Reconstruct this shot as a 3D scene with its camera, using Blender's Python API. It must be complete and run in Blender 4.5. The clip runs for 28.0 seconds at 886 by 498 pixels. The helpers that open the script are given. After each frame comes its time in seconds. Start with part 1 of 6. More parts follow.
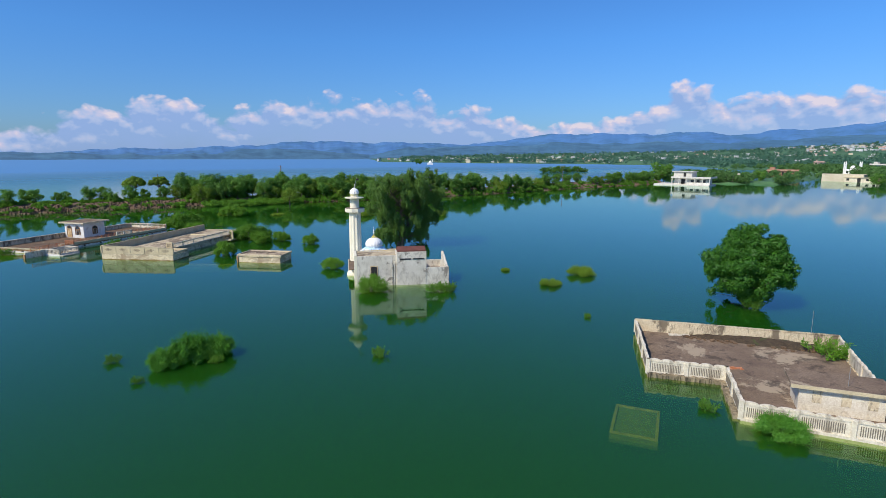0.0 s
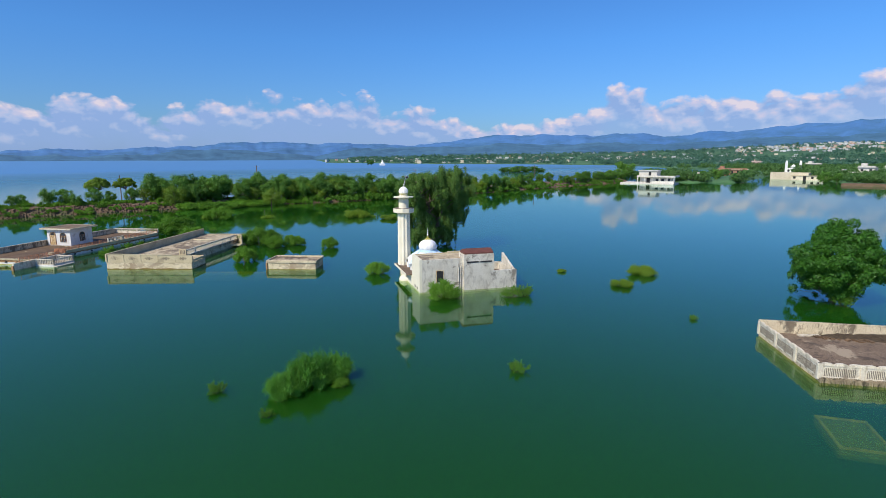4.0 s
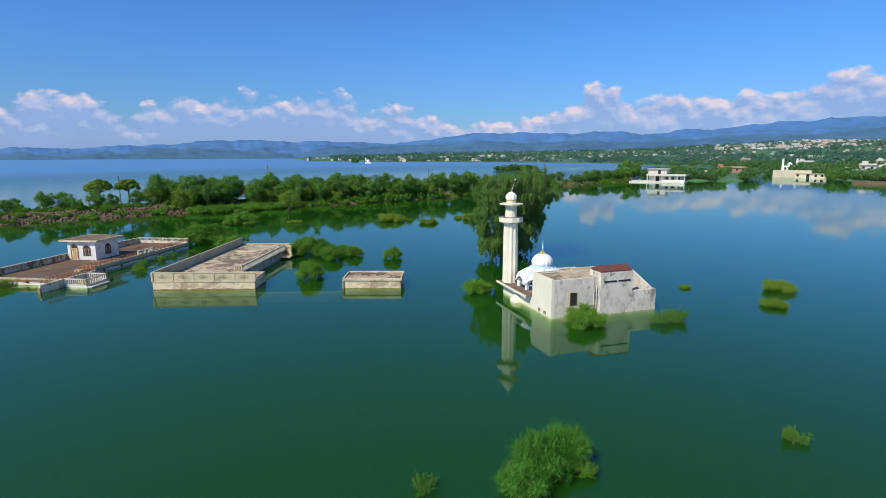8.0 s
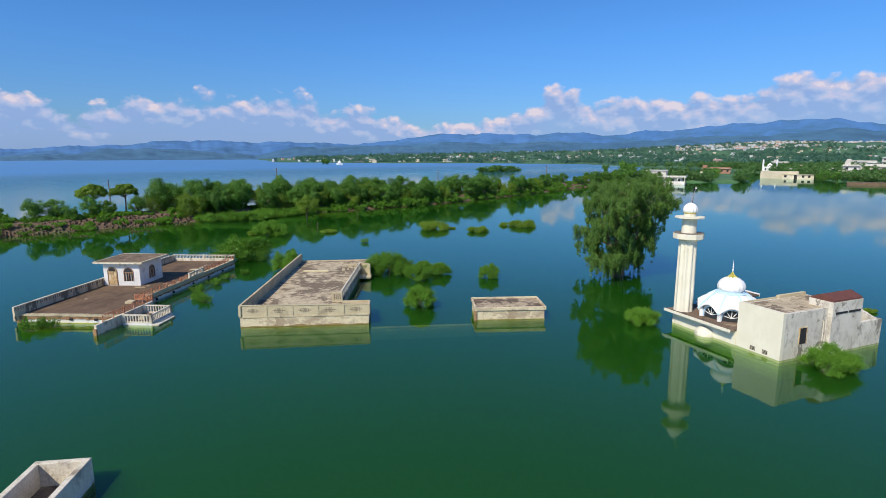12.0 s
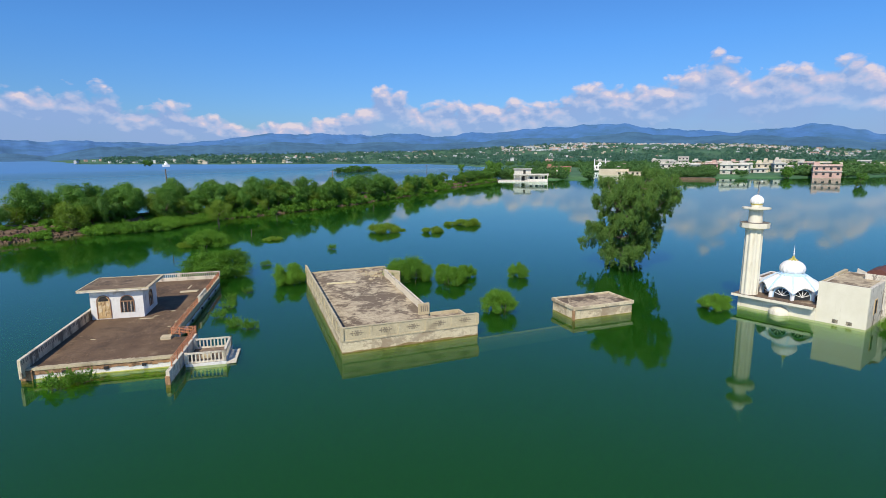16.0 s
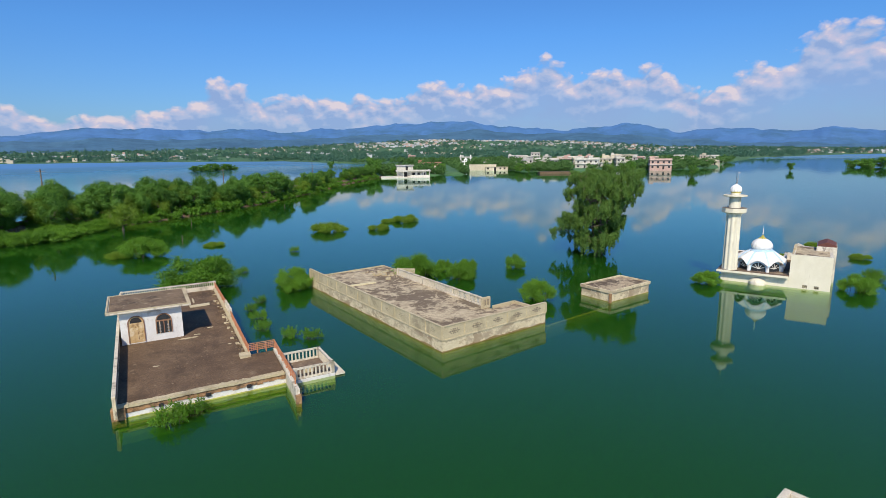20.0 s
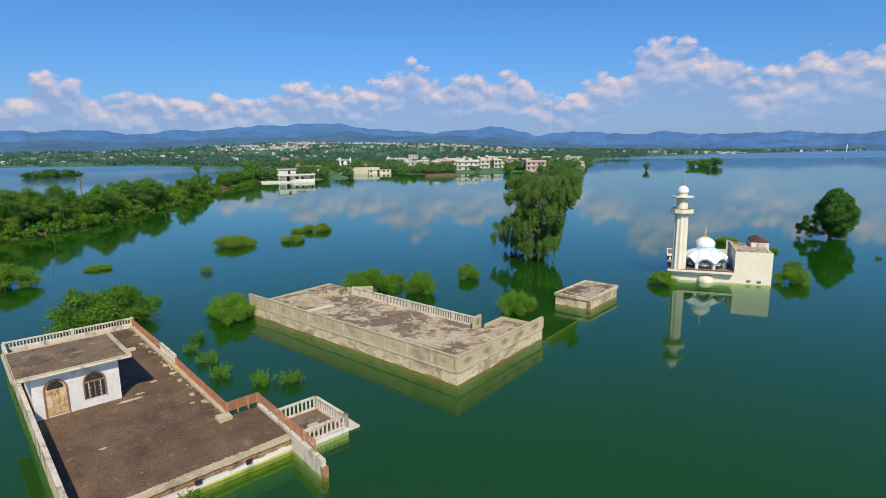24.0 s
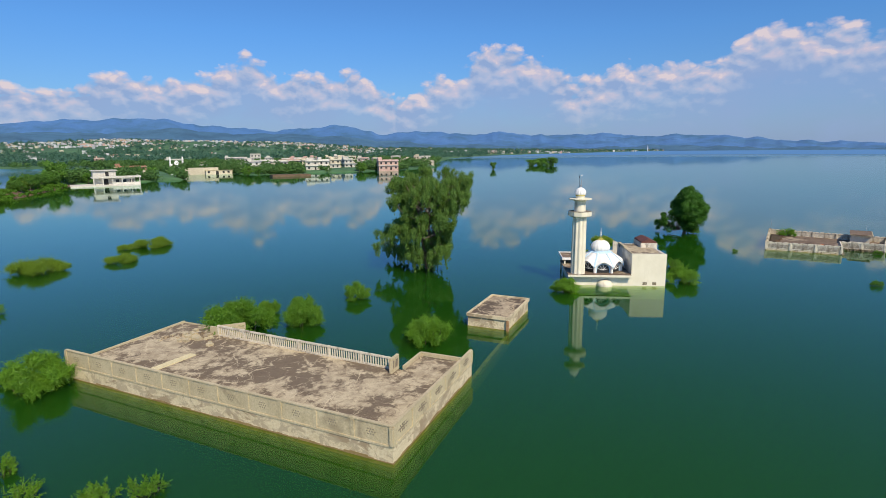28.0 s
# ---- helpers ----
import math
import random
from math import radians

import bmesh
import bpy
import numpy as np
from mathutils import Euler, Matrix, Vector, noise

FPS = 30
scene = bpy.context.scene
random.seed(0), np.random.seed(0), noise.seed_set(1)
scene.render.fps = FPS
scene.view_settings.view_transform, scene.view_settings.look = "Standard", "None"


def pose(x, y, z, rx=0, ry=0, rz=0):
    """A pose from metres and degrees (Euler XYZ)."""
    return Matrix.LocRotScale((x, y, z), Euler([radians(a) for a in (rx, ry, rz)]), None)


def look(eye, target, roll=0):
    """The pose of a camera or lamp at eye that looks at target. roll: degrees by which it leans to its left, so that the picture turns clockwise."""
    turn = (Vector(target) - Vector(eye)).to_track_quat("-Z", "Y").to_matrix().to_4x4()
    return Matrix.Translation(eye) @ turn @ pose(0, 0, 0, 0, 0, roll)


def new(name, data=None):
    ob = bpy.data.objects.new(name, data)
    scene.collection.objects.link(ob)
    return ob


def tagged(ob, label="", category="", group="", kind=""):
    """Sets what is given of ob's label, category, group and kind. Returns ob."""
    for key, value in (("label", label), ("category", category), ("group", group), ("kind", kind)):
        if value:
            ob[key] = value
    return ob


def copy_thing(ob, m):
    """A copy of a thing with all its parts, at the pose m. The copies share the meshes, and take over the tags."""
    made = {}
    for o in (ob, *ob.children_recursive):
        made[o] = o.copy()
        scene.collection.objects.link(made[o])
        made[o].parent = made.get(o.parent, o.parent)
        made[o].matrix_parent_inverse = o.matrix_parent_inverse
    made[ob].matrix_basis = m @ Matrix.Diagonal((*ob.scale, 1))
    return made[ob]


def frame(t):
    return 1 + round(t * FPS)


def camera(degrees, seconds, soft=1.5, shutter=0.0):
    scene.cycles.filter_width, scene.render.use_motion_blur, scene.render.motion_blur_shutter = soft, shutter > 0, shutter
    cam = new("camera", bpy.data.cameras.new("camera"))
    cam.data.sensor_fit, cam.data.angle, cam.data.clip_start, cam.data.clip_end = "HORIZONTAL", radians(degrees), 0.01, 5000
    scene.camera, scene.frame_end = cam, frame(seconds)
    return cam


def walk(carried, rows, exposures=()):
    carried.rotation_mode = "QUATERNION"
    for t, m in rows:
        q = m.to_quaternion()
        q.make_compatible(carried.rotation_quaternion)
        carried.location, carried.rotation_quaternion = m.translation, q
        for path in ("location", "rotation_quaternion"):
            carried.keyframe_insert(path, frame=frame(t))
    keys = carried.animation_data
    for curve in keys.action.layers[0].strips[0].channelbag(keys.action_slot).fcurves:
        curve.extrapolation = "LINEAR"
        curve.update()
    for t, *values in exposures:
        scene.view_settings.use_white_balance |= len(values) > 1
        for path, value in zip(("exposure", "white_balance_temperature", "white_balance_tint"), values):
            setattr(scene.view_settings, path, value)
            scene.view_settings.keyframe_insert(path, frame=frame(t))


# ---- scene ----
cam = camera(78.7, 28.0, soft=0.6)
PATH = [
    (0, (58.199, -69.543, 14.608), (57.951, -67.588, 14.269), 0.0),
    (0.5, (56.644, -69.434, 14.505), (56.406, -67.477, 14.169), -0.0),
    (1, (54.914, -69.411, 14.468), (54.691, -67.452, 14.129), -0.1),
    (1.5, (53.302, -69.118, 14.353), (53.158, -67.152, 14.017), -0.1),
    (2, (51.534, -68.811, 14.334), (51.436, -66.843, 13.995), -0.2),
    (2.5, (49.644, -68.552, 14.188), (49.571, -66.581, 13.852), -0.2),
    (3, (47.834, -67.919, 14.155), (47.777, -65.949, 13.816), -0.3),
    (3.5, (46.242, -67.238, 14.047), (46.186, -65.267, 13.711), -0.2),
    (5.5, (39.401, -63.803, 14.124), (39.378, -61.832, 13.788), -0.1),
    (6, (37.641, -62.779, 14.254), (37.624, -60.808, 13.912), -0.3),
    (6.5, (35.819, -61.613, 14.335), (35.813, -59.642, 13.995), -0.1),
    (7, (34.115, -60.242, 14.302), (34.11, -58.272, 13.961), -0.2),
    (7.5, (32.306, -58.848, 14.286), (32.32, -56.877, 13.945), -0.1),
    (8, (30.636, -57.285, 14.311), (30.662, -55.315, 13.968), -0.2),
    (8.5, (28.729, -55.665, 14.419), (28.76, -53.695, 14.074), -0.1),
    (9, (26.879, -54.057, 14.373), (26.914, -52.087, 14.032), -0.1),
    (9.5, (24.923, -52.419, 14.488), (24.959, -50.449, 14.146), -0.2),
    (10, (22.86, -50.919, 14.535), (22.9, -48.948, 14.193), -0.2),
    (10.5, (20.769, -49.524, 14.624), (20.811, -47.554, 14.284), -0.3),
    (11, (18.807, -48.252, 14.781), (18.863, -46.282, 14.436), -0.4),
    (11.5, (16.375, -47.116, 14.727), (16.469, -45.148, 14.383), -0.3),
    (13.5, (5.937, -43.178, 14.185), (6.351, -41.249, 13.858), -0.3),
    (14, (3.144, -41.988, 14.255), (3.63, -40.077, 13.923), -0.4),
    (14.5, (0.326, -40.931, 14.374), (0.885, -39.04, 14.036), -0.4),
    (15, (-2.365, -39.809, 14.609), (-1.762, -37.934, 14.259), -0.4),
    (15.5, (-4.891, -38.865, 14.423), (-4.23, -37.009, 14.079), -0.3),
    (16, (-7.323, -37.847, 14.327), (-6.583, -36.021, 13.986), -0.3),
    (16.5, (-9.755, -36.745, 14.332), (-8.951, -34.946, 13.989), -0.2),
    (17, (-12.035, -35.758, 14.458), (-11.19, -33.98, 14.107), -0.3),
    (17.5, (-14.312, -34.863, 14.338), (-13.435, -33.099, 13.991), -0.3),
    (18, (-16.498, -33.867, 14.31), (-15.583, -32.123, 13.963), -0.4),
    (18.5, (-18.53, -32.908, 14.402), (-17.558, -31.195, 14.05), -0.3),
    (19, (-20.08, -31.93, 14.439), (-19.025, -30.269, 14.085), -0.6),
    (19.5, (-21.507, -30.889, 14.357), (-20.368, -29.283, 14.003), -0.5),
    (20, (-22.655, -29.524, 14.412), (-21.453, -27.966, 14.055), -0.5),
    (20.5, (-23.492, -28.584, 14.42), (-22.266, -27.045, 14.063), -0.5),
    (21, (-24.138, -27.431, 14.506), (-22.874, -25.924, 14.146), -0.7),
    (21.5, (-24.704, -26.308, 14.504), (-23.403, -24.831, 14.149), -0.5),
    (23.5, (-25.667, -20.758, 14.558), (-24.227, -19.415, 14.207), -0.7),
    (24, (-25.453, -19.48, 14.586), (-23.92, -18.244, 14.233), -0.7),
    (24.5, (-25.245, -18.257, 14.63), (-23.638, -17.122, 14.274), -0.7),
    (25, (-24.847, -17.165, 14.621), (-23.188, -16.107, 14.265), -0.7),
    (25.5, (-24.469, -16.055, 14.6), (-22.76, -15.08, 14.243), -0.7),
    (26, (-23.945, -15.019, 14.599), (-22.2, -14.11, 14.243), -0.4),
    (26.5, (-23.313, -14.021, 14.684), (-21.535, -13.177, 14.325), -0.7),
    (27, (-22.532, -12.99, 14.65), (-20.733, -12.192, 14.293), -0.5),
    (27.5, (-21.628, -12.117, 14.665), (-19.819, -11.342, 14.304), -0.6),
    (28, (-20.6, -11.303, 14.689), (-18.786, -10.541, 14.327), -0.5),
]
walk(cam, [(t, look(eye, target, roll)) for t, eye, target, roll in PATH], [(0, 0.02, 6350, 10), (10, 0.0, 6400, 10), (18, -0.03, 6550, 10), (24, -0.08, 6800, 10), (28, -0.08, 6950, 10)])
scene.view_settings.exposure = 0.0

# ---- world, sun ----
SUN_AZ, SUN_EL = 222.5, 44.5


def link(nt, a, b):
    nt.links.new(a, b)


def node(nt, kind, **sets):
    n = nt.nodes.new(kind)
    for k, v in sets.items():
        if k == "op":
            n.operation = v
        elif k == "blend":
            n.blend_type = v
        elif k == "dtype":
            n.data_type = v
    return n


def math_node(nt, op, a, b=None, c=None, clamp=False):
    n = nt.nodes.new("ShaderNodeMath")
    n.operation, n.use_clamp = op, clamp
    for i, v in enumerate((a, b, c)):
        if v is None:
            continue
        if isinstance(v, (int, float)):
            n.inputs[i].default_value = v
        else:
            nt.links.new(v, n.inputs[i])
    return n.outputs[0]


def mix_col(nt, fac, a, b, blend="MIX"):
    n = nt.nodes.new("ShaderNodeMix")
    n.data_type, n.blend_type = "RGBA", blend
    for sock, v in ((n.inputs[0], fac), (n.inputs[6], a), (n.inputs[7], b)):
        if isinstance(v, (int, float)):
            sock.default_value = v
        elif isinstance(v, tuple):
            sock.default_value = (*v, 1) if len(v) == 3 else v
        else:
            nt.links.new(v, sock)
    return n.outputs[2]


def noise_node(nt, vec, scale, detail=4, rough=0.55, distort=0.0):
    n = nt.nodes.new("ShaderNodeTexNoise")
    n.inputs["Scale"].default_value, n.inputs["Detail"].default_value = scale, detail
    n.inputs["Roughness"].default_value, n.inputs["Distortion"].default_value = rough, distort
    if vec is not None:
        nt.links.new(vec, n.inputs["Vector"])
    return n.outputs["Fac"]


def ramp_node(nt, fac, stops, mode="LINEAR"):
    n = nt.nodes.new("ShaderNodeValToRGB")
    n.color_ramp.interpolation = mode
    el = n.color_ramp.elements
    while len(el) < len(stops):
        el.new(0.5)
    for e, (p, c) in zip(el, stops):
        e.position = p
        e.color = (*c, 1) if isinstance(c, tuple) else (c, c, c, 1)
    nt.links.new(fac, n.inputs[0])
    return n.outputs[0]


def build_world():
    world = bpy.data.worlds.new("sky")
    scene.world = world
    world.use_nodes = True
    nt = world.node_tree
    nt.nodes.clear()
    out, bg = nt.nodes.new("ShaderNodeOutputWorld"), nt.nodes.new("ShaderNodeBackground")
    sky = nt.nodes.new("ShaderNodeTexSky")
    sky.sky_type, sky.sun_disc = "NISHITA", False
    sky.sun_elevation, sky.sun_rotation = radians(SUN_EL), radians(SUN_AZ)
    sky.air_density, sky.dust_density, sky.ozone_density = 1.0, 0.6, 2.5
    tc = nt.nodes.new("ShaderNodeTexCoord")
    sep = nt.nodes.new("ShaderNodeSeparateXYZ")
    link(nt, tc.outputs["Generated"], sep.inputs[0])
    az = math_node(nt, "MULTIPLY", math_node(nt, "ARCTAN2", sep.outputs[0], sep.outputs[1]), 57.2958)
    el = math_node(nt, "MULTIPLY", math_node(nt, "ARCSINE", sep.outputs[2]), 57.2958)
    # height of the cumulus tops, by azimuth
    tops = [(-46, 2.4), (-42, 3.6), (-37, 4.5), (-32, 5.2), (-28, 4.0), (-24, 5.6), (-18, 5.7), (-11, 6.0), (-6, 4.7), (-2, 4.5),
            (2, 3.2), (8, 3.5), (13, 4.7), (16, 6.6), (20, 5.4), (26, 5.5), (30, 5.2), (34, 6.2), (40, 7.0), (44, 6.6), (48, 8.8),
            (52, 7.1), (58, 7.5), (63, 5.5), (68, 7.6), (72, 9.9), (77, 9.2), (81, 6.4), (86, 7.8), (93, 8.0), (97, 10.8), (104, 9.5)]
    env = ramp_node(nt, math_node(nt, "DIVIDE", math_node(nt, "ADD", az, 60.0), 180.0),
                    [((a + 60) / 180, h / 15) for a, h in tops], "EASE")
    env = math_node(nt, "MULTIPLY", env, 15.0)
    comb = nt.nodes.new("ShaderNodeCombineXYZ")
    link(nt, az, comb.inputs[0])
    link(nt, math_node(nt, "MULTIPLY", el, 1.5), comb.inputs[1])
    vec = comb.outputs[0]
    comb2 = nt.nodes.new("ShaderNodeCombineXYZ")
    link(nt, math_node(nt, "ADD", az, 0.25), comb2.inputs[0])
    link(nt, math_node(nt, "MULTIPLY", math_node(nt, "ADD", el, 0.55), 1.5), comb2.inputs[1])
    def billow(v):
        """Cauliflower heaps: rounded cells at three sizes on a bent grid."""
        warp = nt.nodes.new("ShaderNodeTexNoise")
        warp.inputs["Scale"].default_value, warp.inputs["Detail"].default_value = 0.35, 4
        link(nt, v, warp.inputs["Vector"])
        bent = nt.nodes.new("ShaderNodeVectorMath")
        bent.operation = "MULTIPLY_ADD"
        link(nt, warp.outputs["Color"], bent.inputs[0])
        bent.inputs[1].default_value = (1.6, 1.6, 0.0)
        link(nt, v, bent.inputs[2])
        total = None
        for scale, weight in ((0.24, 0.66), (0.6, 0.42), (1.5, 0.14), (3.6, 0.045)):
            vo = nt.nodes.new("ShaderNodeTexVoronoi")
            vo.voronoi_dimensions, vo.feature = "2D", "SMOOTH_F1"
            vo.inputs["Scale"].default_value, vo.inputs["Smoothness"].default_value = scale, 0.25
            link(nt, bent.outputs[0], vo.inputs["Vector"])
            w = math_node(nt, "MULTIPLY", vo.outputs["Distance"], -weight)
            total = w if total is None else math_node(nt, "ADD", total, w)
        return math_node(nt, "ADD", total, 1.0)

    puff, puff2 = billow(vec), billow(comb2.outputs[0])
    wisps = noise_node(nt, vec, 0.13, 6, 0.6, 0.2)
    gap = math_node(nt, "SUBTRACT", env, el)
    east = math_node(nt, "MULTIPLY", math_node(nt, "ADD", az, 10.0), 0.011, clamp=True)
    slope = math_node(nt, "SUBTRACT", 0.27, math_node(nt, "MULTIPLY", east, 0.125))
    bright = math_node(nt, "ADD", 0.57, math_node(nt, "MULTIPLY", math_node(nt, "MULTIPLY", east, 3.0, clamp=True), 0.12))
    flatv = nt.nodes.new("ShaderNodeCombineXYZ")
    link(nt, az, flatv.inputs[0])
    link(nt, math_node(nt, "MULTIPLY", el, 4.5), flatv.inputs[1])
    bands = noise_node(nt, flatv.outputs[0], 0.12, 5, 0.55, 0.3)
    dens = math_node(nt, "ADD", math_node(nt, "MULTIPLY", gap, 0.95), math_node(nt, "MULTIPLY", math_node(nt, "SUBTRACT", puff, 0.46), 3.0))
    cover = math_node(nt, "MULTIPLY", dens, 1.5, clamp=True)
    deep = math_node(nt, "MULTIPLY", math_node(nt, "SUBTRACT", gap, 1.3), 0.28, clamp=True)
    thin = math_node(nt, "MULTIPLY", math_node(nt, "SUBTRACT", wisps, 0.35), 2.6, clamp=True)
    body = math_node(nt, "ADD", math_node(nt, "SUBTRACT", 1.0, deep), math_node(nt, "MULTIPLY", deep, math_node(nt, "ADD", math_node(nt, "MULTIPLY", thin, 0.42), 0.55)))
    cover = math_node(nt, "MULTIPLY", math_node(nt, "MULTIPLY", cover, body), 0.93)
    shade = math_node(nt, "MULTIPLY", math_node(nt, "SUBTRACT", puff, puff2), math_node(nt, "SUBTRACT", 2.3, math_node(nt, "MULTIPLY", deep, 1.75)))
    lit = math_node(nt, "ADD", math_node(nt, "ADD", math_node(nt, "SUBTRACT", bright, math_node(nt, "MULTIPLY", gap, slope)), math_node(nt, "MULTIPLY", math_node(nt, "SUBTRACT", bands, 0.5), math_node(nt, "MULTIPLY", deep, 0.75))), shade, clamp=True)
    col = ramp_node(nt, lit, [(0.0, (2.9, 4.2, 7.2)), (0.4, (4.3, 5.2, 7.6)), (0.8, (6.0, 5.8, 7.5)), (1.0, (7.7, 6.8, 7.5))])
    haze = math_node(nt, "SUBTRACT", 1.0, math_node(nt, "MULTIPLY", el, 0.09, clamp=True), clamp=True)
    tint = mix_col(nt, 1.0, sky.outputs[0], mix_col(nt, haze, (0.43, 0.87, 1.42), (0.47, 0.69, 1.08)), "MULTIPLY")
    link(nt, mix_col(nt, cover, tint, col), bg.inputs[0])
    bg.inputs[1].default_value = 0.1
    link(nt, bg.outputs[0], out.inputs[0])


build_world()
sun = new("sun", bpy.data.lights.new("sun", "SUN"))
sun.data.energy, sun.data.angle, sun.data.color = 4.7, radians(0.5), (1.0, 0.90, 0.74)
_sa, _se = radians(SUN_AZ), radians(SUN_EL)
sun.matrix_world = look((math.sin(_sa) * math.cos(_se) * 50, math.cos(_sa) * math.cos(_se) * 50, math.sin(_se) * 50), (0, 0, 0))


# ---- materials ----
def material(name, colours, scale=2.0, rough=0.85, bump=0.15, fine=30.0, stain=None, stain_scale=0.6, stain_at=(0.52, 0.66), metal=0.0, stretch=None, per_object=0.0, stain2=None, grain=0.42):
    """A weathered surface: two colours mixed at one scale, grain at a finer one, stains with their own outline."""
    m = bpy.data.materials.new(name)
    m.use_nodes = True
    nt = m.node_tree
    bsdf = nt.nodes["Principled BSDF"]
    tc = nt.nodes.new("ShaderNodeTexCoord")
    vec = tc.outputs["Object"]
    if stretch:
        mp = nt.nodes.new("ShaderNodeMapping")
        mp.inputs["Scale"].default_value = stretch
        link(nt, vec, mp.inputs[0])
        vec = mp.outputs[0]
    big, small = noise_node(nt, vec, scale, 6, 0.6), noise_node(nt, tc.outputs["Object"], fine, 3, 0.6)
    col = ramp_node(nt, big, [(0.3, colours[0]), (0.7, colours[1])])
    col = mix_col(nt, grain, col, ramp_node(nt, small, [(0.28, 0.26), (0.72, 0.84)]), "OVERLAY")
    if stain:
        spots = noise_node(nt, vec, stain_scale, 8, 0.68, 0.4)
        col = mix_col(nt, ramp_node(nt, spots, [(stain_at[0], 0.0), (stain_at[1], 0.85)]), col, stain)
    if stain2:
        colour2, scale2, lo2, hi2, stretch2 = stain2
        mp2 = nt.nodes.new("ShaderNodeMapping")
        mp2.inputs["Scale"].default_value = stretch2
        mp2.inputs["Location"].default_value = (3.7, 1.9, 5.3)
        link(nt, tc.outputs["Object"], mp2.inputs[0])
        col = mix_col(nt, ramp_node(nt, noise_node(nt, mp2.outputs[0], scale2, 8, 0.7, 0.5), [(lo2, 0.0), (hi2, 0.8)]), col, colour2)
    if per_object:
        info = nt.nodes.new("ShaderNodeObjectInfo")
        v = math_node(nt, "ADD", math_node(nt, "MULTIPLY", info.outputs["Random"], per_object), 1.0 - per_object / 2)
        hs = nt.nodes.new("ShaderNodeHueSaturation")
        link(nt, v, hs.inputs["Value"])
        link(nt, col, hs.inputs["Color"])
        col = hs.outputs[0]
    link(nt, col, bsdf.inputs["Base Color"])
    bsdf.inputs["Roughness"].default_value, bsdf.inputs["Metallic"].default_value = rough, metal
    if bump:
        bp = nt.nodes.new("ShaderNodeBump")
        bp.inputs["Strength"].default_value, bp.inputs["Distance"].default_value = bump, 0.05
        link(nt, math_node(nt, "ADD", small, big), bp.inputs["Height"])
        link(nt, bp.outputs[0], bsdf.inputs["Normal"])
    return m


def leaf_material(name, dark, light, glow=0.3):
    m = bpy.data.materials.new(name)
    m.use_nodes = True
    nt = m.node_tree
    nt.nodes.clear()
    out = nt.nodes.new("ShaderNodeOutputMaterial")
    geo, info = nt.nodes.new("ShaderNodeNewGeometry"), nt.nodes.new("ShaderNodeObjectInfo")
    tc = nt.nodes.new("ShaderNodeTexCoord")
    v = math_node(nt, "ADD", math_node(nt, "MULTIPLY", geo.outputs["Random Per Island"], 0.32), math_node(nt, "MULTIPLY", info.outputs["Random"], 0.3))
    v = math_node(nt, "ADD", v, math_node(nt, "MULTIPLY", noise_node(nt, tc.outputs["Object"], 0.7, 2), 0.4))
    col = ramp_node(nt, v, [(0.15, dark), (1.0, light)])
    d, t, g = nt.nodes.new("ShaderNodeBsdfDiffuse"), nt.nodes.new("ShaderNodeBsdfTranslucent"), nt.nodes.new("ShaderNodeBsdfGlossy")
    g.inputs["Roughness"].default_value = 0.5
    g.inputs["Color"].default_value = (0.5, 0.5, 0.5, 1)
    for n in (d, t):
        link(nt, col, n.inputs["Color"])
    mx, mg = nt.nodes.new("ShaderNodeMixShader"), nt.nodes.new("ShaderNodeMixShader")
    mx.inputs[0].default_value, mg.inputs[0].default_value = glow, 0.04
    link(nt, d.outputs[0], mx.inputs[1])
    link(nt, t.outputs[0], mx.inputs[2])
    link(nt, mx.outputs[0], mg.inputs[1])
    link(nt, g.outputs[0], mg.inputs[2])
    link(nt, mg.outputs[0], out.inputs[0])
    return m


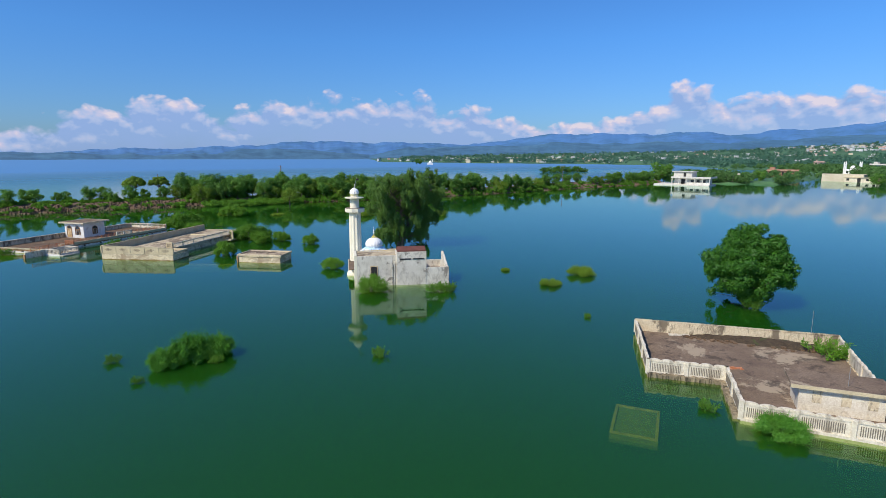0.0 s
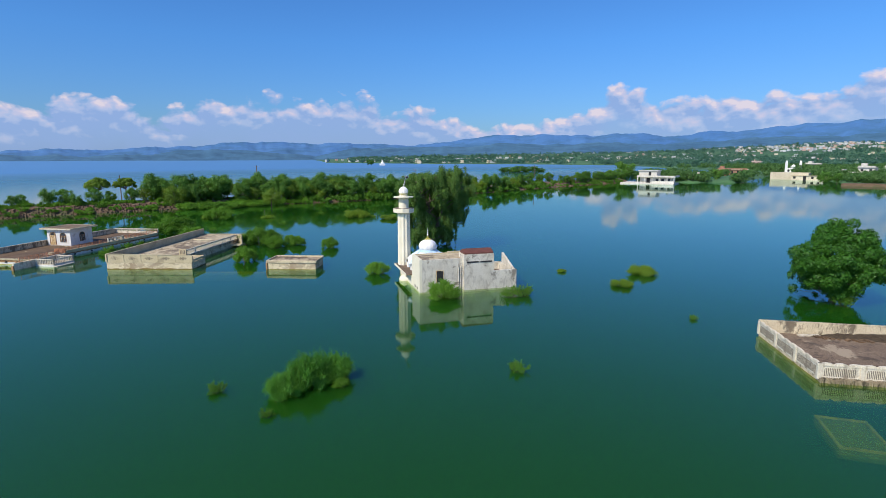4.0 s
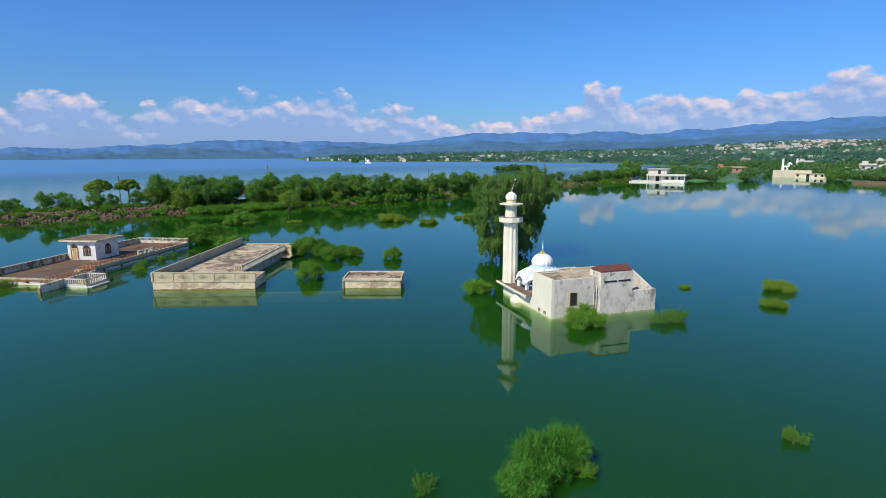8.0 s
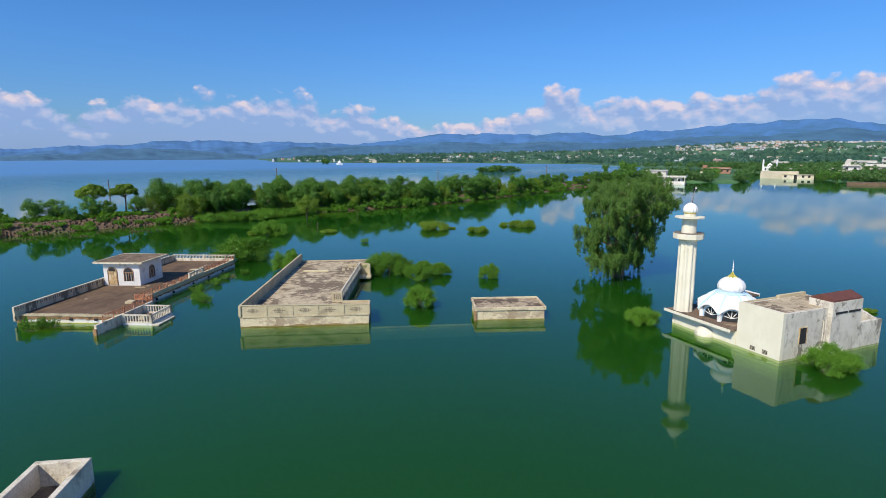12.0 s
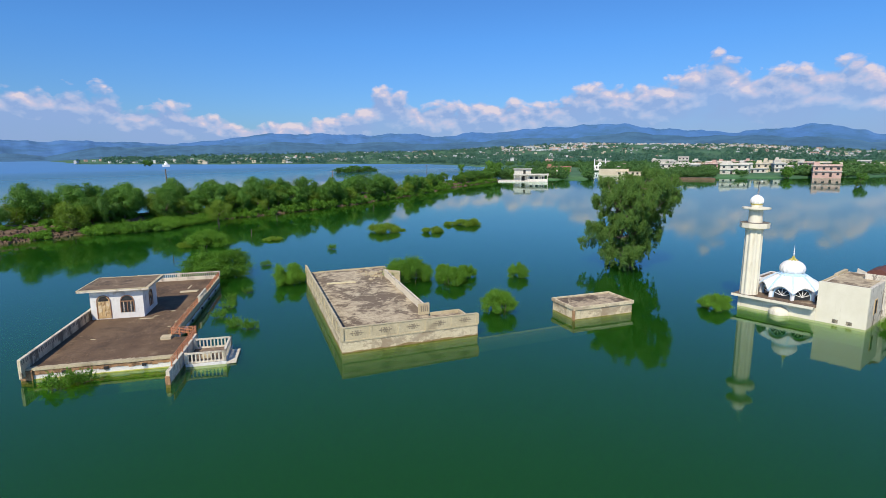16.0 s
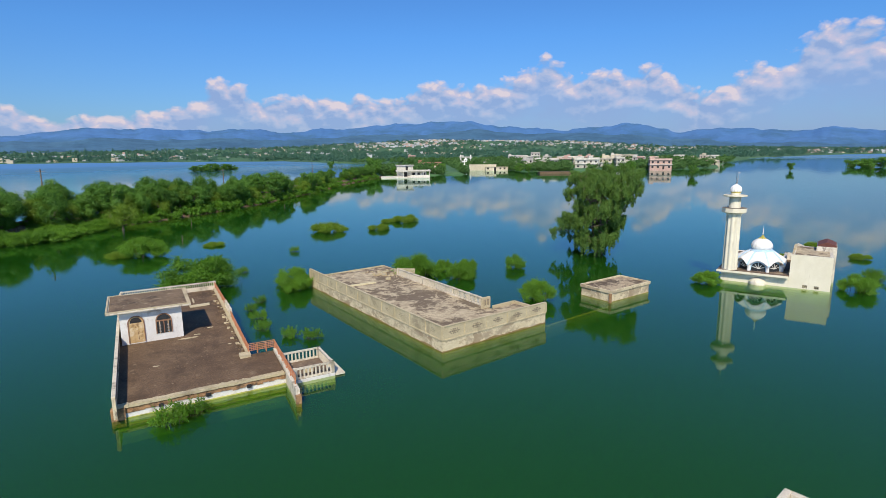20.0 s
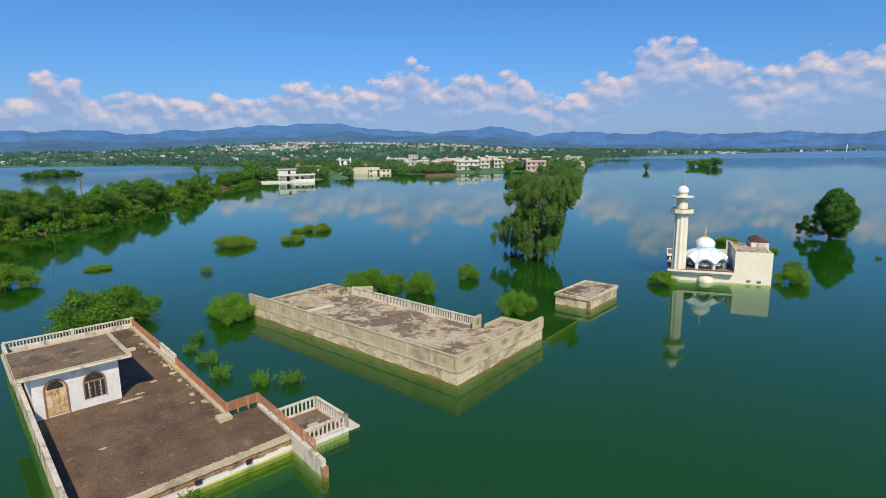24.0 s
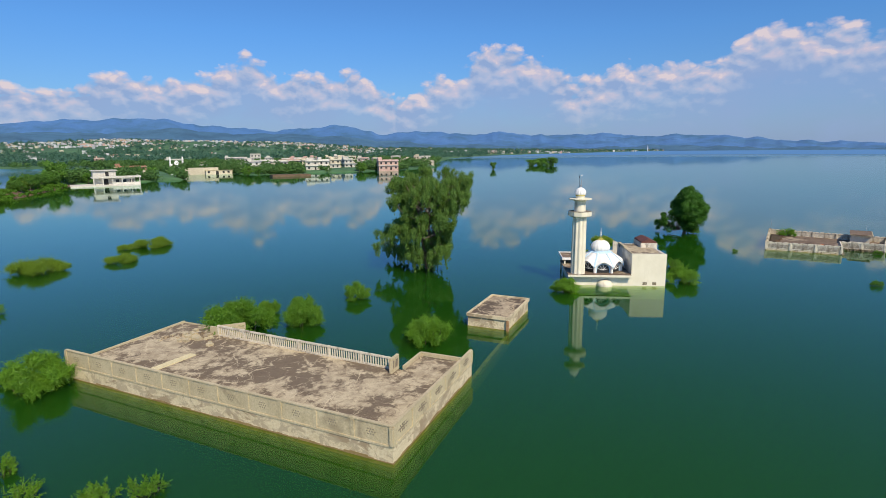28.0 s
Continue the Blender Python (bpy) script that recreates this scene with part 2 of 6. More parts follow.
def water_material(name, colour, clear, gloss):
    m = bpy.data.materials.new(name)
    m.use_nodes = True
    nt = m.node_tree
    nt.nodes.clear()
    out = nt.nodes.new("ShaderNodeOutputMaterial")
    d, t = nt.nodes.new("ShaderNodeBsdfDiffuse"), nt.nodes.new("ShaderNodeBsdfTransparent")
    tc = nt.nodes.new("ShaderNodeTexCoord")
    cloudy = noise_node(nt, tc.outputs["Object"], 0.02, 4, 0.5)
    link(nt, mix_col(nt, cloudy, tuple(c * 0.85 for c in colour), tuple(c * 1.15 for c in colour)), d.inputs[0])
    t.inputs[0].default_value = (0.70, 0.88, 0.42, 1)
    mx = nt.nodes.new("ShaderNodeMixShader")
    mx.inputs[0].default_value = clear
    link(nt, d.outputs[0], mx.inputs[1])
    link(nt, t.outputs[0], mx.inputs[2])
    last = mx
    if gloss:
        g, fr, mg = nt.nodes.new("ShaderNodeBsdfGlossy"), nt.nodes.new("ShaderNodeFresnel"), nt.nodes.new("ShaderNodeMixShader")
        g.inputs["Color"].default_value = (0.83, 0.97, 0.96, 1)
        # sheltered among the houses, ruffled by wind on the open lake
        dist = nt.nodes.new("ShaderNodeVectorMath")
        dist.operation = "DISTANCE"
        dist.inputs[1].default_value = (400, -100, 0)
        link(nt, tc.outputs["Object"], dist.inputs[0])
        ruffle = math_node(nt, "MULTIPLY", math_node(nt, "SUBTRACT", dist.outputs["Value"], 520.0), 1 / 400, clamp=True)
        link(nt, math_node(nt, "ADD", math_node(nt, "MULTIPLY", ruffle, 0.45), 0.045), g.inputs["Roughness"])
        fr.inputs["IOR"].default_value = 1.42
        mp = nt.nodes.new("ShaderNodeMapping")
        mp.inputs["Scale"].default_value = (0.35, 0.9, 1.0)
        link(nt, tc.outputs["Object"], mp.inputs[0])
        ripples = math_node(nt, "ADD", noise_node(nt, mp.outputs[0], 1.3, 3, 0.5), math_node(nt, "MULTIPLY", noise_node(nt, tc.outputs["Object"], 0.12, 3), 1.2))
        bp = nt.nodes.new("ShaderNodeBump")
        bp.inputs["Strength"].default_value, bp.inputs["Distance"].default_value = 0.04, 0.05
        link(nt, ripples, bp.inputs["Height"])
        for n in (g, fr):
            link(nt, bp.outputs[0], n.inputs["Normal"])
        # waves turn the surface to the eye: low sky cut, mirrored blue painted as diffuse
        link(nt, math_node(nt, "MULTIPLY", fr.outputs[0], math_node(nt, "SUBTRACT", 1.0, math_node(nt, "MULTIPLY", ruffle, 0.72))), mg.inputs[0])
        depth = d.inputs[0].links[0].from_socket
        link(nt, math_node(nt, "MULTIPLY", math_node(nt, "SUBTRACT", 1.0, ruffle), clear), mx.inputs[0])
        link(nt, mix_col(nt, ruffle, depth, (0.045, 0.185, 0.42)), d.inputs[0])
        link(nt, mx.outputs[0], mg.inputs[1])
        link(nt, g.outputs[0], mg.inputs[2])
        last = mg
    link(nt, last.outputs[0], out.inputs[0])
    return m


def roof_material(name, pale, mid, dark):
    """A worn screed: pale lime bloom, sharp-edged dark crusts at two sizes, and a net of pale cracks."""
    m = bpy.data.materials.new(name)
    m.use_nodes = True
    nt = m.node_tree
    bsdf = nt.nodes["Principled BSDF"]
    tc = nt.nodes.new("ShaderNodeTexCoord")
    warp = nt.nodes.new("ShaderNodeTexNoise")
    warp.inputs["Scale"].default_value, warp.inputs["Detail"].default_value = 0.9, 5
    link(nt, tc.outputs["Object"], warp.inputs["Vector"])
    bent = nt.nodes.new("ShaderNodeVectorMath")
    bent.operation = "MULTIPLY_ADD"
    link(nt, warp.outputs["Color"], bent.inputs[0])
    bent.inputs[1].default_value = (1.5, 1.5, 0.0)
    link(nt, tc.outputs["Object"], bent.inputs[2])
    big, small, fine = (noise_node(nt, tc.outputs["Object"], sc, d, 0.68, 0.3) for sc, d in ((0.28, 9), (1.3, 8), (11.0, 4)))
    col = mix_col(nt, ramp_node(nt, small, [(0.40, 0.0), (0.60, 1.0)]), pale, mid)
    crust = math_node(nt, "ADD", math_node(nt, "MULTIPLY", big, 0.7), math_node(nt, "MULTIPLY", small, 0.3))
    col = mix_col(nt, ramp_node(nt, crust, [(0.490, 0.0), (0.530, 0.9)]), col, dark)
    col = mix_col(nt, ramp_node(nt, noise_node(nt, bent.outputs[0], 2.6, 6, 0.7, 0.6), [(0.55, 0.0), (0.62, 0.6)]), col, tuple(c * 1.3 for c in dark))
    total = None
    for sc, w in ((0.45, 0.030), (1.1, 0.022)):
        vo = nt.nodes.new("ShaderNodeTexVoronoi")
        vo.voronoi_dimensions, vo.feature = "2D", "DISTANCE_TO_EDGE"
        vo.inputs["Scale"].default_value = sc
        link(nt, bent.outputs[0], vo.inputs["Vector"])
        line = ramp_node(nt, vo.outputs["Distance"], [(0.0, 0.85), (w, 0.0)])
        line = math_node(nt, "MULTIPLY", line, ramp_node(nt, noise_node(nt, tc.outputs["Object"], 0.55, 3), [(0.45, 0.0), (0.56, 1.0)]))
        col = mix_col(nt, line, col, tuple(min(0.8, c * 1.15) for c in pale))
        total = line if total is None else math_node(nt, "ADD", total, line)
    col = mix_col(nt, 0.35, col, ramp_node(nt, fine, [(0.28, 0.26), (0.72, 0.84)]), "OVERLAY")
    link(nt, col, bsdf.inputs["Base Color"])
    bsdf.inputs["Roughness"].default_value = 0.95
    bp = nt.nodes.new("ShaderNodeBump")
    bp.inputs["Strength"].default_value, bp.inputs["Distance"].default_value = 0.3, 0.06
    link(nt, math_node(nt, "ADD", math_node(nt, "ADD", fine, small), total), bp.inputs["Height"])
    link(nt, bp.outputs[0], bsdf.inputs["Normal"])
    return m


M = dict(
    water=water_material("water", (0.021, 0.113, 0.012), 0.70, True),
    murk=water_material("murk", (0.010, 0.050, 0.006), 0.68, False),
    deep=water_material("deep_water", (0.008, 0.050, 0.012), 0.0, False),
    concrete=material("weathered_concrete", ((0.44, 0.365, 0.225), (0.55, 0.465, 0.30)), 0.8, 0.9, 0.2, 9, (0.23, 0.18, 0.115), 0.45, (0.56, 0.72), grain=0.28),
    concrete_roof=roof_material("mottled_roof_slab", (0.53, 0.44, 0.29), (0.36, 0.285, 0.185), (0.135, 0.097, 0.063)),
    peeled=material("peeling_cream_render", ((0.56, 0.465, 0.295), (0.68, 0.575, 0.385)), 0.9, 0.9, 0.25, 8, (0.30, 0.215, 0.13), 0.5, (0.54, 0.60), stretch=(1, 1, 1.6), stain2=((0.40, 0.32, 0.215), 1.1, 0.50, 0.56, (1, 1, 1.4)), grain=0.25),
    roof_mud=material("brown_mud_roof", ((0.090, 0.053, 0.028), (0.170, 0.108, 0.060)), 0.5, 0.95, 0.5, 13, (0.29, 0.205, 0.125), 1.6, (0.60, 0.70), stain2=((0.046, 0.029, 0.017), 0.45, 0.50, 0.68, (1, 0.6, 1)), grain=0.85),
    roof_brown=material("dusty_brown_canopy", ((0.125, 0.082, 0.046), (0.215, 0.148, 0.088)), 0.6, 0.95, 0.4, 12, (0.36, 0.275, 0.175), 1.6, (0.56, 0.66), stain2=((0.06, 0.042, 0.028), 1.0, 0.52, 0.63, (1, 1, 1)), grain=0.7),
    block_roof=roof_material("patchy_block_roof", (0.47, 0.375, 0.245), (0.30, 0.23, 0.15), (0.085, 0.058, 0.038)),
    mossy=material("mossy_brick_skirt", ((0.19, 0.15, 0.095), (0.36, 0.295, 0.195)), 2.0, 0.95, 0.5, 9, (0.035, 0.03, 0.02), 2.4, (0.5, 0.6), stretch=(1, 1, 0.3)),
    roof_grey=material("grey_brown_roof", ((0.125, 0.084, 0.056), (0.21, 0.150, 0.10)), 0.5, 0.95, 0.4, 12, (0.38, 0.30, 0.205), 0.3, (0.565, 0.60), stain2=((0.055, 0.039, 0.027), 0.8, 0.53, 0.63, (1, 1, 1)), grain=0.75),
    plaster=material("white_plaster", ((0.62, 0.60, 0.56), (0.76, 0.74, 0.70)), 1.2, 0.8, 0.1, 20, (0.30, 0.25, 0.19), 0.9, (0.57, 0.74), stain2=((0.42, 0.37, 0.30), 1.6, 0.58, 0.70, (1, 1, 0.35))),
    cream=material("cream_plaster", ((0.70, 0.645, 0.49), (0.78, 0.725, 0.57)), 0.9, 0.75, 0.08, 18, (0.52, 0.46, 0.34), 0.7, (0.66, 0.84), stain2=((0.50, 0.43, 0.31), 1.4, 0.58, 0.70, (1.6, 1.6, 0.14)), grain=0.14),
    peeling=material("peeling_plaster", ((0.54, 0.49, 0.40), (0.72, 0.67, 0.56)), 0.7, 0.9, 0.2, 16, (0.17, 0.145, 0.115), 0.8, (0.575, 0.62), stretch=(1, 1, 0.9), stain2=((0.40, 0.355, 0.29), 1.5, 0.50, 0.62, (1.2, 1.2, 0.6))),
    stained=material("stained_parapet", ((0.50, 0.41, 0.27), (0.64, 0.54, 0.37)), 0.6, 0.9, 0.2, 9, (0.12, 0.09, 0.06), 0.9, (0.52, 0.58), stretch=(1, 1, 0.35), stain2=((0.10, 0.085, 0.065), 1.8, 0.55, 0.64, (1, 1, 0.3))),
    rail_white=material("white_painted_concrete", ((0.54, 0.475, 0.36), (0.70, 0.63, 0.50)), 1.5, 0.85, 0.1, 12, (0.20, 0.155, 0.105), 1.1, (0.52, 0.66), stretch=(1, 1, 0.5)),
    blue=material("pale_blue_paint", ((0.42, 0.62, 0.78), (0.55, 0.72, 0.84)), 2, 0.6, 0.05, 20),
    white=material("white_gloss_paint", ((0.80, 0.78, 0.74), (0.86, 0.84, 0.80)), 1.5, 0.45, 0.04, 20, (0.62, 0.62, 0.66), 0.8, (0.6, 0.8)),
    gold=material("olive_gold_paint", ((0.30, 0.27, 0.05), (0.42, 0.36, 0.07)), 4, 0.4, 0.05, 20),
    dark=material("dark_opening", ((0.012, 0.012, 0.014), (0.03, 0.028, 0.027)), 3, 0.8, 0.0),
    glass=material("dark_window_glass", ((0.02, 0.025, 0.03), (0.05, 0.055, 0.06)), 3, 0.12, 0.0),
    wood=material("sun_bleached_wood", ((0.46, 0.30, 0.13), (0.60, 0.42, 0.21)), 2, 0.8, 0.2, 30, (0.66, 0.55, 0.37), 2.2, (0.5, 0.6), stain2=((0.22, 0.12, 0.05), 2.5, 0.56, 0.64, (1, 1, 0.6))),
    frame_brown=material("brown_painted_frame", ((0.20, 0.10, 0.055), (0.30, 0.165, 0.09)), 4, 0.7, 0.1, 20, (0.42, 0.32, 0.22), 3.0, (0.58, 0.68)),
    redroof=material("red_brown_roof_sheet", ((0.095, 0.032, 0.024), (0.155, 0.055, 0.040)), 2, 0.8, 0.1),
    soil_dark=material("dark_crumbly_soil", ((0.035, 0.024, 0.014), (0.075, 0.052, 0.030)), 3.0, 0.98, 0.8, 12, (0.055, 0.07, 0.02), 1.2, (0.58, 0.66)),
    brick=material("broken_brickwork", ((0.26, 0.135, 0.06), (0.42, 0.25, 0.13)), 3, 0.95, 0.6, 9, (0.08, 0.055, 0.035), 1.8, (0.5, 0.6)),
    rust=material("rusty_orange_rail", ((0.42, 0.14, 0.05), (0.55, 0.24, 0.12)), 4, 0.75, 0.1, 30, (0.55, 0.42, 0.34), 2.5, (0.55, 0.7)),
    limewash=material("yellow_limewash", ((0.62, 0.53, 0.30), (0.72, 0.62, 0.37)), 2.0, 0.9, 0.15, 14),
    # two darker tones that paint the shade of the rosettes' relief
    faint_relief=material("faint_relief_shade", ((0.24, 0.20, 0.135), (0.33, 0.28, 0.19)), 5, 0.95, 0.1),
    shaded_hole=material("shaded_relief", ((0.17, 0.135, 0.09), (0.27, 0.22, 0.15)), 5, 0.95, 0.1),
    # paints the shade inside slots; also the mould on the minaret gallery
    ornament=material("slot_shade_and_mould", ((0.12, 0.10, 0.08), (0.20, 0.17, 0.13)), 5, 0.95, 0.1),
    algae=material("algae_stained_wall", ((0.26, 0.205, 0.055), (0.35, 0.275, 0.08)), 1.5, 0.9, 0.1, stain=(0.17, 0.145, 0.04), stain_scale=1.2, stain_at=(0.5, 0.65)),
    algae_pale=material("algae_on_white_wall", ((0.33, 0.35, 0.07), (0.46, 0.46, 0.13)), 1.5, 0.9, 0.1, stain=(0.20, 0.20, 0.05), stain_scale=1.2, stain_at=(0.5, 0.65)),
    tide=material("tide_mark", ((0.20, 0.13, 0.05), (0.30, 0.21, 0.09)), 1.5, 0.9, 0.1),
    bark=material("grey_brown_bark", ((0.10, 0.075, 0.05), (0.20, 0.16, 0.12)), 3, 0.95, 0.5, 20),
    rubble=material("brown_rubble", ((0.095, 0.062, 0.037), (0.185, 0.122, 0.075)), 0.9, 0.95, 0.6, 6, (0.06, 0.085, 0.025), 0.10, (0.56, 0.68), per_object=0.3),
    soil=material("grassy_plain", ((0.045, 0.125, 0.050), (0.085, 0.185, 0.065)), 0.012, 0.95, 0.0, 0.2, (0.036, 0.092, 0.046), 0.006, (0.45, 0.6)),
    # blue haze of the distance is put into both hill colours
    hill_mid=material("haze_tinted_hillside", ((0.040, 0.122, 0.215), (0.064, 0.158, 0.245)), 0.004, 0.95, 0.0, 0.05, (0.032, 0.095, 0.165), 0.006, (0.45, 0.6), grain=0.12),
    hill_far=material("haze_blue_hills", ((0.050, 0.152, 0.345), (0.072, 0.182, 0.380)), 0.003, 0.95, 0.0, 0.02, (0.042, 0.125, 0.225), 0.004, (0.45, 0.62), grain=0.12),
    metal=material("galvanised_steel", ((0.30, 0.30, 0.30), (0.42, 0.42, 0.42)), 3, 0.5, 0.0, metal=0.6),
    leaf_bush=leaf_material("bush_leaves", (0.055, 0.165, 0.010), (0.25, 0.50, 0.040), 0.42),
    leaf_tree=leaf_material("tree_leaves", (0.056, 0.152, 0.020), (0.195, 0.41, 0.055), 0.42),
    leaf_acacia=leaf_material("acacia_leaves", (0.085, 0.165, 0.012), (0.26, 0.41, 0.036), 0.38),
    leaf_flat=leaf_material("drowned_treetop_leaves", (0.150, 0.260, 0.018), (0.31, 0.47, 0.042), 0.45),
    leaf_tam=leaf_material("tamarisk_leaves", (0.050, 0.190, 0.014), (0.185, 0.46, 0.050), 0.42),
    leaf_euc=leaf_material("eucalyptus_leaves", (0.042, 0.110, 0.018), (0.215, 0.38, 0.070), 0.38),
    leaf_big=leaf_material("broad_leaves", (0.024, 0.105, 0.010), (0.110, 0.30, 0.022), 0.25),
    # paler bluish leaf colour, with the haze of far woods painted in
    leaf_haze=leaf_material("haze_tinted_foliage", (0.078, 0.188, 0.124), (0.120, 0.250, 0.152), 0.45),
    leaf_far=leaf_material("far_foliage", (0.058, 0.150, 0.040), (0.150, 0.290, 0.070), 0.38),
)


# ---- helpers for parts ----
def thing(name, x, y, z, rz, label, category, group="", kind=""):
    ob = new(name)
    ob.matrix_basis = pose(x, y, z, 0, 0, rz)
    return tagged(ob, label, category, group, kind)


def to_mesh(name, bm, mat):
    me = bpy.data.meshes.new(name)
    bm.normal_update()
    bm.to_mesh(me)
    bm.free()
    me.materials.append(mat)
    return me


def part(name, bm, mat, parent, label=""):
    ob = new(name, to_mesh(name, bm, mat) if isinstance(bm, bmesh.types.BMesh) else bm)
    ob.parent = parent
    return tagged(ob, label)


def part_at(name, me, parent, m, label=""):
    ob = new(name, me)
    ob.parent = parent
    ob.matrix_basis = m
    return tagged(ob, label)


def box(bm, x0, x1, y0, y1, z0, z1, bevel=0.0):
    r = bmesh.ops.create_cube(bm, size=1.0, matrix=Matrix.Translation(((x0 + x1) / 2, (y0 + y1) / 2, (z0 + z1) / 2)) @ Matrix.Diagonal((x1 - x0, y1 - y0, z1 - z0, 1)))
    if bevel:
        edges = list({e for v in r["verts"] for e in v.link_edges})
        bmesh.ops.bevel(bm, geom=edges, offset=bevel, segments=1, affect="EDGES")
    return bm


def boxes(*rows, bevel=0.0):
    bm = bmesh.new()
    for r in rows:
        box(bm, *r, bevel=bevel)
    return bm


def prism(bm, pts, z0, z1):
    lo, hi = [bm.verts.new((x, y, z0)) for x, y in pts], [bm.verts.new((x, y, z1)) for x, y in pts]
    bm.faces.new(hi)
    bm.faces.new(lo[::-1])
    for i in range(len(pts)):
        j = (i + 1) % len(pts)
        bm.faces.new((lo[i], lo[j], hi[j], hi[i]))
    bmesh.ops.recalc_face_normals(bm, faces=bm.faces[:])
    return bm


def seg(bm, a, b, thick, z0, z1, z1b=None, side=0.5):
    """An upright wall from a to b; side: how much of its thickness lies to the left of the line."""
    d = Vector((b[0] - a[0], b[1] - a[1])).normalized()
    n = Vector((-d.y, d.x))
    l, r = n * thick * side, -n * thick * (1 - side)
    q = [(a[0] + l.x, a[1] + l.y), (a[0] + r.x, a[1] + r.y), (b[0] + r.x, b[1] + r.y), (b[0] + l.x, b[1] + l.y)]
    tops = (z1, z1, z1 if z1b is None else z1b, z1 if z1b is None else z1b)
    lo, hi = [bm.verts.new((x, y, z0)) for x, y in q], [bm.verts.new((x, y, t)) for (x, y), t in zip(q, tops)]
    fs = [bm.faces.new(hi), bm.faces.new(lo[::-1])]
    for i in range(4):
        j = (i + 1) % 4
        fs.append(bm.faces.new((lo[i], lo[j], hi[j], hi[i])))
    bmesh.ops.recalc_face_normals(bm, faces=fs)
    return bm


def lathe(bm, rows, n=16, x=0.0, y=0.0, lobes=0, depth=0.0, turn=0.0):
    """Rows of radius and height turned round an upright axis; lobes flute it."""
    rings = []
    for r, z in rows:
        ring = []
        for i in range(n):
            a = 2 * math.pi * i / n + turn
            k = 1 - depth * (0.5 - 0.5 * math.cos(lobes * a)) if lobes else 1
            ring.append(bm.verts.new((x + r * k * math.cos(a), y + r * k * math.sin(a), z)))
        rings.append(ring)
    for p, q in zip(rings, rings[1:]):
        for i in range(n):
            j = (i + 1) % n
            bm.faces.new((p[i], p[j], q[j], q[i]))
    bm.faces.new(rings[-1])
    bm.faces.new(rings[0][::-1])
    return bm


def roughen(bm, size, amount, flat=False):
    for v in bm.verts:
        d = noise.noise_vector(v.co * size) * amount
        v.co += Vector((d.x, d.y, 0 if flat else d.z))
    return bm


def np_mesh(name, verts, faces, mat, smooth=False):
    me = bpy.data.meshes.new(name)
    faces = np.asarray(faces, np.int32)
    k = faces.shape[1]
    me.vertices.add(len(verts))
    me.vertices.foreach_set("co", np.asarray(verts, np.float32).ravel())
    me.loops.add(faces.size)
    me.loops.foreach_set("vertex_index", faces.ravel())
    me.polygons.add(len(faces))
    me.polygons.foreach_set("loop_start", np.arange(0, faces.size, k, dtype=np.int32))
    me.polygons.foreach_set("loop_total", np.full(len(faces), k, np.int32))
    me.polygons.foreach_set("use_smooth", np.full(len(faces), smooth))
    me.update(calc_edges=True)
    me.materials.append(mat)
    return me


def baluster_mesh(name, h, w, mat):
    bm = bmesh.new()
    lathe(bm, [(w * 0.5, 0), (w * 0.5, h * 0.1), (w * 0.28, h * 0.2), (w * 0.5, h * 0.5), (w * 0.28, h * 0.8), (w * 0.5, h * 0.9), (w * 0.5, h)], 6)
    return to_mesh(name, bm, mat)


def balustrade(parent, a, b, z0, h, gap, mat, me, every=0, rail=0.12, low=0.1, post_w=0.2):
    """Bottom and top rail from a to b with balusters between, and piers at the ends and between."""
    length = math.hypot(b[0] - a[0], b[1] - a[1])
    part("bottom_rail", seg(bmesh.new(), a, b, rail * 1.2, z0, z0 + low), mat, parent)
    part("top_rail", seg(bmesh.new(), a, b, rail * 1.3, z0 + h - 0.1, z0 + h), mat, parent)
    n = max(2, int(length / gap))
    for i in range(n):
        t = (i + 0.5) / n
        part_at("baluster", me, parent, pose(a[0] + (b[0] - a[0]) * t, a[1] + (b[1] - a[1]) * t, z0 + low))
    if every:
        k = max(1, round(length / every))
        for i in range(k + 1):
            t = i / k
            x, y = a[0] + (b[0] - a[0]) * t, a[1] + (b[1] - a[1]) * t
            part("pier", boxes((x - post_w / 2, x + post_w / 2, y - post_w / 2, y + post_w / 2, z0, z0 + h + 0.03), bevel=0.015), mat, parent)


# ---- water and land ----
def build_water():
    s = 4900.0
    bm = bmesh.new()
    ts = [-s, -1200, -400, -150, 0, 150, 400, 1200, s]
    grid = [[bm.verts.new((x, y, 0)) for x in ts] for y in ts]
    for i in range(len(ts) - 1):
        for j in range(len(ts) - 1):
            bm.faces.new((grid[i][j], grid[i][j + 1], grid[i + 1][j + 1], grid[i + 1][j]))
    lake = tagged(new("water", to_mesh("water", bm, M["water"])), "calm green lake water mirroring sky and houses", "lake", "", "structure")
    lake.visible_shadow = False
    for z, mt in ((-0.18, "murk"), (-0.42, "murk"), (-0.72, "murk"), (-1.08, "murk"), (-1.5, "deep")):
        bm = bmesh.new()
        e = 500 if mt == "murk" else s
        bm.faces.new([bm.verts.new((x, y, z)) for x, y in ((-e, -e), (e, -e), (e, e), (-e, e))])
        layer = tagged(new("water_depth", to_mesh("water_depth", bm, M[mt])), "murky green water below the surface", "lake", "", "structure")
        layer.visible_shadow = mt == "deep"


build_water()
ORIGIN = (0.0, -40.0)
SHORE_AZ = [-180, -60, -16, -12, -5, 0, 10, 20, 25, 27, 34, 37, 40, 43, 52, 58, 62, 66, 72, 80, 88, 94, 110, 180]
SHORE_R = [3900, 3900, 3900, 1350, 1180, 1080, 1010, 900, 700, 640, 620, 480, 405, 362, 372, 400, 450, 900, 1300, 1800, 2600, 3600, 3900, 3900]


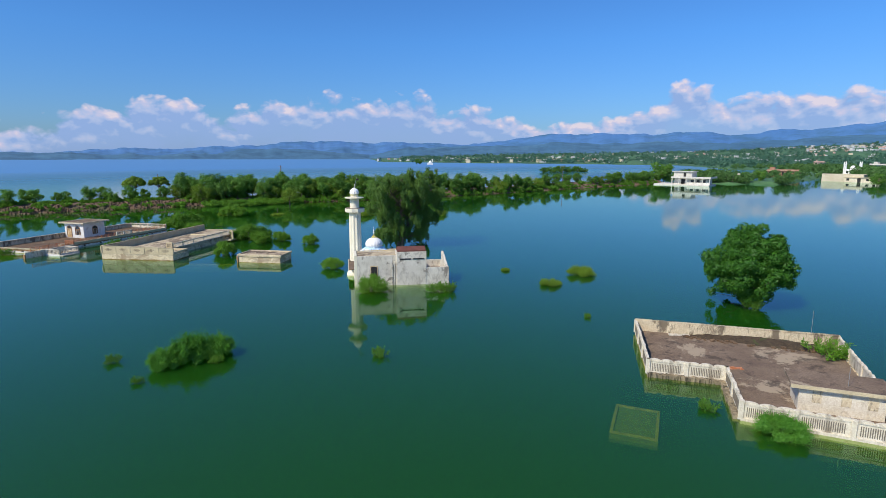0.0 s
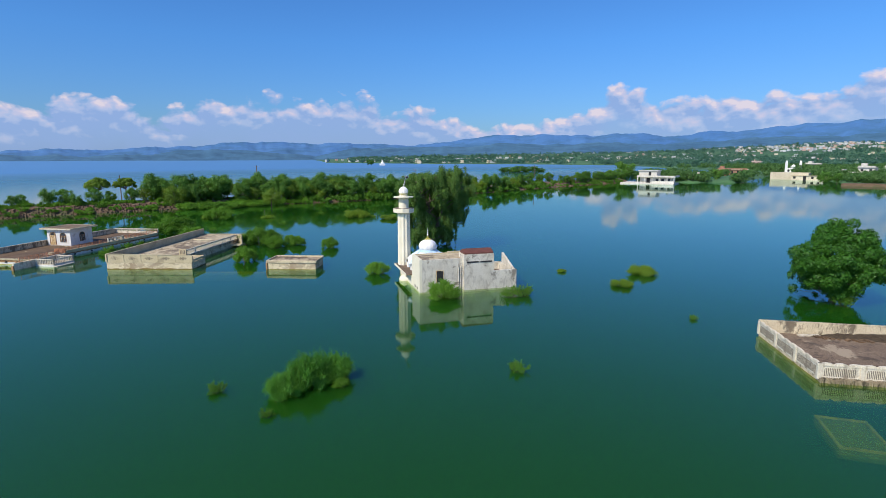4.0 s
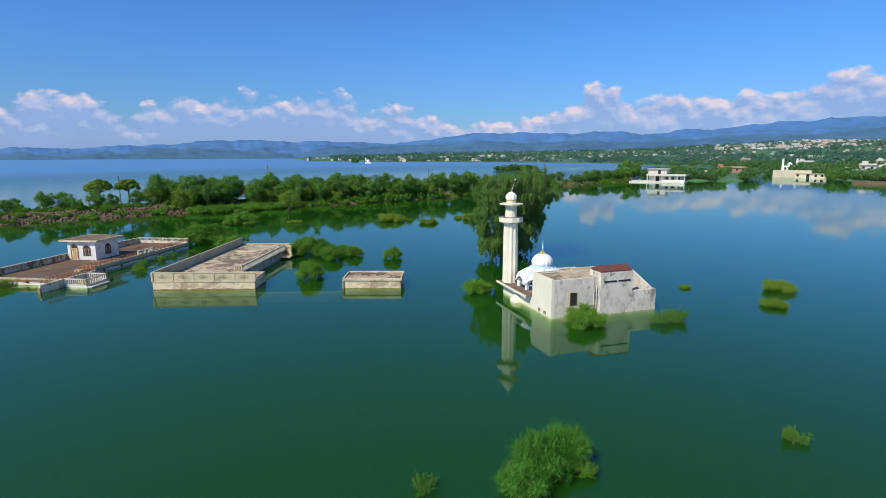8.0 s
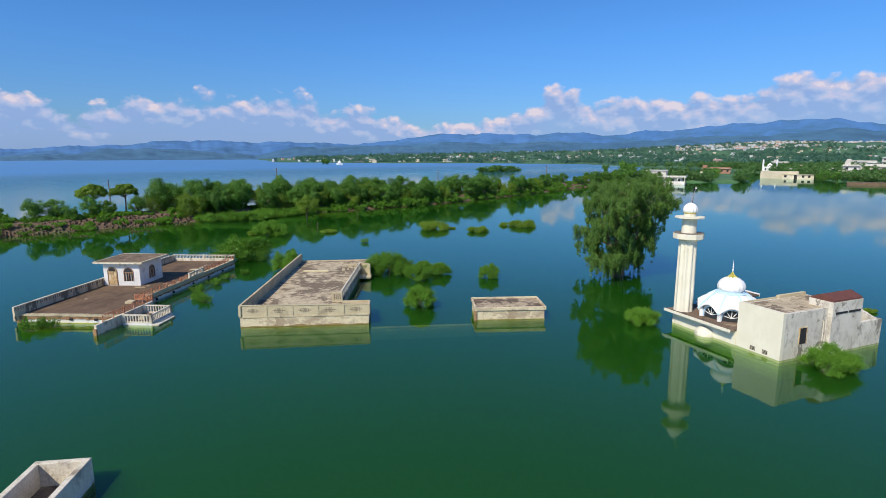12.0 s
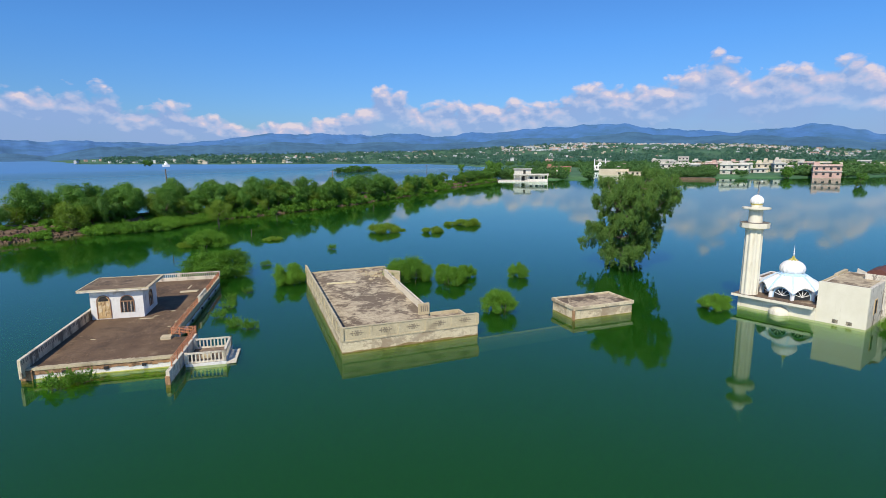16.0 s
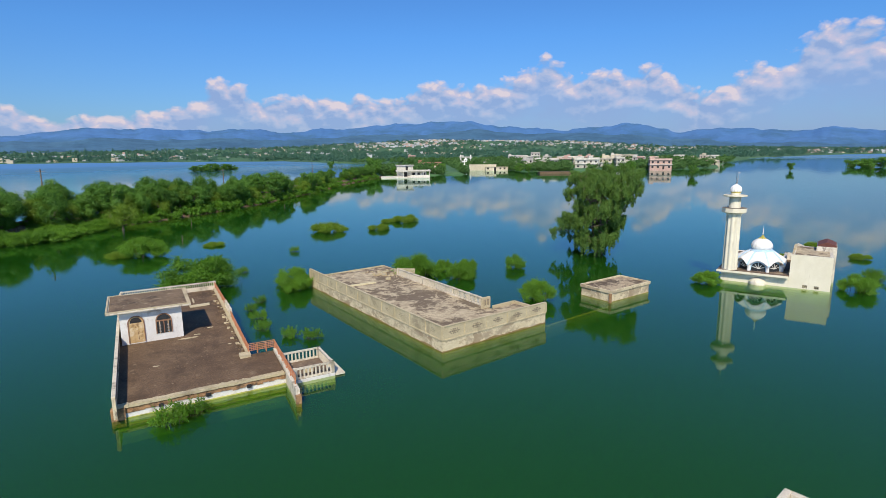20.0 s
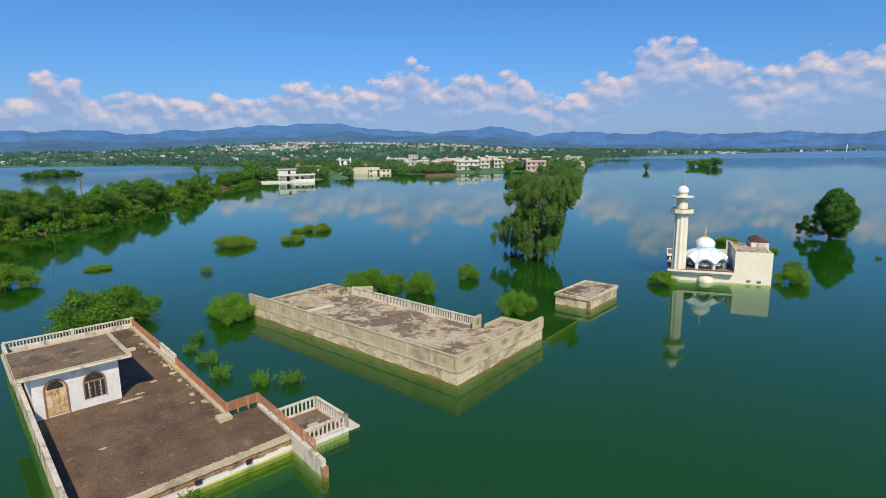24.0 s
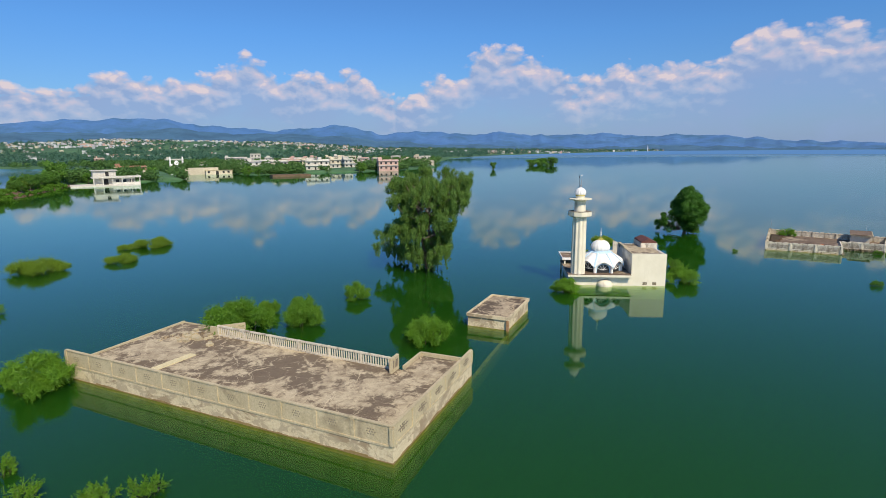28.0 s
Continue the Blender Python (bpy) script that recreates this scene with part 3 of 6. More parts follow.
def smooth(a, b, x):
    t = np.clip((x - a) / (b - a), 0, 1)
    return t * t * (3 - 2 * t)


def fbm(x, y, size, octaves=5, seed=0.0):
    out = np.zeros(np.shape(x))
    flat, xs, ys = out.ravel(), np.ravel(x), np.ravel(y)
    for i in range(flat.size):
        flat[i] = noise.fractal(Vector((xs[i] / size + seed, ys[i] / size, seed)), 0.9, 2.1, octaves)
    return flat.reshape(out.shape)


def land_height(az, r):
    """Height of the plain over the water, by azimuth in degrees and distance."""
    shore = np.interp(az, SHORE_AZ, SHORE_R)
    h = -4 + 5.2 * smooth(-12, 14, r - shore)
    spit = smooth(25.5, 27.5, az) * (1 - smooth(32.5, 34.5, az)) * smooth(312, 322, r) * (1 - smooth(345, 360, r))
    h = np.maximum(h, -4 + 5.2 * spit)
    behind = smooth(31.5, 33.0, az) * (1 - smooth(35.5, 37, az)) * smooth(318, 330, r) * (1 - smooth(640, 680, r))
    h = np.maximum(h, -4 + 5.2 * behind)
    rise = 1.1 * smooth(1200, 2900, r) * np.interp(az, [-14, 0, 20, 35, 50, 60, 72, 85], [0, 18, 30, 62, 50, 22, 8, 0])
    return h + np.where(h > 0, rise, 0)


def place(az, r):
    a = np.radians(az)
    return ORIGIN[0] + np.sin(a) * r, ORIGIN[1] + np.cos(a) * r


def build_land():
    azs = np.concatenate([np.arange(-180, -60, 6), np.arange(-60, 125, 0.5), np.arange(125, 180.1, 5)])
    rs = np.concatenate([[1, 120, 200], np.arange(230, 480, 8), np.geomspace(480, 4880, 60)])
    A, R = np.meshgrid(azs, rs)
    X, Y = place(A, R)
    Z = land_height(A, R)
    Z = Z + np.where(Z > 0.5, 1, 0) * fbm(X, Y, 160, 4, 3.1) * np.clip(R / 900, 0.3, 4)
    n, k = len(azs), len(rs)
    idx = np.arange(n * k).reshape(k, n)
    f = np.stack([idx[:-1, :-1], idx[:-1, 1:], idx[1:, 1:], idx[1:, :-1]], -1).reshape(-1, 4)[:, ::-1]
    me = np_mesh("ground", np.stack([X, Y, Z], -1).reshape(-1, 3), f, M["soil"], True)
    tagged(new("ground", me), "green cultivated plain and lake bed reaching the hills", "ground", "", "structure")


build_land()


def build_ridge(name, r, azs, els, mat, label, rough, seed, span=(-75, 130)):
    """A range of hills: a slope that climbs to a wavering crest."""
    az = np.arange(span[0], span[1], 0.18)
    crest = np.interp(az, azs, els)
    x, y = place(az, r)
    crest = crest + fbm(x, y, 420, 6, seed) * rough + fbm(x, y, 110, 4, seed + 7) * rough * 0.35
    rows, zs = [], []
    for k in np.linspace(0, 1, 16):
        rr = r - 900 * (1 - k)
        xx, yy = place(az, rr)
        z = np.tan(np.radians(np.maximum(crest, 0.05))) * r * (k ** 1.3) + (fbm(xx, yy, 210, 6, seed + 2) * 34 * k * (1 - k) * 2.2) - 3
        rows.append(np.stack([xx, yy, z], -1))
    v = np.concatenate(rows)
    n = len(az)
    idx = np.arange(len(v)).reshape(16, n)
    f = np.stack([idx[:-1, :-1], idx[:-1, 1:], idx[1:, 1:], idx[1:, :-1]], -1).reshape(-1, 4)[:, ::-1]
    tagged(new(name, np_mesh(name, v, f, mat, True)), label, "hills", "", "structure")


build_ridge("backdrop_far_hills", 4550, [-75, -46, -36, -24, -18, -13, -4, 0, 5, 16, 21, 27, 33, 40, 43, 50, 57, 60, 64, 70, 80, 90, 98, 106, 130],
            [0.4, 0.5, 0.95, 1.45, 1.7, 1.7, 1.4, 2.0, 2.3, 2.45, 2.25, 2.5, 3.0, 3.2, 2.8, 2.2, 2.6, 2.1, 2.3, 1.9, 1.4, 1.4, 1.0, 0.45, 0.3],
            M["hill_far"], "mountain range beyond the lake, blue haze put into its colour", 0.34, 1.7)
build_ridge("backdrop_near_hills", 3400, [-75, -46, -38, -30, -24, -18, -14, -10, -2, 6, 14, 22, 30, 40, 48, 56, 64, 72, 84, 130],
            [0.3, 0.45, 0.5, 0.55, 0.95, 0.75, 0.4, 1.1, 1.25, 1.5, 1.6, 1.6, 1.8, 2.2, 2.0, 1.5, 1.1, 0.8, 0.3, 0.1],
            M["hill_mid"], "wooded foothills, blue haze put into their colour", 0.34, 5.3)


# ---- the drowned concrete house with the pierced parapet ----
def ornament_mesh(name, kind):
    """A rosette of small lozenges, sunk shade put into their colour, for the parapet panels."""
    bm = bmesh.new()
    if kind == "front":
        spots = [(0, 0, 0.10)] + [(0.17 * math.cos(k * math.pi / 3), 0.17 * math.sin(k * math.pi / 3), 0.075) for k in range(6)]
        spots += [(s * 0.34, 0, 0.08) for s in (-1, 1)] + [(s * 0.48, 0, 0.05) for s in (-1, 1)] + [(s * 0.30, q * 0.14, 0.05) for s in (-1, 1) for q in (-1, 1)]
    else:
        spots = [(i * 0.15 - 0.30 - abs(j) * 0.085 + abs(j) * 0.15, j * 0.13, 0.05) for j in (-1, 0, 1) for i in range(4 - abs(j))]
    for x, z, r in spots:
        vs = [bm.verts.new((x + r * math.cos(k * math.pi / 3 + 0.5), -0.012, z + r * 0.9 * math.sin(k * math.pi / 3 + 0.5))) for k in range(6)]
        ws = [bm.verts.new((v.co.x, 0.02, v.co.z)) for v in vs]
        bm.faces.new(vs)
        for k in range(6):
            bm.faces.new((vs[k], ws[k], ws[(k + 1) % 6], vs[(k + 1) % 6]))
    bmesh.ops.recalc_face_normals(bm, faces=bm.faces[:])
    return to_mesh(name, bm, M["shaded_hole" if kind == "front" else "faint_relief"])


def parapet_run(house, a, b, panels, z0, z1, me, top2=None):
    """Posts, recessed panels with their rosettes, and a coping, along a line walked with the outside on the right hand."""
    ax, ay = a
    dx, dy = (b[0] - ax) / panels, (b[1] - ay) / panels
    turn = math.degrees(math.atan2(dy, dx))
    t2 = z1 if top2 is None else top2
    for i in range(panels):
        p, q = (ax + dx * i, ay + dy * i), (ax + dx * (i + 1), ay + dy * (i + 1))
        za, zb = z1 + (t2 - z1) * i / panels, z1 + (t2 - z1) * (i + 1) / panels
        pan = part("parapet_panel", seg(bmesh.new(), p, q, 0.10, z0, za - 0.06, zb - 0.06, 1.0), M["concrete"], house)
        part("coping", seg(bmesh.new(), p, q, 0.17, za - 0.07, za, zb, 0.75), M["concrete"], house)
        part_at("rosette", me, pan, pose(p[0] + dx / 2, p[1] + dy / 2, (z0 + za) / 2 - 0.02, 0, 0, turn))
    for i in range(panels + 1):
        x, y = ax + dx * i, ay + dy * i
        w = 0.10
        u = Vector((dx, dy)).normalized() * w
        zt = z1 + (t2 - z1) * i / panels
        part("parapet_post", seg(bmesh.new(), (x - u.x, y - u.y), (x + u.x, y + u.y), 0.17, z0, zt - 0.075, None, 0.72), M["concrete"], house)


def build_concrete_house():
    h = thing("flooded_house", 0, 0, 0, 0, "grey concrete flat-roofed house drowned to its roof parapet", "house")
    A, B, C, D = (0, 0), (11, 0), (10.45, 24.8), (0.92, 24.75)
    bal0, bal1 = (8.05, 4.1), (8.95, 19.6)
    for p, q in ((A, B), (B, (11, 3.7)), ((11, 3.7), (8.05, 3.7)), ((8.05, 3.7), bal1), (bal1, (10.3, 19.4)), ((10.3, 19.4), C), (C, D), (D, A)):
        part("wall", roughen(seg(bmesh.new(), p, q, 0.3, -2.6, 0.86, None, 1.0), 0.6, 0.02, True), M["peeled"], h)
    for p, q in ((A, B), (D, A)):
        part("ledge", seg(bmesh.new(), p, q, 0.36, 0.84, 0.95, None, 0.88), M["concrete"], h, "projecting grey string course")
    part("roof", prism(bmesh.new(), [(0.25, 0.25), (10.75, 0.25), (10.75, 3.5), (8.2, 3.5), (8.2, 4.0), (9.1, 19.5), (10.3, 19.6), (10.4, 24.7), (1.1, 24.65)], 0.62, 0.965), M["concrete_roof"], h, "mottled light and dark grey roof slab")
    f, s = ornament_mesh("rosette_front", "front"), ornament_mesh("rosette_side", "side")
    parapet_run(h, A, B, 5, 0.95, 1.98, f, 1.84)
    parapet_run(h, D, A, 11, 0.95, 1.98, s)
    for p, q in ((A, B), (B, (11, 3.7)), (D, A)):
        n = 70
        st = bmesh.new()
        for i in range(n):
            a, b = [(p[0] + (q[0] - p[0]) * (i + e) / n, p[1] + (q[1] - p[1]) * (i + e) / n) for e in (0, 1)]
            seg(st, a, b, 0.02, -0.02, 0.10 + max(-0.05, 0.2 * noise.noise(Vector((a[0] * 0.7, a[1] * 0.7, 2.0))) + 0.06 * noise.noise(Vector((a[0] * 4, a[1] * 4, 2.0)))), None, 0.0)
        part("algae_line", seg(bmesh.new(), p, q, 0.016, -1.9, -0.021, None, 0.0), M["algae"], h, "yellow-green algae on the drowned wall")
        part("waterline_stain", st, M["tide"], h, "rusty brown tide mark along the wall foot")
    kerb = bmesh.new()
    seg(kerb, (1.1, 24.6), (10.4, 24.75), 0.16, 0.95, 1.08)
    seg(kerb, (10.3, 24.7), (10.2, 20.0), 0.14, 0.95, 1.02)
    part("kerb", kerb, M["concrete"], h)
    rim = bmesh.new()
    seg(rim, (10.9, 0.1), (10.9, 3.65), 0.16, 0.95, 1.2)
    seg(rim, (10.9, 3.62), (8.3, 3.62), 0.16, 0.95, 1.2)
    part("porch_rim", rim, M["concrete"], h)
    me = to_mesh("baluster", boxes((-0.045, 0.045, -0.035, 0.035, 0, 0.58), bevel=0.012), M["rail_white"])
    balustrade(h, bal0, bal1, 0.965, 0.78, 0.19, M["rail_white"], me, every=2.6, post_w=0.16)
    pier = boxes((7.35, 8.35, 3.95, 4.15, 0.96, 1.95), bevel=0.02)
    pr = part("end_pier", pier, M["concrete"], h, "thick slotted end pier of the balustrade")
    # slots are dark plates, their inner shade given by colour
    for k in range(4):
        part("slot", boxes((7.55 + k * 0.18, 7.62 + k * 0.18, 3.93, 3.96, 1.25, 1.75)), M["ornament"], pr)
    back = bmesh.new()
    seg(back, (8.95, 19.5), (10.25, 18.2), 0.14, 0.3, 1.75)
    seg(back, (8.95, 19.5), (8.95, 20.4), 0.14, 0.96, 1.6)
    part("corner_parapet", back, M["concrete"], h)
    part("balcony_slab", prism(bmesh.new(), [(8.9, 17.0), (10.3, 17.2), (10.4, 19.3), (9.0, 19.3)], 0.2, 0.4), M["concrete"], h)
    part("hatch_cover", prism(bmesh.new(), [(2.2, 18.25), (5.2, 17.95), (5.25, 18.55), (2.25, 18.85)], 0.96, 1.02), M["limewash"], h, "long cream plaster patch on the roof")
    rb = random.Random(6)
    for k in range(40):
        x, y, s = rb.gauss(8.0, 0.7), rb.gauss(21.0, 1.1), rb.uniform(0.06, 0.2)
        if x < 9.3 or y > 20.3:
            part("rubble_chunk", roughen(boxes((x - s, x + s, y - s, y + s, 0.95, 0.965 + s)), 2.5, 0.07), M["concrete_roof" if k % 3 == 0 else "concrete"], h)


build_concrete_house()


def build_block():
    h = thing("roof_block", 20.45, 0.2, 0, -1.5, "low cream concrete stair head standing in the lake", "roof")
    part("wall", roughen(boxes((0.12, 6.3, 0.1, 3.6, -2.5, 0.95)), 0.7, 0.015, True), M["peeled"], h)
    part("roof", boxes((0.22, 6.25, 0.2, 3.55, 0.9, 1.02)), M["block_roof"], h, "dark-stained flat roof slab")
    for r in ((0, 6.45, 0, 0.16), (0, 6.45, 3.55, 3.7), (0, 0.16, 0.161, 3.549), (6.29, 6.45, 0.161, 3.549)):
        part("roof_rim", boxes((*r, 0.85, 1.16), bevel=0.02), M["peeled"], h)
    part("algae_line", boxes((0.09, 6.33, 0.07, 3.63, -2.4, 0.03)), M["algae"], h)
    part("brick_corner", roughen(boxes((-0.06, 0.14, -0.02, 0.18, -1, 0.84)), 3.0, 0.03), M["brick"], h, "bare dark brick corner")


build_block()


def build_tank():
    h = thing("water_tank", -2.35, -26.7, 0, 3, "open-topped white concrete water tank in the lake", "tank")
    W, L, T = 2.35, 4.15, 0.28
    for r in ((0, W, 0, T), (0, W, L - T, L), (0, T, T + 0.002, L - T - 0.002), (W - T, W, T + 0.002, L - T - 0.002)):
        part("tank_wall", boxes((*r, -2.0, 1.2), bevel=0.02), M["rail_white"], h)
    part("tank_floor", boxes((T, W - T, T, L - T, -0.2, 0.1)), M["roof_grey"], h)


build_tank()


def build_sunk_slab():
    h = thing("sunken_tank", 64.82, -37.46, -0.34, -16, "square tank top just under the green water", "tank")
    part("rim", boxes((0, 2.5, -0.16, 0, -0.6, 0), (0, 2.5, -3.66, -3.48, -0.6, 0), (0, 0.16, -3.48, -0.16, -0.6, 0), (2.34, 2.5, -3.48, -0.16, -0.6, 0)), M["algae"], h)
    part("lid", boxes((0.16, 2.34, -3.48, -0.16, -0.6, -0.10)), M["algae"], h)


build_sunk_slab()


# ---- the white house with the stair head ----
def arch_bm(w, h, depth, y=0.0, n=10):
    """A round-headed slab, w wide and h high, its face at y and its back depth behind."""
    bm = bmesh.new()
    pts = [(-w / 2, 0), (w / 2, 0)] + [(w / 2 * math.cos(a), h - w / 2 + w / 2 * math.sin(a)) for a in np.linspace(0, math.pi, n)]
    fr, bk = [bm.verts.new((x, y, z)) for x, z in pts], [bm.verts.new((x, y + depth, z)) for x, z in pts]
    bm.faces.new(fr)
    bm.faces.new(bk[::-1])
    for i in range(len(pts)):
        j = (i + 1) % len(pts)
        bm.faces.new((fr[i], bk[i], bk[j], fr[j]))
    bmesh.ops.recalc_face_normals(bm, faces=bm.faces[:])
    return bm


def arch_ring(w, h, band, depth, y):
    bm = bmesh.new()
    n = 12
    def line(ww, hh):
        return [(-ww / 2, 0)] + [(ww / 2 * math.cos(a), hh - ww / 2 + ww / 2 * math.sin(a)) for a in np.linspace(math.pi, 0, n)] + [(ww / 2, 0)]
    o, i = line(w + 2 * band, h + band), line(w, h)
    for k in range(len(o) - 1):
        q = [o[k], o[k + 1], i[k + 1], i[k]]
        fr, bk = [bm.verts.new((x, y, z)) for x, z in q], [bm.verts.new((x, y + depth, z)) for x, z in q]
        bm.faces.new(fr)
        bm.faces.new(bk[::-1])
        for a in range(4):
            b = (a + 1) % 4
            bm.faces.new((fr[a], bk[a], bk[b], fr[b]))
    bmesh.ops.recalc_face_normals(bm, faces=bm.faces[:])
    return bm


def arched_window(parent, m, w, h, door=False):
    win = part("door" if door else "window", arch_bm(w, h, 0.03, -0.012), M["wood"] if door else M["glass"], parent, "bleached wooden arched door" if door else "dark arched window with a grille")
    win.matrix_basis = m
    part("frame", arch_ring(w, h, 0.07, 0.08, -0.06), M["frame_brown"], win)
    if door:
        part("fanlight", arch_bm(w * 0.8, w * 0.42, 0.02, -0.03), M["dark"], win).matrix_basis = pose(0, 0, h - w * 0.48)
        for k in range(3):
            part("board", boxes((-w * 0.42 + k * w * 0.29, -w * 0.42 + k * w * 0.29 + w * 0.26, -0.035, -0.013, 0.05, h - w * 0.55)), M["wood"], win)
    else:
        part("lintel_bar", boxes((-w / 2, w / 2, -0.05, -0.01, h - w * 0.55, h - w * 0.45)), M["frame_brown"], win)
        for k in (-1, 0, 1):
            part("mullion", boxes((k * w * 0.3 - 0.03, k * w * 0.3 + 0.03, -0.045, -0.012, 0, h - w * 0.5)), M["frame_brown"] if k == 0 else M["wood"], win)
        for sx in (-0.27, 0.27):
            for k in range(3):
                part("scroll", lathe(bmesh.new(), [(0.015, -0.01), (0.075, 0.0), (0.075, 0.02), (0.015, 0.03)], 8), M["metal"], win).matrix_basis = pose(sx * w / 0.95, -0.03, 0.16 + k * 0.22, 90, 0, 0)
    return win


def rail_run(parent, a, b, z, h, mat, bars, posts):
    length = math.hypot(b[0] - a[0], b[1] - a[1])
    for k in range(bars):
        zz = z + h * (0.35 + 0.65 * k / max(1, bars - 1))
        part("rail_bar", seg(bmesh.new(), a, b, 0.04, zz - 0.035, zz), mat, parent)
    n = max(1, round(length / posts))
    for i in range(n * 8):
        if bars > 3 and i % 8 in (2, 4, 6):
            t = (i + 0.5) / (n * 8)
            x, y = a[0] + (b[0] - a[0]) * t, a[1] + (b[1] - a[1]) * t
            part("rail_slat", boxes((x - 0.016, x + 0.016, y - 0.016, y + 0.016, z + h * 0.36, z + h * (0.97 if i % 3 else 0.75))), mat, parent)
    for i in range(n + 1):
        t = i / n
        x, y = a[0] + (b[0] - a[0]) * t, a[1] + (b[1] - a[1]) * t
        part("rail_post", boxes((x - 0.035, x + 0.035, y - 0.035, y + 0.035, z, z + h)), mat, parent)


def build_white_house():
    h = thing("white_house", -20.1, 3.3, 0, -8, "white plastered house drowned to its brown flat roof, edges broken", "house")
    Z = 0.75
    low = [(0, 0), (9.3, 0.15), (9.6, 4.5), (7.85, 4.5), (8.3, 25.3), (0, 25.1)]
    for p, q in zip(low, low[1:] + low[:1]):
        part("wall", roughen(seg(bmesh.new(), p, q, 0.3, -2.6, 0.42, None, 1.0), 0.7, 0.02, True), M["plaster"], h)
    band = bmesh.new()
    for p, q in zip(low, low[1:] + low[:1]):
        n = max(2, int(math.hypot(q[0] - p[0], q[1] - p[1]) / 0.35))
        for i in range(n):
            a, b = [(p[0] + (q[0] - p[0]) * (i + e) / n, p[1] + (q[1] - p[1]) * (i + e) / n) for e in (0, 1)]
            seg(band, a, b, 0.34 + random.uniform(-0.05, 0.03), 0.33 + random.uniform(-0.06, 0.05), 0.64, None, 0.88)
    part("broken_edge", roughen(band, 2.5, 0.03), M["brick"], h, "ragged brown brick edge under the roof")
    slab = prism(bmesh.new(), [(0.0, 0.0), (9.25, 0.2), (9.45, 4.4), (7.75, 4.4), (8.2, 25.2), (0.05, 25.0)], 0.6, Z)
    part("roof", slab, M["roof_mud"], h, "dark brown mud-covered roof")
    cope = bmesh.new()
    for i in range(70):
        seg(cope, (9.2 * i / 70, -0.04 + 0.002 * i), (9.2 * (i + 1) / 70, -0.038 + 0.002 * i), 0.36 + random.uniform(-0.05, 0.05), 0.63, Z + 0.04 + random.uniform(-0.018, 0.018), None, 0.8)
    part("roof_edge", roughen(cope, 3.5, 0.03), M["concrete"], h, "worn pale roof kerb")
    for u in (2.1, 4.6, 6.9):
        part("drain_hole", boxes((u, u + 0.26, -0.03, 0.1, 0.26, 0.46)), M["dark"], h)
    part("algae_line", boxes((0.02, 9.2, -0.024, 0.1, -2.2, 0.04)), M["algae_pale"], h)
    for v in (7.5, 10.5, 14.5, 18.0, 21.5):
        part("drain_hole", boxes((7.86 + v * 0.021, 7.99 + v * 0.021, v, v + 0.22, 0.1, 0.3)), M["dark"], h)
    # left parapet
    lp = part("left_parapet", seg(bmesh.new(), (0.02, -0.6), (0.02, 25.0), 0.18, 0.3, 1.52, None, 0.5), M["stained"], h)
    # dark plates on the inner face paint the slots' shade
    for i in range(46):
        part("parapet_block", boxes((-0.085, 0.125, -0.55 + i * 0.54, -0.03 + i * 0.54, 1.52, 1.585), bevel=0.012), M["rail_white"], lp)
        part("slot", boxes((0.108, 0.118, -0.45 + i * 0.54, -0.36 + i * 0.54, 1.2, 1.46)), M["ornament"], lp)
        part("slot", boxes((0.108, 0.118, -0.22 + i * 0.54, -0.13 + i * 0.54, 1.2, 1.46)), M["ornament"], lp)
    # right outer wall and its fin
    fin = part("side_wall", seg(bmesh.new(), (9.22, -3.05), (9.6, 4.45), 0.22, -2.0, 0.85, 0.9, 0.5), M["rail_white"], h, "weathered side wall running past the broken roof")
    part("brick_corner", roughen(boxes((-0.2, 0.45, -0.16, 0.3, -0.4, 0.66)), 2.0, 0.08), M["brick"], h, "crumbling brick corner of the roof")
    part("broken_end", roughen(boxes((9.08, 9.38, -3.2, -3.0, -1.0, 0.55)), 2.2, 0.07), M["brick"], fin)
    rail_run(h, (9.3, -2.2), (9.6, 4.4), 0.86, 0.62, M["rust"], 4, 1.3)
    rail_run(h, (7.85, 4.5), (9.6, 4.5), Z, 0.75, M["rust"], 5, 0.6)
    rail_run(h, (7.85, 4.6), (8.1, 13.6), Z, 0.7, M["rust"], 4, 1.3)
    part("right_kerb", roughen(seg(bmesh.new(), (7.82, 4.7), (8.25, 25.0), 0.26, 0.5, 0.93), 1.3, 0.04), M["concrete"], h)
    part("rail_footing", roughen(boxes((7.2, 7.9, 3.9, 4.5, Z, 0.95)), 1.5, 0.07), M["concrete"], h)
    part("fallen_slab", roughen(boxes((5.4, 7.0, 19.0, 19.7, Z + 0.0, Z + 0.1)), 1.6, 0.16), M["concrete"], h, "pale broken slab lying on the roof")
    me = baluster_mesh("baluster_small", 0.42, 0.10, M["rail_white"])
    part("back_kerb", seg(bmesh.new(), (0.1, 25.1), (8.3, 25.2), 0.2, 0.4, 1.02), M["rail_white"], h)
    balustrade(h, (0.1, 25.1), (8.3, 25.2), 1.02, 0.56, 0.2, M["rail_white"], me, every=4.1)
    balustrade(h, (8.15, 14.0), (8.2, 17.0), 0.98, 0.56, 0.26, M["rail_white"], me, every=1.5)
    rail_run(h, (8.2, 17.2), (8.28, 25.1), 0.93, 0.6, M["rust"], 4, 1.3)
    gr, grit = random.Random(8), bmesh.new()
    for k in range(900):
        x, y = gr.uniform(0.4, 8.9), gr.uniform(0.4, 24.6)
        if y > 4.2 and x > 7.5 or (0.1 < x < 4.5 and 10.8 < y < 15.4):
            continue
        s = gr.uniform(0.008, 0.035)
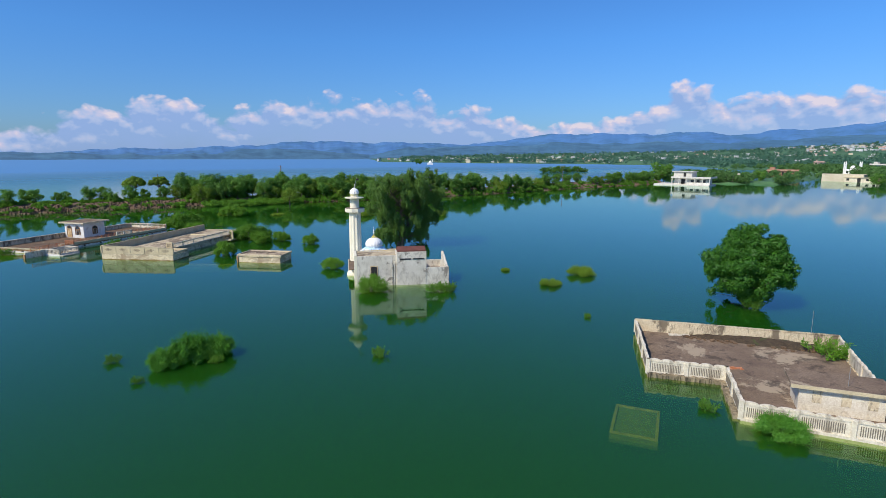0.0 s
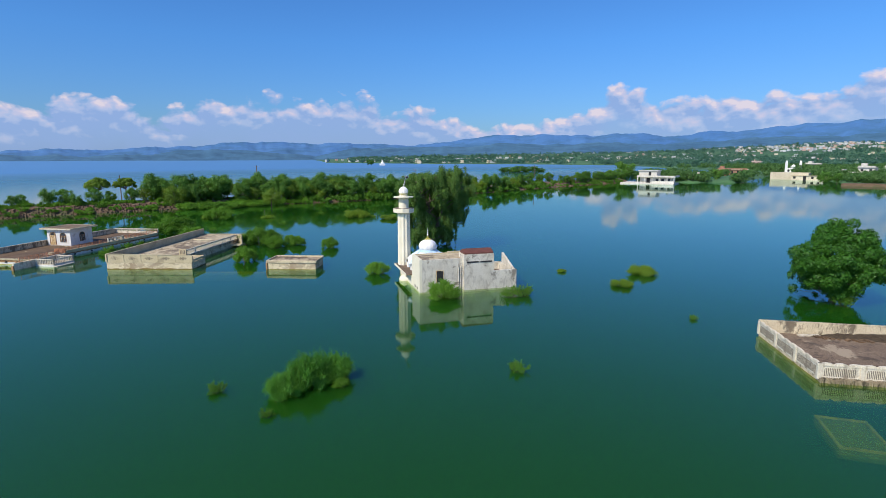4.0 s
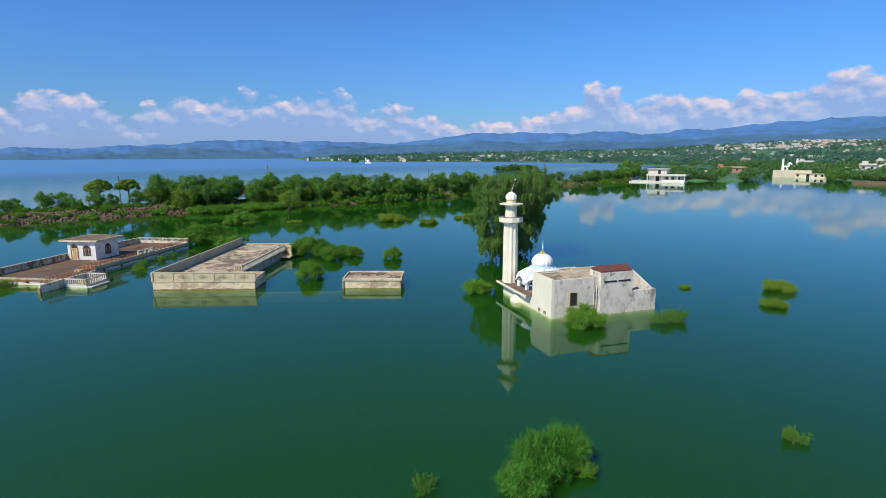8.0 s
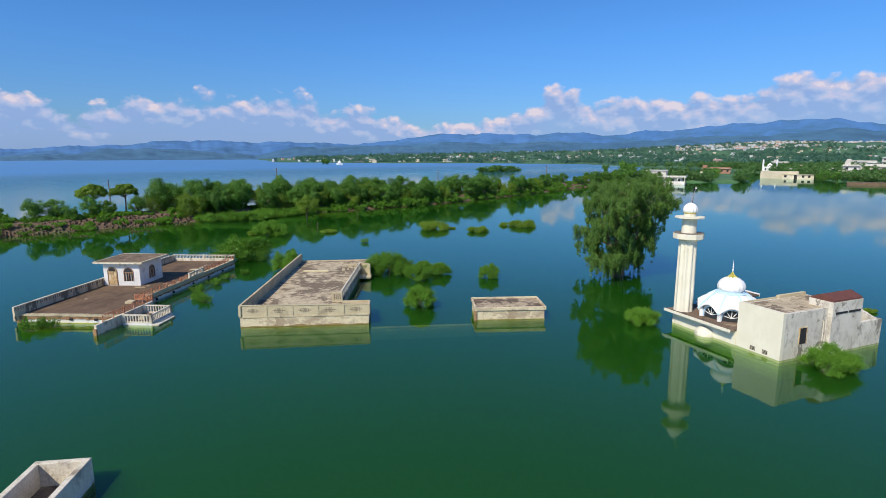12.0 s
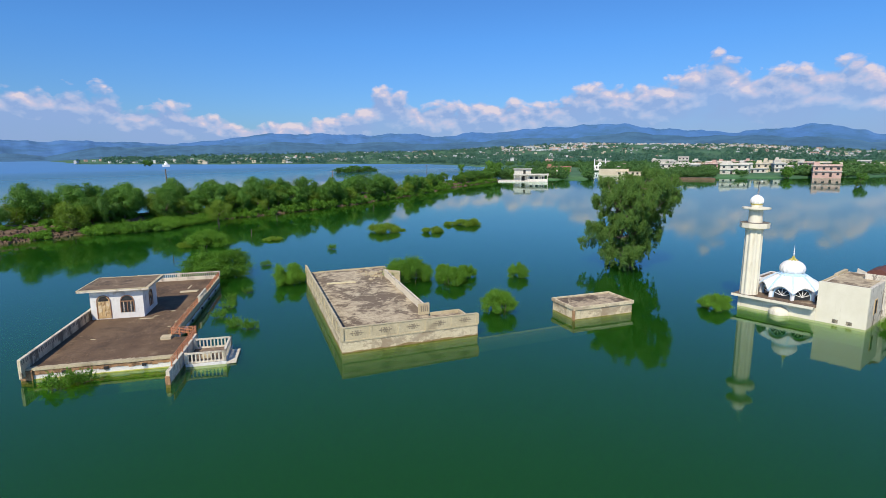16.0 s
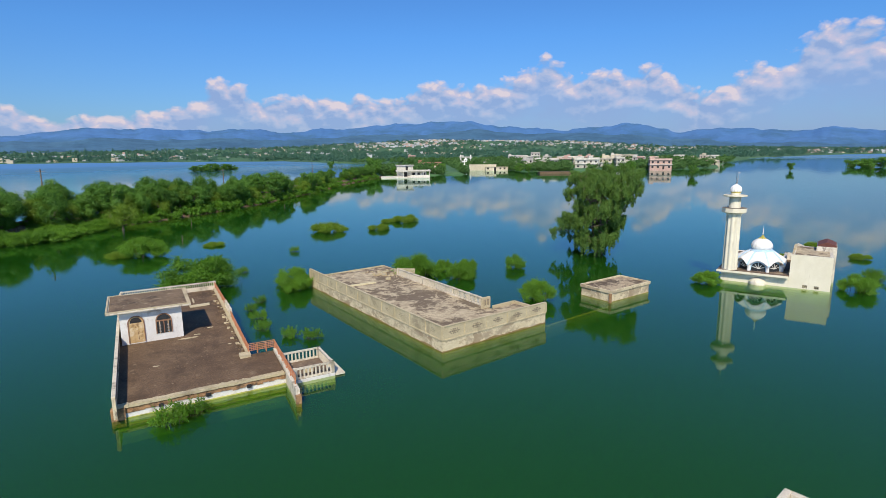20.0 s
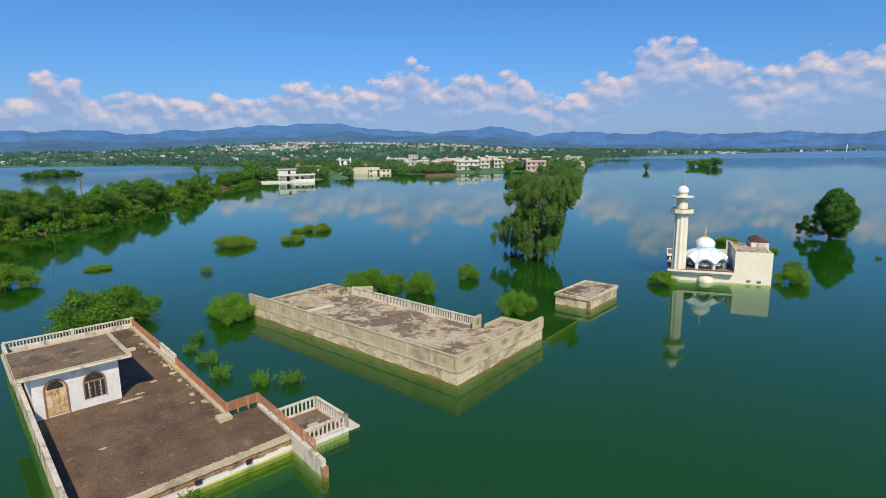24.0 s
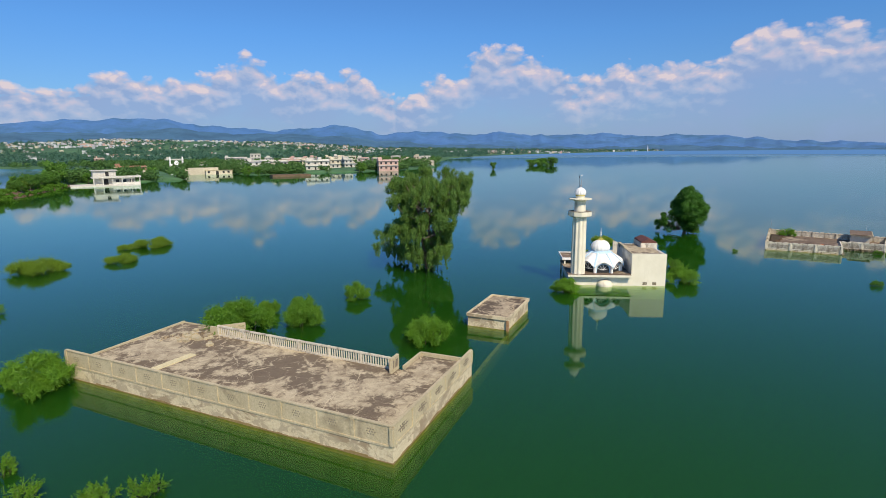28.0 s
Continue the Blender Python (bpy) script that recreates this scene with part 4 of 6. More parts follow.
        box(grit, x - s, x + s * gr.uniform(0.6, 2), y - s, y + s * gr.uniform(0.6, 2), Z - 0.01, Z + s * 0.8)
    tagged(part("grit", roughen(grit, 3.0, 0.008), M["roof_brown"], h), "pale crumbs scattered over the roof", "", "", "stuff")
    for k in range(110):
        y = gr.uniform(5.0, 24.5)
        x, s = 7.55 + 0.02 * y - abs(gr.gauss(0, 0.20)), gr.uniform(0.03, 0.11)
        part("rubble_chunk", roughen(boxes((x - s, x + s, y - s, y + s, Z - 0.01, Z + s)), 2.5, 0.05), M["roof_brown" if k % 3 else "concrete"], h)
    for x, y, u, v in ((4.6, 10.3, 1.5, 0.35), (6.3, 12.2, 0.5, 0.3), (5.2, 10.9, 0.6, 0.25), (5.9, 21.5, 0.2, 2.6), (7.0, 7.4, 0.35, 0.25), (2.2, 5.4, 0.4, 0.2)):
        pts = [(x + u * 0.5 * math.cos(a) * gr.uniform(0.6, 1.1), y + v * 0.5 * math.sin(a) * gr.uniform(0.6, 1.1)) for a in np.linspace(0, 2 * math.pi, 14)[:-1]]
        part("plaster_flake", prism(bmesh.new(), pts, Z - 0.01, Z + 0.018), M["concrete"], h, "flat pale plaster flake on the roof")
    # side balcony
    bal = part("balcony", boxes((9.75, 12.3, -0.25, 2.9, 0.02, 0.22), bevel=0.02), M["roof_grey"], h, "small roof balcony with white balusters")
    me2 = to_mesh("baluster_balcony", boxes((-0.05, 0.05, -0.04, 0.04, 0, 0.54), bevel=0.015), M["rail_white"])
    for a, b in (((9.75, -0.2), (12.25, -0.2)), ((12.25, -0.2), (12.25, 2.85)), ((12.25, 2.85), (9.75, 2.85))):
        balustrade(bal, a, b, 0.22, 0.74, 0.25, M["rail_white"], me2, every=3.2)
    part("balcony_wall", boxes((9.7, 12.32, -0.32, -0.27, -0.6, 0.2), (12.31, 12.36, -0.3, 2.95, -0.6, 0.2)), M["plaster"], bal)
    part("sunshade_slab", boxes((12.38, 13.0, -0.4, 2.3, 0.03, 0.13)), M["rail_white"], bal)
    part("stool", boxes((10.6, 11.2, 0.5, 1.0, 0.225, 0.5), bevel=0.03), M["concrete"], bal)
    # stair head
    u0, u1, v0, v1 = 0.25, 4.3, 11.0, 15.2
    for i, r in enumerate(((u0, u1, v0, v0 + 0.2), (u0, u1, v1 - 0.2, v1), (u0, u0 + 0.2, v0 + 0.201, v1 - 0.201), (u1 - 0.2, u1, v0 + 0.201, v1 - 0.201))):
        part("stair_head_wall", boxes((*r, 0.7, 3.22)), M["plaster"], h, "white stair-head wall with peeling foot")
    rf = part("stair_head_roof", boxes((-0.55, 4.95, 10.5, 15.75, 3.2, 3.36), bevel=0.03), M["rail_white"], h, "overhanging flat concrete canopy")
    part("roof_covering", boxes((-0.35, 4.75, 10.7, 15.55, 3.34, 3.41)), M["roof_brown"], rf)
    lr = random.Random(12)
    litter = bmesh.new()
    for k in range(60):
        x, y, a, ln = lr.uniform(-0.2, 4.6), lr.uniform(10.8, 15.4), lr.uniform(0, math.pi), lr.uniform(0.06, 0.22)
        seg(litter, (x, y), (x + ln * math.cos(a), y + ln * math.sin(a)), lr.uniform(0.015, 0.04), 3.405, 3.418)
    tagged(part("litter", litter, M["mossy"], rf), "pale dry litter lying on the canopy", "", "", "stuff")
    part("canopy_rim", boxes((-0.55, 4.95, 10.5, 10.62, 3.361, 3.43), (-0.55, -0.43, 10.621, 15.75, 3.361, 3.43), (4.7, 4.95, 10.621, 15.75, 3.361, 3.43), (-0.42, 4.69, 15.6, 15.75, 3.361, 3.43)), M["concrete"], rf)
    arched_window(h, pose(1.25, v0, 0.82), 0.95, 1.95, True)
    arched_window(h, pose(3.05, v0, 1.25), 0.95, 1.45)
    arched_window(h, pose(u1, 13.2, 1.2, 0, 0, 90), 0.9, 1.4)


build_white_house()


# ---- the mosque ----
def build_mosque():
    h = thing("mosque", 40.75, -11.45, 0, 17.3, "white drowned mosque with a ribbed dome and tall minaret", "mosque")
    # prayer hall with the bright end wall
    hall = part("hall", boxes((0, 0.28, 0, 3.6, -2.6, 3.5)), M["cream"], h, "smooth cream end wall of the hall")
    for v in (0.95, 1.95):
        vent = part("vent", boxes((-0.012, 0.05, v, v + 0.42, 0.12, 0.42)), M["dark"], hall)
        for k in range(3):
            part("vent_bar", boxes((-0.02, 0.0, v, v + 0.42, 0.17 + k * 0.09, 0.2 + k * 0.09)), M["concrete"], vent)
    front = part("front_wall", roughen(boxes((0.281, 5.2, 0.005, 0.28, -2.6, 3.42)), 0.5, 0.02, True), M["peeling"], h, "peeling stained front wall")
    part("window", boxes((1.85, 2.55, -0.03, 0.03, 1.0, 2.2)), M["dark"], front, "narrow dark window opening")
    part("window_frame", boxes((1.78, 1.85, -0.05, 0.03, 0.95, 2.26), (2.55, 2.62, -0.05, 0.03, 0.95, 2.26), (1.851, 2.549, -0.05, 0.03, 2.2, 2.26)), M["wood"], front)
    for u in (4.25, 4.5, 4.72):
        bm = bmesh.new()
        lathe(bm, [(0.05, -1.0), (0.05, 2.6)], 8, u, -0.09)
        part("drain_pipe", bm, M["peeling"], front)
    part("hall_back", boxes((0.281, 7.2, 3.3, 3.6, -2.6, 3.4)), M["peeling"], h)
    part("hall_right", boxes((7.0, 7.25, 1.51, 3.29, -2.6, 3.4)), M["peeling"], h)
    part("hall_roof", boxes((0.27, 7.0, 0.27, 3.31, 3.1, 3.36)), M["concrete_roof"], h, "brown weathered flat roof")
    part("roof_upstand", boxes((4.0, 7.1, 3.32, 3.58, 3.401, 3.62), (0.3, 4.0, 3.4, 3.55, 3.401, 3.5)), M["concrete"], h)
    # stair tower
    tower = part("stair_tower", roughen(boxes((4.75, 8.15, -0.32, 1.5, -2.6, 3.86)), 0.5, 0.02, True), M["peeling"], h, "stained stair tower with a red-brown roof")
    bm = bmesh.new()
    vs = [bm.verts.new(p) for p in ((4.85, -0.25, 3.85), (8.1, -0.25, 3.85), (8.1, 1.42, 3.85), (4.85, 1.42, 3.85), (4.85, -0.25, 4.0), (8.1, -0.25, 4.0), (8.1, 1.42, 4.0), (4.85, 1.42, 4.0), (4.85, 0.6, 4.36), (8.1, 0.6, 4.36))]
    for f in ((0, 1, 5, 4), (2, 3, 7, 6), (4, 5, 9, 8), (6, 7, 8, 9), (0, 4, 8, 7, 3), (1, 2, 6, 9, 5)):
        bm.faces.new([vs[i] for i in f])
    part("tower_roof", bm, M["redroof"], tower, "dark red-brown roof")
    for u in (5.1, 6.6):
        part("slit", boxes((u, u + 1.3, -0.36, -0.3, 2.96, 3.1)), M["dark"], tower)
    part("annex", roughen(boxes((8.151, 10.8, -0.3, 0.0, -2.6, 1.95), (10.5, 10.8, 0.001, 4.6, -2.6, 1.95)), 0.5, 0.02, True), M["peeling"], h, "low roofless annex")
    part("annex_gable", seg(bmesh.new(), (10.65, 0.2), (10.65, 3.4), 0.25, 1.9, 1.96, 3.2, 0.5), M["peeling"], h, "rising broken gable wall")
    part("annex_floor", boxes((8.16, 10.5, 0.002, 4.5, -2, 1.1)), M["rubble"], h)
    part("annex_back", boxes((7.26, 10.8, 4.3, 4.6, -2.6, 1.95)), M["peeling"], h)
    # terrace with the small half dome below its ledge
    ter = part("terrace", boxes((-0.05, 7.2, 3.61, 10.0, -2.6, 1.12)), M["cream"], h, "cream terrace wall")
    part("ledge", boxes((-0.65, 7.3, 3.62, 10.35, 1.121, 1.28), bevel=0.03), M["roof_grey"], ter, "projecting dirty terrace ledge")
    part("ledge_edge", boxes((-0.7, -0.652, 3.62, 10.4, 1.06, 1.29)), M["cream"], ter)
    bm = bmesh.new()
    lathe(bm, [(0.82, -0.6), (0.84, 0.12), (0.80, 0.30), (0.62, 0.52), (0.34, 0.67), (0.05, 0.72)], 20, -0.05, 6.4)
    part("niche_dome", bm, M["cream"], ter, "small half dome over the prayer niche")
    # pavilion under the dome
    cu, cv = 2.55, 6.5
    pav = part("pavilion", lathe(bmesh.new(), [(2.15, 1.25), (2.15, 2.35)], 8, cu, cv, turn=math.pi / 8), M["white"], h, "octagonal white pavilion with blue trim")
    n, rings = 96, []
    skirt = bmesh.new()
    for r, z, sc in ((2.62, 2.20, 0.62), (2.64, 2.28, 0.62), (2.2, 2.66, 0.40), (1.65, 3.02, 0.18), (1.12, 3.30, 0.0)):
        ring = []
        for i in range(n):
            a = 2 * math.pi * i / n
            k = abs(math.sin(4 * a + math.pi / 2 * 0))
            rr = r * (0.93 + 0.07 * (1 - k))
            ring.append(skirt.verts.new((cu + rr * math.cos(a + math.pi / 8), cv + rr * math.sin(a + math.pi / 8), z + sc * (k - 0.6))))
        rings.append(ring)
    for p, q in zip(rings, rings[1:]):
        for i in range(n):
            skirt.faces.new((p[i], p[(i + 1) % n], q[(i + 1) % n], q[i]))
    part("skirt_roof", skirt, M["white"], pav, "pleated scalloped white canopy roof")
    for k in range(8):
        a = 2 * math.pi * k / 8 + math.pi / 8
        bm = bmesh.new()
        pts = [(2.66, 1.90), (2.22, 2.43), (1.66, 2.92), (1.14, 3.28)]
        w = 0.07
        for (r0, z0), (r1, z1) in zip(pts, pts[1:]):
            q = [(r0, -w, z0), (r0, w, z0), (r1, w, z1), (r1, -w, z1)]
            lo = [bm.verts.new((cu + r * math.cos(a) - s * math.sin(a), cv + r * math.sin(a) + s * math.cos(a), z + 0.02)) for r, s, z in q]
            hi = [bm.verts.new(v.co + Vector((0, 0, 0.09))) for v in lo]
            bm.faces.new(hi)
            for i in range(4):
                bm.faces.new((lo[i], lo[(i + 1) % 4], hi[(i + 1) % 4], hi[i]))
        bmesh.ops.recalc_face_normals(bm, faces=bm.faces[:])
        part("rib", bm, M["blue"], pav, "pale blue painted rib")
        b = a + math.pi / 8
        m = pose(cu + 2.0 * math.cos(b), cv + 2.0 * math.sin(b), 1.29, 0, 0, math.degrees(b) + 90)
        win = part("fan_window", arch_bm(1.35, 0.95, 0.03, -0.03), M["glass"], pav, "dark arched window with white fan bars")
        win.matrix_basis = m
        part("frame", arch_ring(1.35, 0.95, 0.10, 0.1, -0.09), M["blue"], win)
        for e in range(5):
            an = radians(18 + e * 36)
            bar = bmesh.new()
            box(bar, 0.02, 0.62, -0.06, -0.035, -0.022, 0.022)
            bmesh.ops.rotate(bar, verts=bar.verts[:], cent=(0, 0, 0), matrix=Matrix.Rotation(-an, 3, "Y"))
            bmesh.ops.translate(bar, verts=bar.verts[:], vec=(0, 0, 0.28))
            part("bar", bar, M["white"], win)
        part("corner_post", lathe(bmesh.new(), [(0.16, 1.28), (0.16, 2.1)], 8, cu + 2.32 * math.cos(a), cv + 2.32 * math.sin(a)), M["white"], pav)
    drum = lathe(bmesh.new(), [(1.16, 3.22), (1.2, 3.3), (1.05, 3.36), (1.05, 3.45)], 24, cu, cv)
    part("drum", drum, M["blue"], pav)
    prof = [(0.92, 3.42), (1.04, 3.62), (1.08, 3.82), (1.03, 4.05), (0.86, 4.3), (0.58, 4.5), (0.28, 4.62), (0.10, 4.68)]
    dome = part("dome", lathe(bmesh.new(), prof, 64, cu, cv, 16, 0.05), M["white"], pav, "ribbed white dome")
    dome.data.polygons.foreach_set("use_smooth", [True] * len(dome.data.polygons))
    part("crown_leaves", lathe(bmesh.new(), [(0.50, 4.50), (0.34, 4.66), (0.16, 4.80), (0.10, 4.95), (0.04, 5.0)], 32, cu, cv, 8, 0.4), M["gold"], dome, "olive-gold painted finial leaves")
    fin = bmesh.new()
    lathe(fin, [(0.03, 4.9), (0.03, 5.1), (0.09, 5.18), (0.03, 5.26), (0.03, 5.36), (0.075, 5.43), (0.02, 5.5), (0.02, 5.58), (0.055, 5.63), (0.015, 5.7), (0.01, 5.98)], 10, cu, cv)
    part("finial", fin, M["white"], dome, "beaded white finial")
    # minaret
    mu, mv = 0.32, 9.25
    mn = part("minaret", lathe(bmesh.new(), [(0.80, 1.2), (0.78, 1.35), (0.74, 7.35), (0.74, 7.5)], 80, mu, mv, 10, 0.11), M["cream"], h, "tall fluted cream minaret")
    part("gallery", lathe(bmesh.new(), [(0.8, 7.45), (1.22, 7.58), (1.24, 7.62), (1.24, 8.05), (1.16, 8.06), (1.14, 7.7), (0.6, 7.68)], 10, mu, mv), M["cream"], mn, "ten-sided gallery parapet")
    part("gallery_floor", lathe(bmesh.new(), [(0.62, 7.69), (1.13, 7.70), (1.13, 7.76), (0.62, 7.77)], 10, mu, mv), M["soil_dark"], mn, "dark gallery floor")
    part("gallery_mould", lathe(bmesh.new(), [(1.15, 8.055), (1.235, 8.056), (1.235, 8.075), (1.15, 8.076)], 10, mu, mv), M["ornament"], mn)
    part("upper_shaft", lathe(bmesh.new(), [(0.60, 7.66), (0.58, 9.3)], 24, mu, mv), M["cream"], mn)
    part("upper_slab", lathe(bmesh.new(), [(0.62, 9.22), (1.18, 9.32), (1.2, 9.34), (1.2, 9.45), (0.6, 9.47)], 10, mu, mv), M["cream"], mn)
    part("cap_drum", lathe(bmesh.new(), [(0.48, 9.45), (0.47, 9.78)], 20, mu, mv), M["cream"], mn)
    dm = part("cap_dome", lathe(bmesh.new(), [(0.46, 9.74), (0.57, 9.92), (0.58, 10.08), (0.52, 10.28), (0.36, 10.47), (0.16, 10.58), (0.05, 10.62)], 48, mu, mv, 12, 0.09), M["white"], mn, "ribbed white cap dome")
    part("dome_collar", lathe(bmesh.new(), [(0.47, 9.70), (0.52, 9.73), (0.52, 9.79), (0.46, 9.82)], 20, mu, mv), M["gold"], dm)
    fin = bmesh.new()
    lathe(fin, [(0.10, 0.0), (0.04, 0.14), (0.09, 0.25), (0.03, 0.35), (0.07, 0.45), (0.02, 0.56), (0.06, 0.66), (0.015, 0.75), (0.012, 1.3)], 10)
    fp = part("finial", fin, M["metal"], dm, "bent metal finial with crescent tip")
    fp.matrix_basis = pose(mu, mv, 10.58, 6, 14, 0)
    bm = bmesh.new()
    for k in range(10):
        a0, a1 = radians(-60 + k * 30), radians(-60 + (k + 1) * 30)
        seg(bm, (0.07 * math.cos(a0), 0.07 * math.sin(a0)), (0.07 * math.cos(a1), 0.07 * math.sin(a1)), 0.03, -0.015, 0.015)
    cr = part("crescent", bm, M["white"], fp)
    cr.matrix_basis = pose(0, 0, 1.3, 90, 0, 90)
    part("flag_pole", lathe(bmesh.new(), [(0.018, 10.4), (0.012, 12.0)], 6, mu + 0.28, mv + 0.1), M["dark"], mn, "thin dark pole beside the finial")
    part("flag", boxes((mu + 0.29, mu + 0.62, mv + 0.09, mv + 0.105, 11.55, 11.8)), M["dark"], mn, "small limp dark flag")
    # veranda behind the pavilion
    part("veranda_roof", boxes((4.9, 8.6, 8.5, 10.3, 1.84, 1.98), bevel=0.02), M["roof_grey"], h, "dirty flat veranda slab with a white rim")
    part("veranda_edge", boxes((4.82, 8.68, 10.301, 10.40, 1.80, 2.08), (4.82, 4.899, 8.5, 10.3, 1.80, 2.08), (8.601, 8.68, 8.5, 10.3, 1.80, 2.08)), M["white"], h)
    for u in (5.0, 6.8, 8.3):
        part("veranda_post", boxes((u, u + 0.2, 9.95, 10.15, 1.281 if u < 7 else -2.0, 1.839)), M["cream"], h)


build_mosque()


# ---- the roof terrace with the slotted balustrade ----
def slot_rail(parent, a, b, z0, z1, panels, mat, face=1):
    """Low wall panels with a row of upright slots, posts between and rounded scallops along the top."""
    ax, ay = a
    dx, dy = (b[0] - ax) / panels, (b[1] - ay) / panels
    ln = math.hypot(dx, dy)
    turn = math.degrees(math.atan2(dy, dx))
    for i in range(panels):
        o = (ax + dx * i, ay + dy * i)
        p = part("rail_panel", boxes((0.12, ln - 0.12, -0.04, 0.06, z0, z1 - 0.16)), mat, parent)
        p.matrix_basis = pose(o[0], o[1], 0, 0, 0, turn)
        # each slot is a dark plate on the panel, shade put into its colour
        for k in range(int((ln - 0.5) / 0.10)):
            part("slot", boxes((0.28 + k * 0.10, 0.325 + k * 0.10, *((-0.052, -0.035) if face > 0 else (0.055, 0.072)), z0 + 0.12, z1 - 0.30)), M["ornament"], p)
        part("cap", boxes((0.0, ln, -0.08, 0.1, z1 - 0.16, z1 - 0.08)), mat, p)
        for k in range(max(1, int(ln / 0.75))):
            w = ln / max(1, int(ln / 0.75))
            bm = bmesh.new()
            pts = [(w * (k + 0.5) + w * 0.47 * math.cos(t), 0.12 * math.sin(t)) for t in np.linspace(0, math.pi, 7)]
            f0, f1 = [bm.verts.new((x, -0.06, z1 - 0.081 + z)) for x, z in pts], [bm.verts.new((x, 0.08, z1 - 0.081 + z)) for x, z in pts]
            bm.faces.new(f0)
            bm.faces.new(f1[::-1])
            for j in range(len(pts) - 1):
                bm.faces.new((f0[j], f1[j], f1[j + 1], f0[j + 1]))
            bmesh.ops.recalc_face_normals(bm, faces=bm.faces[:])
            part("scallop", bm, mat, p)
    for i in range(panels + 1):
        x, y = ax + dx * i, ay + dy * i
        q = part("rail_post", boxes((-0.13, 0.13, -0.12, 0.14, z0 - 0.1, z1), bevel=0.02), mat, parent)
        q.matrix_basis = pose(x, y, 0, 0, 0, turn)


def build_terrace_house():
    h = thing("terrace_house", 0, 0, 0, 0, "drowned house roof terrace with white slotted balustrade", "house")
    FL, BR, FAR = (68.66, -24.65), (82.9, -27.1), (78.6, -41.7)
    IN, MID, NE = (67.55, -33.5), (72.25, -34.35), (71.2, -39.35)
    Z = 0.38
    ring = [FL, IN, MID, NE, FAR, BR]
    for p, q in zip(ring, ring[1:] + ring[:1]):
        part("wall", roughen(seg(bmesh.new(), p, q, 0.3, -2.6, 0.3, None, 1.0), 0.6, 0.03, True), M["stained"], h)
    part("roof", prism(bmesh.new(), [(68.85, -24.9), (67.8, -33.35), (72.5, -34.2), (71.45, -39.2), (78.45, -41.4), (82.65, -27.3)], 0.1, Z), M["roof_grey"], h, "grey-brown roof floor with pale patches")
    part("back_parapet", seg(bmesh.new(), FL, BR, 0.2, 0.2, 1.26, 1.22, 0.0), M["stained"], h, "tall cream parapet streaked with black mould")
    bc = part("parapet_coping", seg(bmesh.new(), (68.6, -24.61), (82.95, -27.08), 0.3, 1.262, 1.30, None, 0.3), M["stained"], h)
    for k in range(64):
        t = (k + 0.5) / 64
        part("coping_lump", boxes((68.6 + 14.3 * t - 0.06, 68.6 + 14.3 * t + 0.06, -24.66 - 2.47 * t - 0.08, -24.66 - 2.47 * t + 0.08, 1.298, 1.33), bevel=0.02), M["stained"], bc)
    slot_rail(h, BR, FAR, 0.25, 1.2, 5, M["rail_white"], -1)
    slot_rail(h, FL, IN, 0.25, 1.2, 3, M["rail_white"])
    slot_rail(h, IN, MID, 0.25, 1.2, 2, M["rail_white"])
    slot_rail(h, MID, NE, 0.25, 1.2, 2, M["rail_white"])
    slot_rail(h, NE, FAR, 0.15, 1.12, 3, M["rail_white"])
    for p, q in ((FL, IN), (IN, MID), (MID, NE), (NE, FAR)):
        part("algae_line", seg(bmesh.new(), p, q, 0.03, -2.4, 0.02, None, 0.0), M["algae"], h)
    plinth = bmesh.new()
    seg(plinth, NE, FAR, 0.12, -0.3, 0.16, None, 0.0)
    part("white_plinth", plinth, M["rail_white"], h)
    # shaggy skirt of drowned grass and moss under the rail
    sr = random.Random(15)
    for p, q in ((IN, MID), (MID, NE)):
        sk = bmesh.new()
        n = 110
        for i in range(n):
            a, b = [(p[0] + (q[0] - p[0]) * (i + e) / n, p[1] + (q[1] - p[1]) * (i + e) / n) for e in (0, 1)]
            seg(sk, a, b, sr.uniform(0.22, 0.38), sr.uniform(-0.3, -0.06), 0.27 + sr.uniform(-0.05, 0.03), None, 0.0)
        part("grassy_skirt", roughen(sk, 2.2, 0.05), M["mossy"], h, "dark shaggy moss skirt under the rail")
    shed = part("stair_head", prism(bmesh.new(), [(74.55, -38.5), (78.5, -39.5), (79.2, -37.3), (75.2, -36.3)], 0.37, 1.82), M["rail_white"], h, "low white mould-streaked stair head")
    part("canopy", prism(bmesh.new(), [(74.05, -38.65), (79.0, -39.85), (79.6, -37.25), (74.8, -36.1)], 1.822, 1.97), M["roof_grey"], shed, "projecting grey roof slab")
    part("canopy_edge", prism(bmesh.new(), [(73.98, -38.70), (79.05, -39.92), (79.04, -39.82), (74.03, -38.60)], 1.80, 1.985), M["concrete"], shed)
    for u in (0.16, 0.50, 0.80):
        x, y = 74.55 + 3.95 * u, -38.5 - 1.0 * u
        part("damp_streak", seg(bmesh.new(), (x, y - 0.004), (x + 0.45, y - 0.118), 0.012, 0.95, 1.81, None, 0.0), M["stained"], shed)
    # heap of soil along the back wall
    rr = random.Random(5)
    heap = bmesh.new()
    rows = []
    for i in range(33):
        t = i / 32
        cx, cy = 71.6 + 10.6 * t, -25.5 - 1.82 * t
        hh = 0.04 + 0.46 * max(0.0, math.sin(math.pi * min(1, t * 1.02))) * (0.55 + 0.6 * t)
        wd = 0.35 + 1.5 * t
